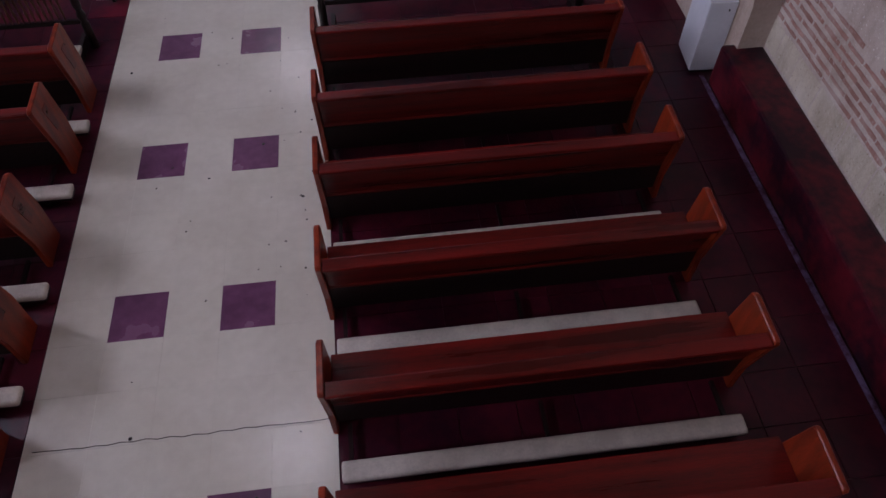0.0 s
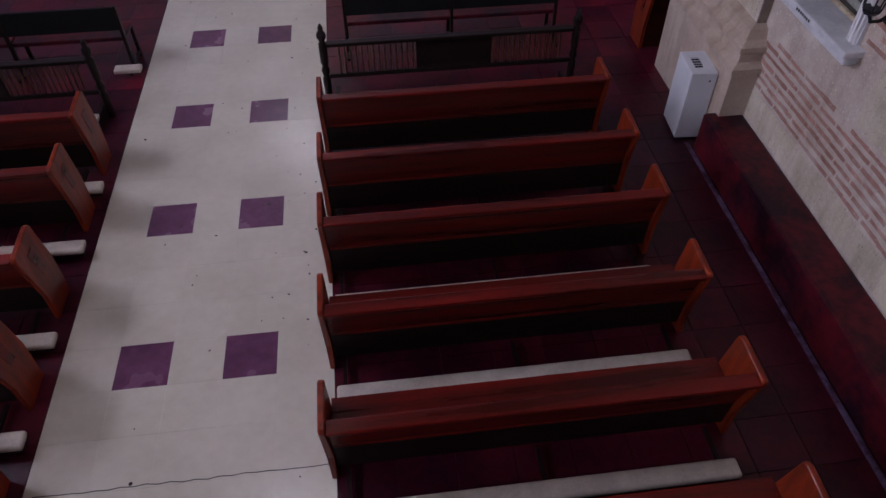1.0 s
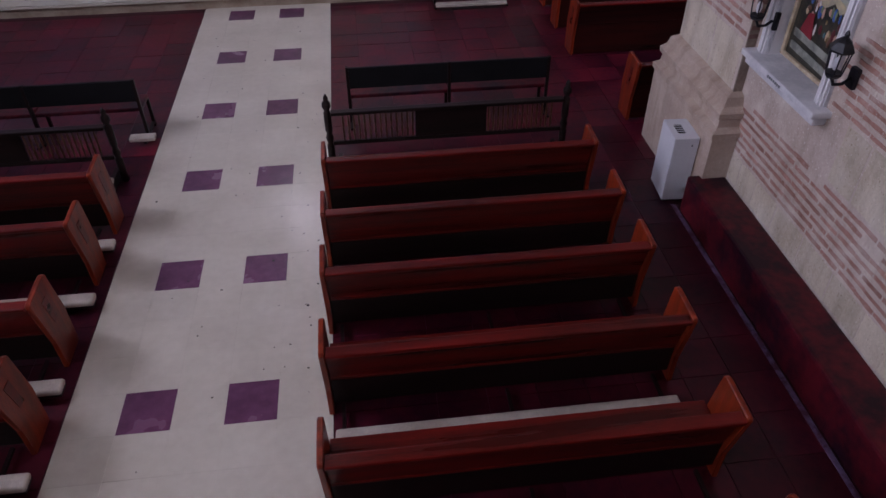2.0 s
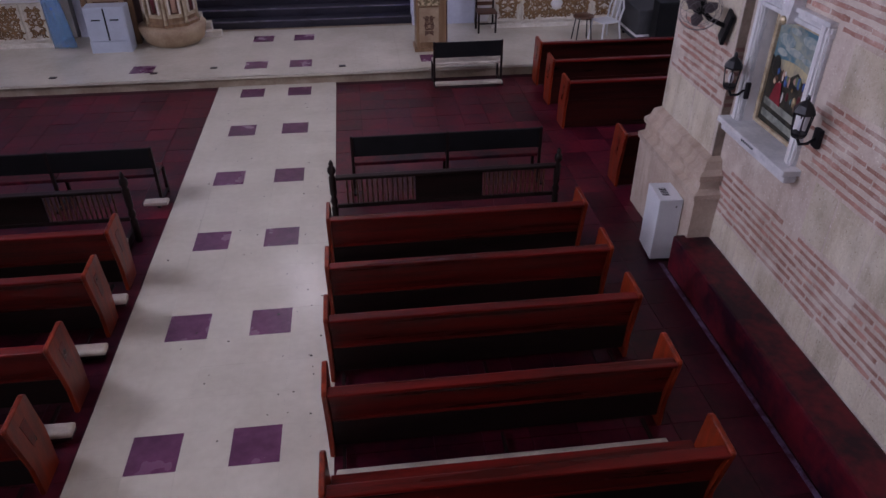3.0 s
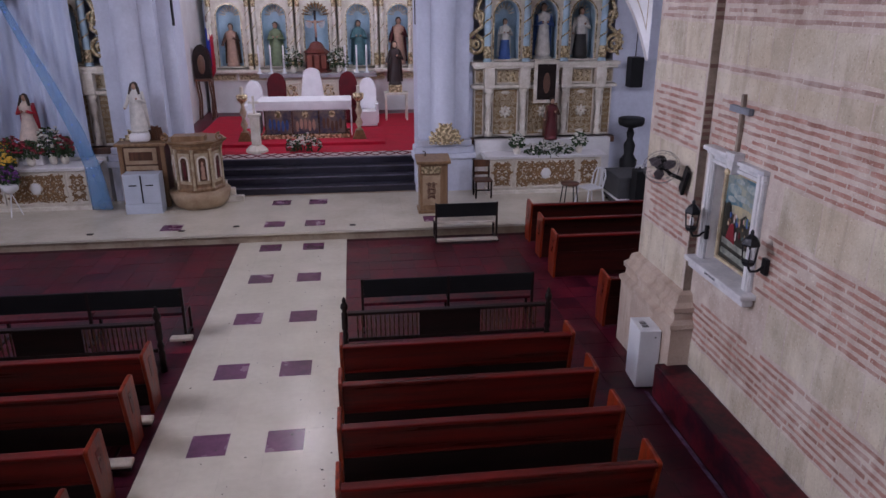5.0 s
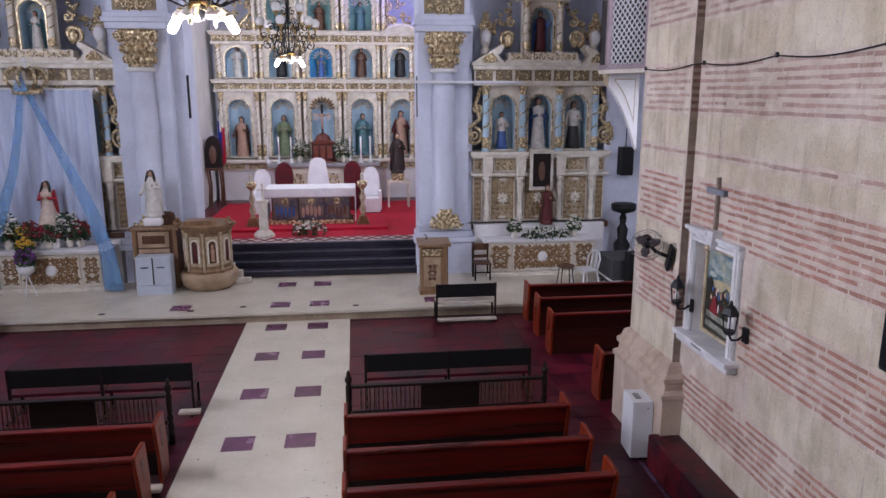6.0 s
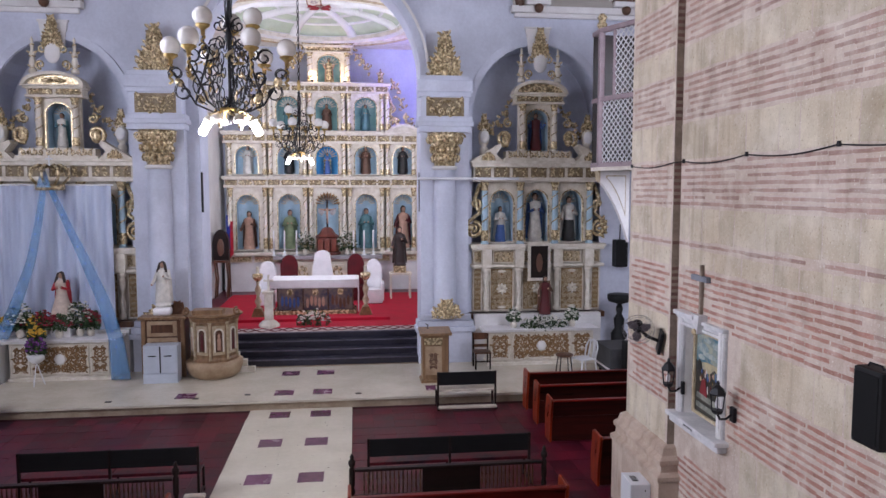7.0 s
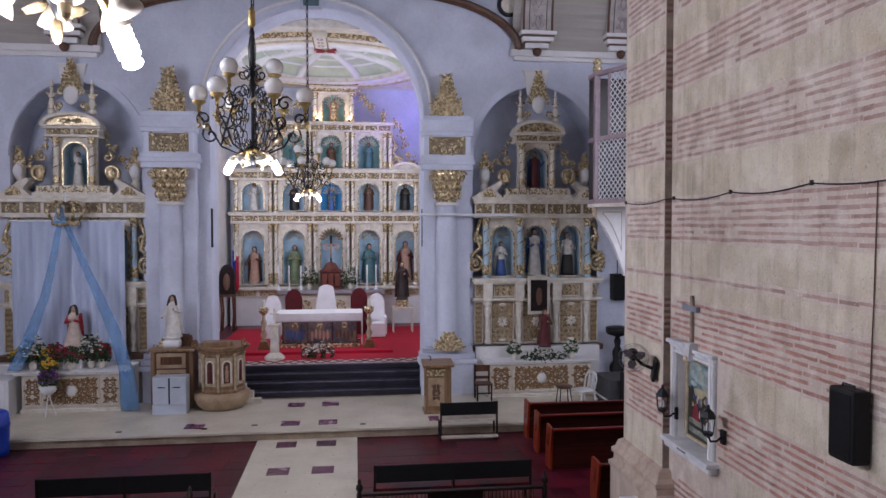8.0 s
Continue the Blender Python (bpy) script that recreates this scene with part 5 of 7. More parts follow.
RED_CLOTH = material("dark_red_cloth", (0.11, 0.005, 0.01), 0.9)
draped_chair(-1.58, 21.6, CLOTH, 0.84, 1.74, "tall chair under a white cloth cover", 0.62)
draped_chair(-2.74, 21.8, RED_CLOTH, 0.6, 1.58, "chair with a dark red arched back")
draped_chair(-0.42, 21.8, RED_CLOTH, 0.6, 1.6, "chair with a dark red arched back")
draped_chair(-3.38, 21.0, CLOTH, 0.54, 1.44, "chair under a white cloth cover")
draped_chair(0.2, 21.0, CLOTH, 0.56, 1.48, "chair under a white cloth cover")

# altar table
at = thing("altar_table", "altar table with painted front and white lace cloth", "altar")
part("body", box(B(), -2.85, -0.5, 19.0, 19.9, 0.98, 1.95), BROWN_WOOD, at)
PAINTED = material("painted_altar_front", (0.2, 0.15, 0.12), 0.4, (0.05, 0.05, 0.09), 3.5, 12, 0.1)
for i in range(3):
    a = -2.8 + 0.77 * i
    fp = part("front_panel", box(B(), a, a + 0.73, 18.96, 19.0, 1.12, 1.85, 0.01), PAINTED, at, "dark painted front panel")
    bm = B()
    r = random.Random(i)
    for k in range(5):
        ball(bm, a + 0.12 + 0.12 * k, 18.955, 1.32 + 0.1 * r.random(), 0.045, 0.01, 0.16, 8, 6)
    part("painted_scene", bm, (ROBES["blue"], ROBES["pink"], ROBES["brown"])[i], fp, "dim painted shapes")
    bm = B()
    ball(bm, a + 0.36, 18.955, 1.68, 0.1, 0.01, 0.1, 12, 6)
    part("painted_cloud", bm, GOLD, fp, "gold painted disc")
part("plinth", box(B(), -2.95, -0.4, 18.9, 19.9, 0.981, 1.1, 0.01), GOLD, at, "gilt plinth")
bm = box(B(), -3.02, -0.34, 18.85, 20.0, 2.0, 2.07, 0.012)
part("top_cloth", bm, CLOTH, at, "white altar cloth")
bm = B()
n = 40
for i in range(n):
    a, b = -3.02 + 2.68 * i / n, -3.02 + 2.68 * (i + 1) / n
    prism(bm, [(a, 2.0), (b, 2.0), (b, 1.84), ((a + b) / 2, 1.79), (a, 1.84)], "y", 18.84 + 0.008 * (i % 2), 18.855 + 0.008 * (i % 2))
part("lace_edge", bm, CLOTH, at, "scalloped white lace edge")
for m, x in ((-1, -3.04), (1, -0.36)):
    fold = [(x + 0.02 * (k % 2), 18.84 + 0.0725 * k) for k in range(17)]
    bm = prism(B(), fold + [(u + 0.02, v) for u, v in fold[::-1]], "z", 1.06, 2.06)
    part("side_drop", bm, CLOTH, at, "hanging white cloth end")


def lamp_stand(x, y):
    t = thing("altar_candle_stand", "carved gilt and silver candle stand beside the altar", "candle stand", "altar candle stands", Matrix.Translation((x, y, 0.9)))
    part("base", prism(B(), [(-0.22, 0), (0.22, 0), (0.2, 0.08), (0.1, 0.34), (-0.1, 0.34), (-0.2, 0.08)], "y", -0.14, 0.14), BRONZE, t, "splayed dull gilt foot")
    part("stem", lathe(B(), [(0.1, 0.34), (0.05, 0.4), (0.11, 0.55), (0.04, 0.7), (0.1, 0.9), (0.04, 1.05), (0.06, 1.15)], 0, 0, 12), OLD_GOLD, t, "turned dull gilt stem", True)
    part("cup", lathe(B(), [(0.05, 1.15), (0.15, 1.25), (0.16, 1.38), (0.08, 1.4)], 0, 0, 12), GOLD, t, "gilt cup", True)
    part("candle", lathe(B(), [(0.05, 1.38), (0.05, 1.6), (0.01, 1.62)], 0, 0, 8), CREAM, t)
    return t


lamp_stand(-3.38, 18.75)
lamp_stand(-0.12, 18.75)
cc = thing("pedestal_cross", "white pedestal with a small standing cross", "pedestal")
part("foot", lathe(B(), [(0.3, 0.88), (0.3, 0.96), (0.2, 1.06), (0.12, 1.1)], -2.92, 17.55, 8), CREAM, cc)
part("shaft", box(B(), -3.04, -2.8, 17.43, 17.67, 1.1, 1.85, 0.02), CREAM, cc)
part("cap", box(B(), -3.08, -2.76, 17.39, 17.71, 1.85, 1.93, 0.015), CREAM, cc)
part("cross", box(B(), -2.95, -2.89, 17.52, 17.58, 1.93, 2.4, 0.008), CREAM, cc)
part("cross_arm", box(B(), -3.06, -2.78, 17.525, 17.575, 2.2, 2.26, 0.008), CREAM, cc)
flowers(-1.66, 17.5, 0.9, 1.0, 0.5, WHITE_PETAL, "low white flower arrangement on the sanctuary floor", 8, False, 0.4)
# latticed carpet border
STRIPE = material("dark_red_woven_stripe", (0.14, 0.004, 0.012), 0.9)
TRIM_A = material("pale_lattice_mat", (0.6, 0.5, 0.48), 0.8)
lat = thing("patterned_mat", "mat with dark red lattice on pale ground", "mat")
part("field", box(B(), -4.3, 1.3, 16.72, 17.29, 0.877, 0.888, 0.002), TRIM_A, lat)
for i in range(15):
    x = -4.2 + 0.37 * i
    for sgn in (-1, 1):
        pts = [(x, 16.76), (x + 0.09, 16.76), (x + 0.37 + 0.09, 17.26), (x + 0.37, 17.26)] if sgn > 0 else [(x + 0.37, 16.76), (x + 0.46, 16.76), (x + 0.09, 17.26), (x, 17.26)]
        part("stripe", prism(B(), pts, "z", 0.888, 0.892 + 0.001 * (sgn > 0)), STRIPE, lat, "dark red stripe")

# throne chair, flag, statue on a table
th = thing("carved_shrine", "small dark carved shrine on a side table", "shrine")
part("table", box(B(), -5.55, -5.0, 23.2, 23.7, 2.2, 2.28, 0.01), BROWN_WOOD, th)
for x in (-5.5, -5.08):
    for yy in (23.25, 23.62):
        part("leg", tube(B(), [(x, yy, 2.2), (x + 0.05, yy, 1.6), (x, yy, 0.9)], 0.035, 6), BROWN_WOOD, th)
pts = [(-5.56, 2.28)] + [(-5.56, 2.9)] + arch(-5.28, 0.28, 2.9, 3.4, 10)[::-1][1:-1] + [(-5.0, 2.9), (-5.0, 2.28)]
part("case", prism(B(), pts, "y", 23.3, 23.55), DARK_WOOD, th)
part("figure", ball(B(), -5.28, 23.27, 2.75, 0.13, 0.06, 0.32, 10, 8), ROBES["brown"], th)
fl = thing("flag", "furled blue, white and red flag on a pole", "flag")
part("pole", tube(B(), [(-5.05, 23.9, 0.88), (-5.1, 23.9, 4.3)], 0.02, 6), BROWN_WOOD, fl)
FLAG = [material("flag_blue", (0.01, 0.03, 0.3), 0.8), material("flag_red", (0.45, 0.01, 0.03), 0.8), material("flag_white", (0.75, 0.72, 0.6), 0.8)]
for k, (o, z0, z1) in enumerate(((-0.07, 2.5, 3.9), (0.03, 2.3, 3.7), (-0.01, 3.5, 4.1))):
    bm = B()
    for j in range(4):
        u = -5.08 + o + 0.035 * j
        prism(bm, [(u, z0 + 0.05 * j), (u + 0.035, z0 + 0.05 * j), (u + 0.03, z1), (u, z1)], "y", 23.82 - 0.02 * (j % 2) - 0.01 * k, 23.86 - 0.02 * (j % 2) - 0.01 * k)
    part("fold", bm, FLAG[k], fl, ("blue fold", "red fold", "white fold")[k])
st = thing("side_table", "white and gilt table beside the altar", "table")
part("top", box(B(), 0.8, 1.6, 22.4, 22.9, 1.75, 1.83, 0.01), CREAM, st)
for x in (0.85, 1.55):
    for yy in (22.45, 22.85):
        part("leg", box(B(), x - 0.03, x + 0.03, yy - 0.03, yy + 0.03, 0.88, 1.75), CREAM, st)
part("gilt_box", box(B(), 0.95, 1.4, 22.42, 22.82, 1.83, 2.08, 0.02), GOLD, st, "gilt carved base")
statue("maroon", "maroon", (1.18, 22.62, 2.08), 1.42, "carved saint in dark maroon habit on a table", 3)

# ---- platform furniture ----
TAN = material("tan_stone", (0.42, 0.31, 0.2), 0.5, (0.3, 0.2, 0.12), 3, 20, 0.15)
OAK = material("light_varnished_wood", (0.28, 0.17, 0.09), 0.4, (0.17, 0.095, 0.045), 2, 30, 0.08, stretch=(6, 6, 0.6))


def lectern():
    t = thing("lectern", "varnished wooden lectern with a gilt carved front", "lectern", "", pose(1.12, 13.42, 0.19))
    part("body", box(B(), 0.04, 0.66, 0.04, 0.5, 0.08, 1.16, 0.01), OAK, t)
    part("base", box(B(), 0, 0.7, 0, 0.54, 0, 0.08, 0.012), OAK, t)
    part("side", box(B(), 0.661, 0.675, 0.03, 0.51, 0.081, 1.16), BROWN_WOOD, t, "dark brown side board")
    f = part("front_panel", box(B(), 0.1, 0.5, 0.015, 0.04, 0.2, 0.9, 0.008), TAN, t, "tan front panel")
    part("carving", carving(0.2, 0.4, 0.36, 0.74, 0.01, 3, 0.1), ROBES["brown"], f, "dark carved emblem")["kind"] = "stuff"
    part("rail", box(B(), 0.08, 0.52, 0.0, 0.04, 0.94, 1.1, 0.01), GOLD, t, "gilt top panel")
    part("desk", prism(B(), [(-0.03, 1.16), (0.56, 1.22), (0.56, 1.28), (-0.03, 1.22)], "x", -0.03, 0.74), OAK, t, "sloping desk")
    part("microphone", tube(B(), [(0.2, 0.4, 1.26), (0.2, 0.36, 1.36), (0.14, 0.3, 1.4)], 0.012, 6), BLACK, t, "black gooseneck microphone")
    return t


lectern()


def pulpit():
    """A many-sided pulpit on a round stone foot."""
    t = thing("pulpit", "carved cream and brown pulpit on round stone base", "pulpit", "", pose(-3.95, 14.85, 0.19))
    part("foot", lathe(B(), [(0.5, 0), (0.62, 0.1), (0.68, 0.26), (0.7, 0.4), (0.62, 0.44)], 0, 0, 24), TAN, t, "rounded tan stone foot", True)
    part("body", lathe(B(), [(0.58, 0.42), (0.58, 0.5), (0.54, 0.54), (0.54, 1.4), (0.6, 1.44), (0.64, 1.54), (0.62, 1.58)], 0, 0, 8), OAK, t)
    for k in range(8):
        a = 2 * math.pi * (k + 0.5) / 8
        f = part("panel", box(B(), -0.15, 0.15, -0.02, 0.0, 0.62, 1.34, 0.006), OLD_GOLD, t, "tan sunk panel")
        f.matrix_basis = Matrix.Rotation(a + math.pi / 2, 4, "Z") @ Matrix.Translation((0, -0.5, 0))
        o, i_ = arch(0, 0.12, 1.16, 1.28, 8), arch(0, 0.085, 1.16, 1.24, 8)
        part("arch_frame", prism(B(), [(0.12, 0.7)] + o + [(-0.12, 0.7), (-0.085, 0.7)] + i_[::-1] + [(0.085, 0.7)], "y", -0.045, -0.02), CREAM, f, "cream arched frame")
        part("niche_field", prism(B(), [(0.085, 0.7)] + i_ + [(-0.085, 0.7)], "y", -0.024, -0.02), BROWN_WOOD, f, "brown field")
        part("relief", lathe(B(), [(0.05, 0.74), (0.04, 0.9), (0.05, 1.0), (0.02, 1.06), (0.035, 1.1), (0.01, 1.15)], 0, -0.03, 8, 1.0, 0.5), ROBES["red" if k % 2 else "pink"], f, "painted carved figure", True)
        part("corner_post", lathe(B(), [(0.04, 0.5), (0.03, 0.56), (0.03, 1.36), (0.045, 1.4), (0.05, 1.44)], 0.55 * math.cos(a + math.pi / 8), 0.55 * math.sin(a + math.pi / 8), 8), OLD_GOLD, t, "dull gilt corner post", True)
    part("cornice", lathe(B(), [(0.6, 1.5), (0.7, 1.56), (0.72, 1.6), (0.66, 1.62)], 0, 0, 8), OAK, t, "flared wooden cornice")
    for m in (-1, 1):
        sc = B()
        spiral(sc, m * 0.62, -0.3, 1.68, 0.1, 1.3, 1.5, m, 0.03)
        part("scroll", sc, OAK, t, "carved top scroll", True)
    part("desk", box(B(), -0.42, 0.3, -0.5, -0.1, 1.58, 1.74, 0.02), OAK, t, "book rest")
    return t


pulpit()


def chest():
    t = thing("wooden_cabinet", "carved wooden cabinet with drawers", "cabinet", "", pose(-5.68, 14.75, 0.19))
    part("body", box(B(), 0.03, 1.02, 0.03, 0.7, 0.0, 1.46), BROWN_WOOD, t)
    part("top", box(B(), -0.06, 1.1, -0.05, 0.75, 1.46, 1.53, 0.015), OAK, t, "light wooden top")
    for z0, z1 in ((1.04, 1.42), (0.6, 1.0), (0.12, 0.56)):
        d = part("drawer", box(B(), 0.14, 0.86, 0.005, 0.03, z0, z1, 0.008), TAN, t, "tan drawer front")
        part("drawer_panel", box(B(), 0.24, 0.76, -0.01, 0.005, z0 + 0.09, z1 - 0.09, 0.006), BROWN_WOOD, d, "sunk carved panel")
    for x in (0.0, 0.94):
        part("corner_post", box(B(), x, x + 0.1, 0.0, 0.1, 0.0, 1.46, 0.012), OAK, t)
    return t


chest()


ENAMEL = material("pale_blue_grey_enamel", (0.5, 0.545, 0.63), 0.35, (0.44, 0.48, 0.56), 3, 30, 0.03)


def metal_cabinet():
    t = thing("metal_cabinet", "pale blue-grey metal cabinet with two doors", "cabinet", "", pose(-5.5, 14.2, 0.19))
    part("body", box(B(), 0, 0.8, 0.02, 0.4, 0.0, 0.92, 0.006), ENAMEL, t)
    for x in (0.01, 0.405):
        d = part("door", box(B(), x, x + 0.385, 0.0, 0.02, 0.26, 0.9, 0.006), ENAMEL, t)
        part("handle", box(B(), x + (0.12 if x < 0.1 else 0.09), x + (0.29 if x < 0.1 else 0.26), -0.012, 0.0, 0.66, 0.685), BLACK, d, "black handle slot")
    part("gap", box(B(), 0.385, 0.415, -0.008, 0.01, 0.26, 0.9), BLACK, t, "dark middle gap")
    part("plinth", box(B(), 0.0, 0.8, -0.015, 0.02, 0.0, 0.24, 0.006), ENAMEL, t)
    return t


metal_cabinet()
statue("white", "white", (-5.2, 15.05, 1.93), 1.14, "white robed saint with long dark hair on the cabinet", 3, long_hair=True, flare=1.15)
tagged(part("white_cushion", box(B(), -5.42, -5.0, 14.85, 15.2, 1.72, 1.92, 0.06), CLOTH, smooth=True), "white cloth bundle under the statue", "bundle")
rk = thing("gilt_ornament", "small dark gilt carving on the cabinet", "ornament", "", pose(-5.0, 15.05, 1.72))
part("base", finial_carving(0.12, 0, 0.5, 0.3, 0.1, 12), BROWN_WOOD, rk)


def wooden_chair(x, y, label):
    t = thing("wooden_chair", label, "chair", "", pose(x, y, 0.19))
    for px in (0.02, 0.4):
        part("back_leg", box(B(), px - 0.02, px + 0.02, 0.38, 0.42, 0, 0.88, 0.005), DARK_WOOD, t)
        part("front_leg", box(B(), px - 0.02, px + 0.02, 0.0, 0.04, 0, 0.42, 0.005), DARK_WOOD, t)
    part("seat", box(B(), -0.01, 0.43, -0.02, 0.42, 0.42, 0.46, 0.012), BROWN_WOOD, t)
    part("backrest", box(B(), 0.0, 0.42, 0.38, 0.415, 0.72, 0.9, 0.01), BROWN_WOOD, t)
    part("slat", box(B(), 0.02, 0.4, 0.385, 0.41, 0.52, 0.6, 0.006), BROWN_WOOD, t)
    part("stretcher", box(B(), 0.02, 0.4, 0.01, 0.03, 0.2, 0.23), DARK_WOOD, t)
    return t


wooden_chair(2.62, 14.55, "dark brown wooden chair beside the side altar")


def stool(x, y):
    t = thing("stool", "dark brown stool with thin metal legs", "stool", "", pose(x, y, 0.19))
    part("seat", lathe(B(), [(0.2, 0.5), (0.22, 0.52), (0.22, 0.55), (0.19, 0.56)], 0, 0, 16), BROWN_WOOD, t, "", True)
    for k in range(4):
        a = 0.8 + 1.57 * k
        part("leg", tube(B(), [(0.17 * math.cos(a), 0.17 * math.sin(a), 0.5), (0.24 * math.cos(a), 0.24 * math.sin(a), 0)], 0.013, 6), BLACK, t)
    return t


stool(4.75, 13.75)
PLASTIC = material("white_plastic", (0.72, 0.72, 0.74), 0.35, (0.66, 0.66, 0.68), 3, 30, 0.02)


def plastic_chair(x, y, turn):
    t = thing("plastic_chair", "white moulded plastic chair", "chair", "white plastic chairs", pose(x, y, 0.19, 0, 0, turn))
    part("seat", box(B(), -0.22, 0.22, -0.22, 0.22, 0.41, 0.44, 0.014), PLASTIC, t)
    for px in (-0.2, 0.2):
        part("leg", tube(B(), [(px, -0.2, 0.42), (px * 1.15, -0.24, 0)], 0.02, 6), PLASTIC, t)
        part("leg", tube(B(), [(px, 0.2, 0.42), (px * 1.15, 0.26, 0)], 0.02, 6), PLASTIC, t)
    part("back_frame", tube(B(), [(-0.2, 0.2, 0.42), (-0.22, 0.26, 0.7), (-0.15, 0.29, 0.84), (0, 0.3, 0.87), (0.15, 0.29, 0.84), (0.22, 0.26, 0.7), (0.2, 0.2, 0.42)], 0.022, 7), PLASTIC, t, "", True)
    for px in (-0.08, 0.08):
        part("back_slat", tube(B(), [(px, 0.21, 0.44), (px, 0.29, 0.85)], 0.02, 6), PLASTIC, t)
    return t


plastic_chair(5.25, 13.75, -70)
plastic_chair(6.25, 13.9, -80)
bt = thing("covered_table", "table under a dark grey cloth", "table")
part("cloth", box(B(), 5.75, 7.0, 13.2, 14.3, 0.3, 0.95, 0.03), material("dark_grey_cloth", (0.06, 0.06, 0.065), 0.85), bt)
part("hem", box(B(), 5.73, 7.02, 13.18, 14.32, 0.4, 0.45, 0.01), CLOTH, bt, "white hem stripe")
for x in (5.85, 6.9):
    for yy in (13.3, 14.2):
        part("leg", box(B(), x - 0.03, x + 0.03, yy - 0.03, yy + 0.03, 0.19, 0.35), DARK_WOOD, bt)
sp = thing("speaker_box", "black loudspeaker standing on the platform", "loudspeaker")
part("case", box(B(), 5.98, 6.5, 12.75, 13.1, 0.19, 1.2, 0.03), BLACK, sp)
ns = thing("candle_pedestal", "tall black carved candle pedestal", "pedestal")
part("base", lathe(B(), [(0.32, 0.19), (0.32, 0.5), (0.2, 0.55), (0.22, 0.9), (0.12, 1.05), (0.15, 1.3), (0.07, 1.45), (0.1, 1.6), (0.06, 1.72), (0.3, 1.8), (0.33, 1.86), (0.33, 1.98), (0.28, 2.0)], 6.75, 15.3, 14), BLACK, ns, "", True)
hs = thing("hanging_loudspeaker", "black loudspeaker on the chancel wall", "loudspeaker")
part("case", box(B(), 6.75, 7.08, 15.6, 15.946, 2.7, 3.45, 0.02), BLACK, hs)
part("cable", tube(B(), [(6.95, 15.9, 3.45), (6.98, 15.93, 4.4), (6.96, 15.93, 5.6)], 0.012, 5), BLACK, hs)
rod = thing("curtain_rod", "thin pale metal rod across the pilaster", "rod")
part("rod", tube(B(), [(1.2, 15.25, 5.13), (3.9, 15.25, 5.13)], 0.035, 8), METAL_WHITE, rod)
for x in (1.5, 2.5):
    part("bracket", tube(B(), [(x, 15.25, 5.13), (x, 15.62, 5.13)], 0.015, 6), METAL_WHITE, rod)

# right side altar: pictures, statues, flowers
fr = thing("framed_picture", "dim framed portrait shape in a pale frame", "picture")
part("frame", box(B(), 4.25, 4.88, 15.6, 15.66, 2.35, 3.4, 0.02), CREAM, fr)
part("picture", box(B(), 4.33, 4.8, 15.585, 15.6, 2.44, 3.31), DARK_WOOD, fr, "dark picture")
part("figure", ball(B(), 4.565, 15.583, 2.85, 0.09, 0.006, 0.26, 12, 8), ROBES["brown"], fr, "faint pale oval")
statue("red", "brown", (4.7, 15.45, 1.46), 1.05, "saint in dark red and brown before the predella", 3)
statue("blue", "white", (3.6, 16.22, 3.4), 0.98, "small crowned saint in white and blue in a niche", 1, waist=0.45)
statue("white", "blue", (4.58, 16.2, 3.4), 1.35, "white robed saint with blue sash in a niche", 1)
statue("black", "white", (5.56, 16.2, 3.4), 1.25, "saint in white surplice over black in a niche", 3, waist=0.4)
statue("red", "blue", (4.58, 16.2, 5.9), 1.05, "saint in dark blue and red in the upper niche", 2)
statue("white", "teal", (-7.85, 16.2, 5.9), 0.9, "white and blue saint in the upper niche", 1)
flowers(4.55, 15.05, 1.16, 1.25, 0.34, WHITE_PETAL, "long white and green flower bed on the altar", 5, False, 0.5)
flowers(3.75, 15.1, 1.16, 0.36, 0.34, WHITE_PETAL, "small dark plant in a pot on the altar", 6)
flowers(5.35, 15.1, 1.16, 0.36, 0.34, WHITE_PETAL, "small dark plant in a pot on the altar", 7)
tagged(part("altar_cloth", box(B(), 2.95, 5.99, 14.8, 15.48, 1.161, 1.175, 0.004), CLOTH), "white altar cloth on the side altar", "cloth")

# left side altar: curtain, crown, ribbons, statue, flowers
CURTAIN = material("pale_blue_white_curtain", (0.60, 0.66, 0.80), 0.85, (0.42, 0.47, 0.63), 2, 30, 0.1, stretch=(3, 1, 0.3), amount=0.9)
TULLE = material("sky_blue_tulle", (0.2, 0.42, 0.72), 0.8, (0.13, 0.33, 0.64), 4, 40, 0.1)
TULLE.node_tree.nodes["Principled BSDF"].inputs["Alpha"].default_value = 0.42


def pleated(x0, x1, z0, z1, y, amp, waves, n=90):
    bm = B()
    top, bot, top2, bot2 = [], [], [], []
    r = random.Random(2)
    for i in range(n + 1):
        q = i / n
        x = x0 + (x1 - x0) * q
        d = amp * math.sin(2 * math.pi * waves * q + 1.2 * math.sin(9 * q))
        top.append(bm.verts.new((x, y + d * 0.5, z1)))
        bot.append(bm.verts.new((x, y + d * 1.3, z0)))
        top2.append(bm.verts.new((x, y + d * 0.5 + 0.012, z1)))
        bot2.append(bm.verts.new((x, y + d * 1.3 + 0.012, z0)))
    for i in range(n):
        bm.faces.new((top[i], top[i + 1], bot[i + 1], bot[i]))
        bm.faces.new((top2[i], top2[i + 1], bot2[i + 1], bot2[i]))
    return bm


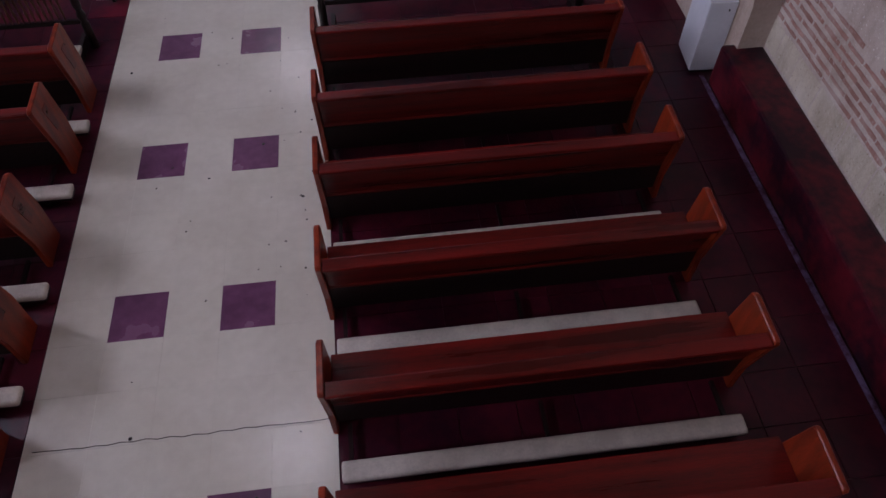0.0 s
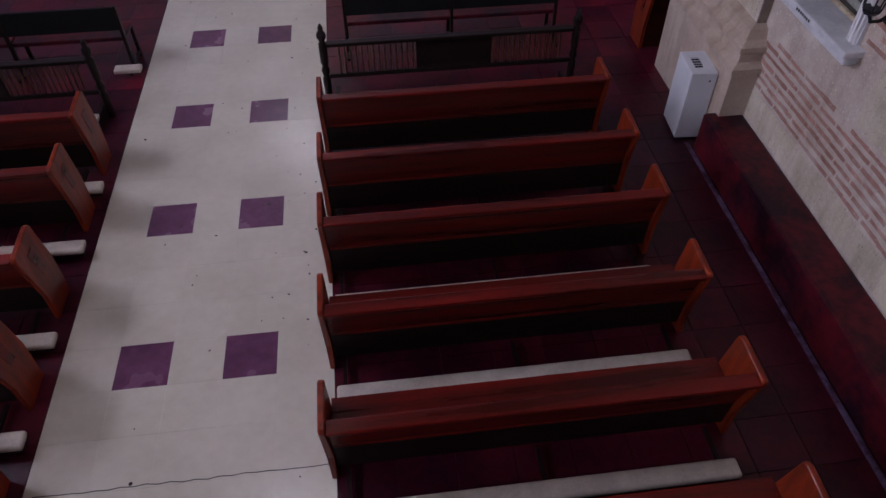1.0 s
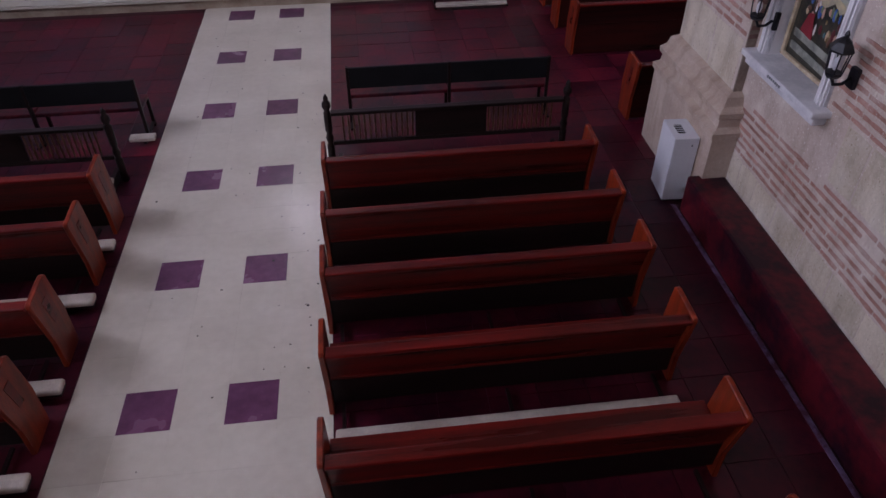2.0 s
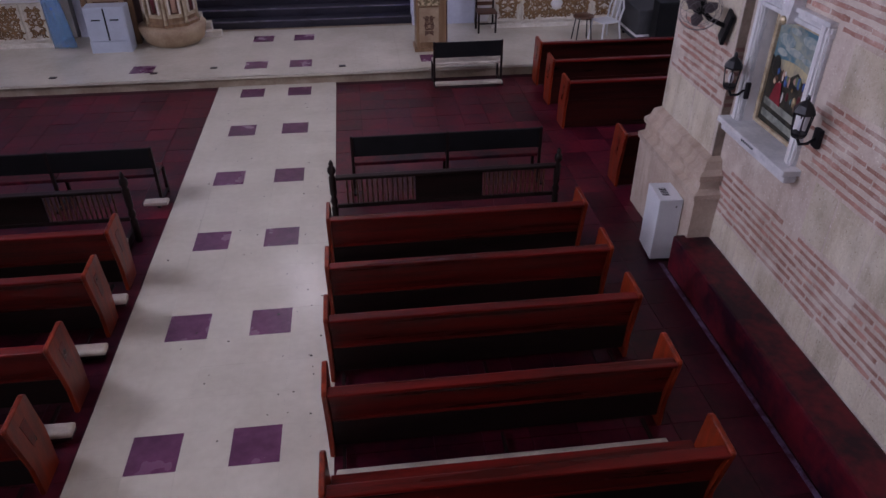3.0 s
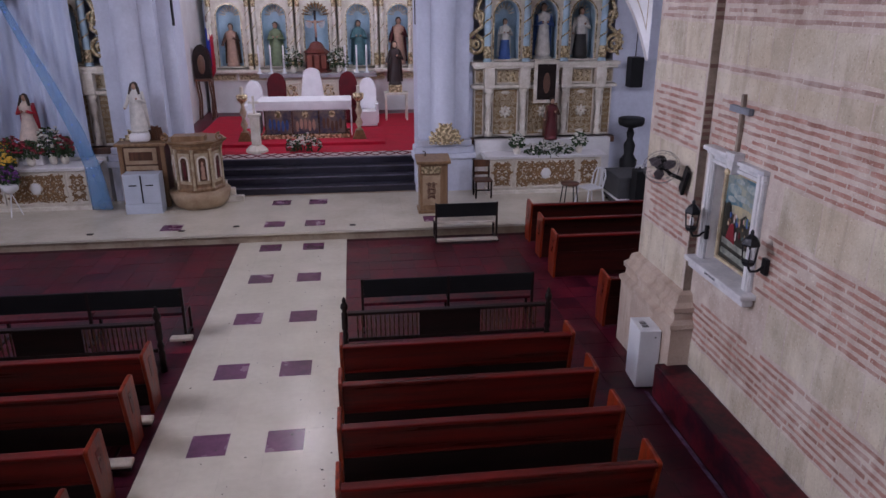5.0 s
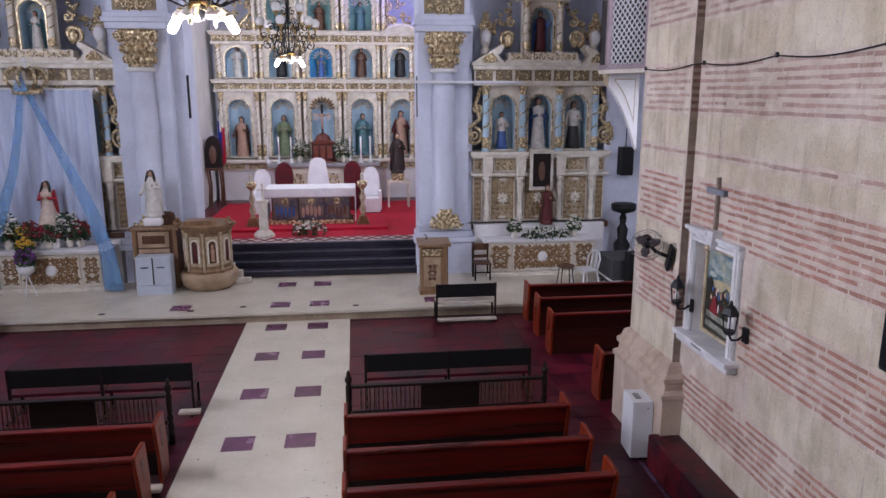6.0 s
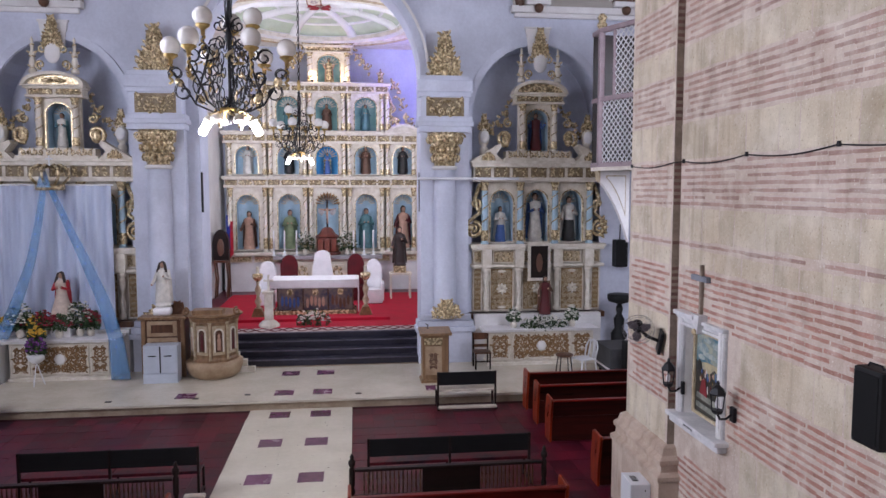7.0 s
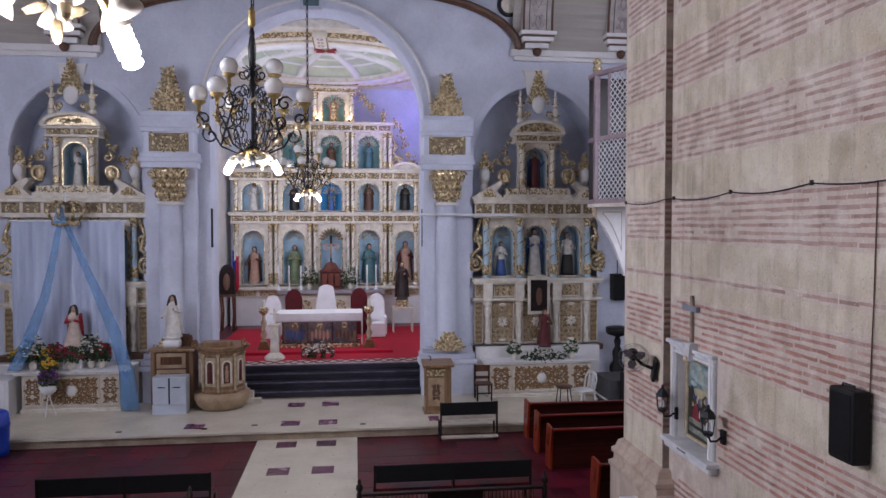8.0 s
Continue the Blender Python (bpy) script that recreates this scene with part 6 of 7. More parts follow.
cu = thing("curtain", "pale blue and white pleated curtain behind the altar", "curtain")
part("drape", pleated(-9.25, -6.5, 1.3, 4.95, 15.5, 0.05, 11), CURTAIN, cu, "", True)
part("rail", tube(B(), [(-9.3, 15.5, 4.96), (-6.45, 15.5, 4.96)], 0.025, 8), METAL_WHITE, cu)
cr = thing("crown_ornament", "large gilt crown with blue bow", "crown", "", Matrix.Translation((0.2, 0, 0)))
part("band", lathe(B(), [(0.3, 4.83), (0.33, 4.86), (0.33, 4.95), (0.3, 4.98)], -8.05, 15.3, 20), GOLD, cr, "gilt band", True)
for k in range(8):
    a = 2 * math.pi * k / 8
    bm = B()
    tube(bm, [(-8.05 + r_ * math.cos(a), 15.3 + r_ * math.sin(a), z) for r_, z in ((0.31, 4.98), (0.46, 5.15), (0.44, 5.34), (0.26, 5.45), (0.04, 5.4))], 0.035, 6)
    part("arch", bm, GOLD, cr, "gilt crown arch", True)
part("cross", tube(B(), [(-8.05, 15.3, 5.4), (-8.05, 15.3, 5.68)], 0.02, 5), METAL_WHITE, cr)
part("cross_arm", tube(B(), [(-8.13, 15.3, 5.6), (-7.97, 15.3, 5.6)], 0.02, 5), METAL_WHITE, cr)
bm = prism(B(), [(-8.2, 4.9), (-7.9, 4.9), (-8.0, 5.3), (-8.1, 5.3)], "y", 14.9, 14.96)
part("bow", bm, TULLE, cr, "blue tulle bow")


def swag(line, y0, y1):
    """A sheer gathered band that falls from the crown; line holds (x, z, width) from above."""
    t = thing("blue_ribbon", "long sheer sky blue tulle swag hung from the crown", "ribbon", "blue swags")
    bm, rows, mid = B(), [], []
    n = 24
    for i in range(n + 1):
        q = i / n * (len(line) - 1)
        k = min(int(q), len(line) - 2)
        f = q - k
        x, z, w = (line[k][c] + (line[k + 1][c] - line[k][c]) * f for c in range(3))
        yy = y0 + (y1 - y0) * i / n
        mid.append((x, yy - 0.06, z))
        rows.append([bm.verts.new((x + w * (j / 10 - 0.5), yy + 0.035 * math.sin(j * 2.2 + 0.25 * i), z)) for j in range(11)])
    for a, b in zip(rows, rows[1:]):
        for j in range(10):
            bm.faces.new((a[j], a[j + 1], b[j + 1], b[j]))
    d = part("drape", bm, TULLE, t, "", True)
    d.modifiers.new("thickness", "SOLIDIFY").thickness = 0.008
    for i in range(2, n - 3, 2):
        part("blue_flower", ball(B(), *mid[i], 0.022, u=6, v=4), ROBES["blue"], t, "dark blue dot")


swag([(-7.92, 4.92, 0.14), (-8.05, 4.0, 0.2), (-8.22, 3.1, 0.24), (-8.5, 2.3, 0.26), (-8.8, 1.5, 0.3), (-8.9, 1.26, 0.32)], 15.08, 14.72)
swag([(-7.78, 4.92, 0.14), (-7.4, 4.1, 0.2), (-6.95, 3.15, 0.27), (-6.5, 2.1, 0.3), (-6.22, 1.2, 0.32), (-6.1, 0.24, 0.46)], 15.08, 14.5)
tagged(part("altar_cloth", box(B(), -9.1, -6.2, 14.62, 15.38, 1.201, 1.225, 0.008), CLOTH), "white satin cloth on the side altar", "cloth")
hang = part("cloth_end", prism(B(), [(-6.36, 1.22), (-6.16, 1.22), (-6.1, 0.86), (-6.2, 0.92), (-6.26, 1.0)], "y", 14.64, 14.68), CLOTH)
tagged(hang, "hanging corner of the white altar cloth", "cloth")
bust = tagged(part("small_dais", box(B(), -7.85, -7.4, 14.92, 15.3, 1.225, 1.72, 0.03), CLOTH), "low white covered stand on the side altar", "stand")
statue("pale", "scarlet", (-7.62, 15.1, 1.72), 1.12, "saint with long dark hair, pale gown and red cape", 1, long_hair=True, flare=1.6)
for i, (x, z, w, h, c, lab) in enumerate(((-8.55, 1.23, 0.62, 0.75, WHITE_PETAL, "white"), (-7.2, 1.23, 0.62, 0.75, WHITE_PETAL, "white"), (-8.95, 1.23, 0.5, 0.34, YELLOW_PETAL, "orange and yellow"), (-8.02, 1.23, 0.5, 0.5, RED_PETAL, "dark red"), (-6.95, 1.23, 0.5, 0.5, RED_PETAL, "dark red"), (-8.6, 1.23, 0.4, 0.3, RED_PETAL, "dark red"), (-8.2, 1.23, 0.36, 0.36, YELLOW_PETAL, "yellow"))):
    flowers(x, 14.95 + 0.1 * (i % 3), z, w, h, c, lab + " flowers in a pot on the side altar", 20 + i)
vs = thing("flower_stand", "white wire stand with violet and yellow flowers", "flower stand")
for k in range(3):
    a = 2.1 * k + 0.4
    part("leg", tube(B(), [(-7.98, 14.4, 0.75), (-7.98 + 0.16 * math.cos(a), 14.4 + 0.16 * math.sin(a), 0.19)], 0.014, 6), PLASTIC, vs)
part("bowl", lathe(B(), [(0.06, 0.72), (0.17, 0.8), (0.2, 0.92), (0.17, 0.94)], -7.98, 14.4, 14), PLASTIC, vs, "", True)
flowers(-7.62, 14.86, 1.23, 0.62, 0.4, RED_PETAL, "dark red flowers before the white stand", 33)
flowers(-7.98, 14.4, 0.93, 0.42, 0.5, VIOLET_PETAL, "violet flowers in the white stand", 31, False, 0.3)
flowers(-7.98, 14.45, 1.32, 0.4, 0.28, YELLOW_PETAL, "yellow flowers above the white stand", 32, False, 0.3)
wbx = thing("white_cabinet", "white box cabinet beside the side altar", "cabinet")
part("body", box(B(), -9.6, -8.87, 14.35, 15.2, 0.19, 1.1, 0.01), METAL_WHITE, wbx)
part("door", box(B(), -9.5, -8.95, 14.335, 14.35, 0.25, 1.05, 0.006), METAL_WHITE, wbx)
bb = thing("blue_bin", "bright blue plastic drum near the platform", "drum")
part("drum", lathe(B(), [(0.26, 0), (0.28, 0.1), (0.3, 0.15), (0.28, 0.2), (0.29, 0.6), (0.31, 0.65), (0.29, 0.7), (0.27, 0.9), (0.2, 0.95)], -8.1, 12.0, 18), material("blue_plastic", (0.01, 0.05, 0.45), 0.4), bb, "", True)

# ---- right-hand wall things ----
# weathered browns; on the pier's return they also carry its shade
DULL_BROWN = material("weathered_dull_brown", (0.3, 0.24, 0.19), 0.85, (0.19, 0.145, 0.115), 5, 30, 0.3)
SHADED_BRICK = material("shaded_stained_brick", (0.2, 0.11, 0.09), 0.9, (0.13, 0.07, 0.06), 6, 40, 0.4)
st = thing("station_niche", "white stone framed picture niche with a sill", "niche")
MARBLE_W = material("white_grey_marble", (0.68, 0.67, 0.68), 0.4, (0.5, 0.5, 0.52), 4, 25, 0.1)
part("sill", box(B(), 3.665, 3.995, 4.18, 5.52, 1.87, 1.93, 0.015), MARBLE_W, st, "white marble sill")
part("sill_lower", box(B(), 3.71, 3.838, 4.21, 5.49, 1.79, 1.87, 0.02), MARBLE_W, st)
sl = part("inscription_plate", box(B(), 3.66, 3.665, 4.72, 4.98, 1.88, 1.92), MARBLE_W, st)
for k in range(7):
    part("letter_bar", box(B(), 3.657, 3.66, 4.73 + 0.035 * k, 4.75 + 0.035 * k, 1.888, 1.912), IRON, sl)
for k, (y0, y1) in enumerate(((4.27, 4.41), (5.33, 5.45))):
    part("jamb", box(B(), 3.8, 3.84, y0, y1, 1.93, 3.2, 0.008), MARBLE_W, st)
    for o in (0.012, 0.055, 0.095):
        part("jamb_bead", box(B(), 3.775 + 0.15 * abs(o - 0.055), 3.801, y0 + o, y0 + o + 0.026, 1.93, 3.19, 0.008), WHITE, st)
for z0, z1, x0 in ((3.1, 3.14, 3.785), (3.14, 3.19, 3.8), (3.19, 3.235, 3.765)):
    part("head", box(B(), x0, 3.841, 4.26, 5.46, z0, z1, 0.01), MARBLE_W, st)
part("head_block", box(B(), 3.7, 3.842, 4.9, 5.44, 3.235, 3.29, 0.015), MARBLE_W, st, "white block on the head")
part("keystone", prism(B(), [(4.76, 3.31), (4.95, 3.31), (4.91, 3.08), (4.8, 3.08)], "x", 3.72, 3.838), MARBLE_W, st)
part("gilt_boss", ball(B(), 3.715, 4.855, 3.1, 0.03, 0.05, 0.04, 10, 7), GOLD, st, "small gilt boss")
part("gilt_edge", box(B(), 3.8, 3.838, 5.455, 5.49, 1.93, 3.15, 0.006), OLD_GOLD, st, "worn gilt edge strip")
for y0, y1, z0, z1 in ((4.402, 4.412, 1.93, 3.1), (5.328, 5.338, 1.93, 3.1), (4.412, 5.328, 3.09, 3.1)):
    part("reveal", box(B(), 3.841, 3.985, y0, y1, z0, z1), WHITE, st, "white plastered reveal")
fr = thing("relief_picture", "gilt framed painted landscape with a cloudy sky", "picture", "", None)
PY0, PY1, PZ0, PZ1 = 4.46, 5.3, 1.96, 3.07
for a, b, c, d in ((PY0, PY0 + 0.05, PZ0, PZ1), (PY1 - 0.05, PY1, PZ0, PZ1), (PY0 + 0.05, PY1 - 0.05, PZ0, PZ0 + 0.04), (PY0 + 0.05, PY1 - 0.05, PZ1 - 0.05, PZ1)):
    part("frame_bar", box(B(), 3.925, 3.99, a, b, c, d, 0.012), OLD_GOLD, fr, "dull gilt frame bar")
SKYP = material("painted_sky", (0.07, 0.17, 0.22), 0.4, (0.36, 0.36, 0.27), 2.6, 12, 0.05, amount=0.35)
CLOUDP = material("painted_cloud_white", (0.42, 0.44, 0.4), 0.4, (0.15, 0.24, 0.27), 9, 30, 0.05)
SLABP = material("painted_slab_grey", (0.3, 0.31, 0.26), 0.5, (0.12, 0.13, 0.11), 8, 30, 0.05)
HILLP = material("painted_dark_hills", (0.045, 0.04, 0.025), 0.5, (0.012, 0.012, 0.01), 12, 40, 0.1)
GLOWP = material("painted_sunset", (0.5, 0.42, 0.24), 0.5, (0.3, 0.27, 0.2), 5, 30, 0.05)
part("picture", box(B(), 3.96, 3.985, PY0 + 0.05, PY1 - 0.05, PZ0 + 0.04, PZ1 - 0.05), SKYP, fr, "painted cloudy sky")
for y, z, ry, rz in ((4.72, 2.92, 0.13, 0.05), (5.08, 2.84, 0.14, 0.06), (4.92, 2.77, 0.17, 0.035), (4.68, 2.75, 0.11, 0.03), (5.12, 2.72, 0.09, 0.035), (4.98, 2.95, 0.09, 0.03)):
    part("painted_cloud", ball(B(), 3.96, y, z, 0.003, ry, rz, 14, 8), CLOUDP, fr, "pale painted cloud", True)
part("painted_sunset", ball(B(), 3.96, 4.88, 2.6, 0.003, 0.3, 0.08, 16, 8), GLOWP, fr, "warm painted horizon", True)
bm = prism(B(), [(4.51, 2.0), (5.25, 2.0), (5.25, 2.66), (5.16, 2.62), (5.06, 2.56), (4.98, 2.52), (4.88, 2.55), (4.78, 2.62), (4.68, 2.56), (4.58, 2.62), (4.51, 2.58)], "x", 3.952, 3.957)
part("painted_ground", bm, HILLP, fr, "dark painted hills")
part("painted_tree", ball(B(), 3.951, 5.15, 2.58, 0.003, 0.07, 0.1, 12, 8), HILLP, fr, "dark painted tree", True)
pr_ = random.Random(5)
for k in range(30):
    y, z = 4.62 + 0.5 * pr_.random(), 2.3 + 0.26 * pr_.random()
    part("painted_shape", ball(B(), 3.95, y, z, 0.004, pr_.uniform(0.015, 0.035), pr_.uniform(0.02, 0.06), 8, 6), ROBES[("blue", "pink", "brown", "red", "pink", "teal", "white", "gold", "green")[k % 9]], fr, "muted painted shape", True)
part("painted_drapery", prism(B(), [(4.92, 2.24), (5.12, 2.26), (5.06, 2.44), (4.98, 2.46)], "x", 3.94, 3.945), material("painted_crimson", (0.25, 0.02, 0.03), 0.5), fr, "crimson painted cloth")
for z in (2.09, 2.21):
    bm = prism(B(), [(4.56, z - 0.05), (5.2, z - 0.025), (5.2, z + 0.045), (4.58, z + 0.02)], "x", 3.944, 3.949)
    part("painted_slab", bm, SLABP, fr, "pale painted slab")
cx = thing("wall_cross", "grey wooden cross above the niche", "cross")
part("upright", box(B(), 3.79, 3.833, 4.87, 4.915, 3.3, 3.92, 0.008), DULL_BROWN, cx)
part("arm", box(B(), 3.772, 3.831, 4.7, 5.1, 3.72, 3.79, 0.008), material("blue_grey_wood", (0.2, 0.22, 0.26), 0.6), cx, "blue-grey cross arm")


def wall_lantern(y, z):
    t = thing("wall_lantern", "black wall lantern with clear panes and white bulb", "wall lamp", "wall lanterns", pose(3.625, y, z) @ Matrix.Diagonal((0.9, 0.95, 0.95, 1)))
    part("roof", lathe(B(), [(0.1, 0.2), (0.11, 0.22), (0.07, 0.28), (0.02, 0.32), (0.025, 0.34), (0.01, 0.37)], 0, 0, 6), IRON, t)
    part("floor_plate", lathe(B(), [(0.05, -0.03), (0.075, 0.0), (0.075, 0.02)], 0, 0, 6), IRON, t)
    for k in range(6):
        a = math.pi * k / 3
        part("bar", tube(B(), [(0.072 * math.cos(a), 0.072 * math.sin(a), 0.01), (0.095 * math.cos(a), 0.095 * math.sin(a), 0.21)], 0.007, 5), IRON, t)
    part("bulb", ball(B(), 0, 0, 0.09, 0.03, 0.03, 0.06), PLASTIC, t, "white bulb", True)
    part("arm", tube(B(), [(0, 0, -0.03), (0.04, 0, -0.1), (0.12, 0, -0.1), (0.19, 0, -0.05)], 0.015, 6), IRON, t)
    part("wall_plate", box(B(), 0.19, 0.236, -0.05, 0.05, -0.14, 0.04, 0.01), IRON, t)
    return t


wall_lantern(4.07, 2.35)
wall_lantern(5.35, 2.31)


WIRE = material("grey_wire", (0.25, 0.24, 0.25), 0.4, metal=0.6)


def wall_fan():
    t = thing("wall_fan", "grey wall fan with wire guard at rest", "fan", "", pose(3.392, 5.81, 2.95, 14, 8, -14))
    for k in range(3):
        bm = B()
        leaf(bm, 0, 0, 0, 0.19, 0.13, 2.1 * k + 0.5, 0.012)
        part("blade", bm, material("smoky_plastic", (0.12, 0.1, 0.11), 0.4) if k == 0 else bpy.data.materials["smoky_plastic"], t)
    part("hub", ball(B(), 0, 0, 0, 0.045), BLACK, t, "", True)
    for y, r in ((-0.07, 0.14), (-0.04, 0.2), (0.0, 0.215), (0.05, 0.19)):
        part("guard_ring", tube(B(), [(r * math.cos(a), y, r * math.sin(a)) for a in [2 * math.pi * i / 28 for i in range(29)]], 0.003, 4), WIRE, t)
    for k in range(16):
        a = 2 * math.pi * k / 16
        part("guard_wire", tube(B(), [(0.03 * math.cos(a), -0.08, 0.03 * math.sin(a)), (0.16 * math.cos(a), -0.06, 0.16 * math.sin(a)), (0.215 * math.cos(a), 0.0, 0.215 * math.sin(a)), (0.1 * math.cos(a), 0.07, 0.1 * math.sin(a))], 0.0018, 4), WIRE, t)
    part("motor", lathe(B(), [(0.04, 0.0), (0.075, 0.03), (0.08, 0.12), (0.04, 0.17)], 0, 0, 14), BLACK, t, "", True).matrix_basis = pose(0, 0.04, 0, -90, 0, 0)
    part("arm", tube(B(), [(0, 0.14, -0.02), (0.15, 0.1, -0.12), (0.31, 0.04, -0.14)], 0.025, 7), BLACK, t)
    part("wall_plate", box(B(), 0.3, 0.345, -0.07, 0.12, -0.3, 0.02, 0.015), BLACK, t, "black mounting plate")
    return t


wall_fan()
ls = thing("wall_loudspeaker", "black loudspeaker hung on the wall", "loudspeaker")
part("case", box(B(), 3.64, 3.81, 1.6, 1.93, 2.78, 3.42, 0.03), BLACK, ls)
part("grille", box(B(), 3.633, 3.64, 1.63, 1.9, 2.82, 3.38, 0.006), material("black_mesh", (0.012, 0.012, 0.013), 0.8, fine=300, bump=0.6, spec=0.15), ls, "black mesh grille")
part("bracket", box(B(), 3.81, 3.834, 1.7, 1.83, 2.95, 3.2), IRON, ls)
part("handle", tube(B(), [(3.72, 1.68, 3.41), (3.72, 1.7, 3.45), (3.72, 1.84, 3.45), (3.72, 1.86, 3.41)], 0.01, 5), IRON, ls)
part("cable", tube(B(), [(3.82, 1.64, 3.4), (3.825, 1.62, 4.2), (3.825, 1.6, 5.22)], 0.006, 5), BROWN_WOOD, ls, "thin brown cable")
wc = thing("wall_cable", "black cable sagging along the wall", "cable")
pts = []
for i in range(60):
    y = 7.0 - 7.4 * i / 59
    ph = (i % 12) / 12
    pts.append((3.822 if y < 5.58 else 3.722, y, 5.19 + 0.012 * (7 - y) - 0.05 * math.sin(math.pi * ph)))
part("cable", tube(B(), pts, 0.008, 5), BLACK, wc)
for i in range(0, 60, 12):
    part("clip", box(B(), pts[i][0] - 0.01, pts[i][0] + 0.016, pts[i][1] - 0.015, pts[i][1] + 0.015, pts[i][2] - 0.02, pts[i][2] + 0.03), IRON, wc)
# return of the pier, with its courses; its browns hold stain and shade
ret = structure("pier_return", box(B(), 3.742, 3.838, 5.586, 5.6, 1.4, 12.9), DULL_BROWN, "narrow return of the pier, stain and shade in its colour")
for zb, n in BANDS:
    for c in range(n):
        o = part("brick", box(B(), 3.744, 3.836, 5.58, 5.59, zb + 0.025 + c * PITCH, zb + 0.068 + c * PITCH, 0.003), SHADED_BRICK, ret)
# white upright unit beside the pier
ht = thing("floor_unit", "white upright appliance with a dark vent on top", "appliance", "", pose(3.27, 5.66, 0, 0, 0, -4))
part("case", box(B(), 0, 0.28, 0, 0.44, 0.03, 0.84, 0.012), METAL_WHITE, ht)
part("vent", box(B(), 0.07, 0.15, 0.12, 0.3, 0.84, 0.846), BLACK, ht, "dark vent grille")
for k in range(4):
    part("vent_slat", box(B(), 0.065, 0.155, 0.14 + 0.045 * k, 0.15 + 0.045 * k, 0.846, 0.85), METAL_WHITE, ht)
part("foot", box(B(), 0.02, 0.22, 0.02, 0.36, 0.0, 0.03), BLACK, ht)
part("badge", box(B(), 0.2, 0.215, -0.004, 0.0, 0.74, 0.76), BLACK, ht)

# balcony with lattice
bal = thing("balcony", "mauve wooden balcony with white lattice panels", "balcony")
CANT0, CANT1 = (4.98, 12.03), (5.42, 11.05)
part("floor", prism(B(), [(4.93, 12.5), (4.93, 12.03), (5.38, 11.0), (8.19, 11.0), (8.19, 12.5)], "z", 5.26, 5.36), CREAM, bal)
for x, y in (CANT0, CANT1, (7.2, 11.05)):
    part("post", box(B(), x - 0.06, x + 0.06, y - 0.06, y + 0.06, 5.36, 8.3, 0.01), MAUVE, bal)
for z in (5.39, 6.82, 8.3):
    for (xa, ya), (xb, yb) in ((CANT0, CANT1), (CANT1, (8.19, 11.05)), ((4.98, 12.5), CANT0)):
        d = Vector((xb - xa, yb - ya, 0))
        o = part("rail", box(B(), 0, d.length, -0.06, 0.06, -0.05, 0.05, 0.01), MAUVE, bal)
        o.matrix_basis = Matrix.Translation((xa, ya, z)) @ Matrix.Rotation(math.atan2(d.y, d.x), 4, "Z")
part("finial", lathe(B(), [(0.08, 8.35), (0.12, 8.42), (0.07, 8.5), (0.11, 8.58), (0.05, 8.66)], 4.98, 12.03, 10), GOLD, bal, "gilt finial", True)


def lattice(p0, du, dv, nu, nv, name, parent):
    """Crossed laths in a panel spanned by du and dv."""
    bm = B()
    p0, du, dv = Vector(p0), Vector(du), Vector(dv)
    L = [dv.length / nv, du.length / nu]
    for s in (-1, 1):
        for i in range(-nv, nu + 1):
            pts = []
            for k in range(nv + 1):
                u = (i + k) if s > 0 else (nu - i - k)
                if 0 <= u <= nu:
                    pts.append(p0 + du * (u / nu) + dv * (k / nv))
            if len(pts) > 1:
                tube(bm, [pts[0], pts[-1]], 0.012, 4)
    return part(name, bm, PLASTIC, parent, "white crossed lattice")


CD = Vector((CANT1[0] - CANT0[0], CANT1[1] - CANT0[1], 0))
lattice((CANT0[0] + 0.06 * CD.x, CANT0[1] + 0.06 * CD.y, 5.42), CD * 0.88, (0, 0, 1.36), 7, 9, "lattice_panel", bal)
lattice((CANT0[0] + 0.4 * CD.x, CANT0[1] + 0.4 * CD.y, 6.86), CD * 0.54, (0, 0, 1.4), 4, 9, "lattice_panel", bal)
part("mid_post", box(B(), CANT0[0] + 0.37 * CD.x - 0.03, CANT0[0] + 0.37 * CD.x + 0.03, CANT0[1] + 0.37 * CD.y - 0.03, CANT0[1] + 0.37 * CD.y + 0.03, 6.86, 8.26, 0.006), MAUVE, bal)
lattice((5.5, 11.05, 5.42), (1.6, 0, 0), (0, 0, 1.36), 11, 9, "lattice_panel", bal)
# dark sheet added behind the lattice for the unlit interior
part("back_board", box(B(), 4.95, 8.19, 12.46, 12.5, 5.36, 8.3), DARK_WOOD, bal, "dark sheet for the shaded balcony interior")
def bracket_outline(x0, x1, z0, z1, z2, bow):
    """A console outline: level top, short upright nose, bowed slope down to the back edge."""
    side = [(x0 + (x1 - x0) * q - bow * math.sin(math.pi * q), z1 + (z2 - z1) * q ** 1.25) for q in [i / 12 for i in range(13)]]
    return [(x1, z0), (x0, z0)] + side


br = part("bracket", prism(B(), bracket_outline(4.96, 5.69, 5.26, 5.05, 3.66, -0.05), "y", 12.06, 12.2), WHITE, bal, "white curved bracket")
part("bracket_rim", prism(B(), bracket_outline(4.945, 5.0, 5.262, 5.06, 5.0, 0.0), "y", 12.03, 12.21), OLD_GOLD, br, "gilt nose strip")
part("bracket_panel", prism(B(), bracket_outline(5.14, 5.6, 5.16, 5.1, 4.25, -0.03), "y", 12.045, 12.062), OLD_GOLD, br, "gilt edged panel")
part("bracket_field", prism(B(), bracket_outline(5.17, 5.58, 5.135, 5.09, 4.32, -0.03), "y", 12.038, 12.046), WHITE, br, "white field")

# ceiling members over the side altar
PAINT_BEAM = material("painted_beam", (0.5, 0.46, 0.44), 0.6)
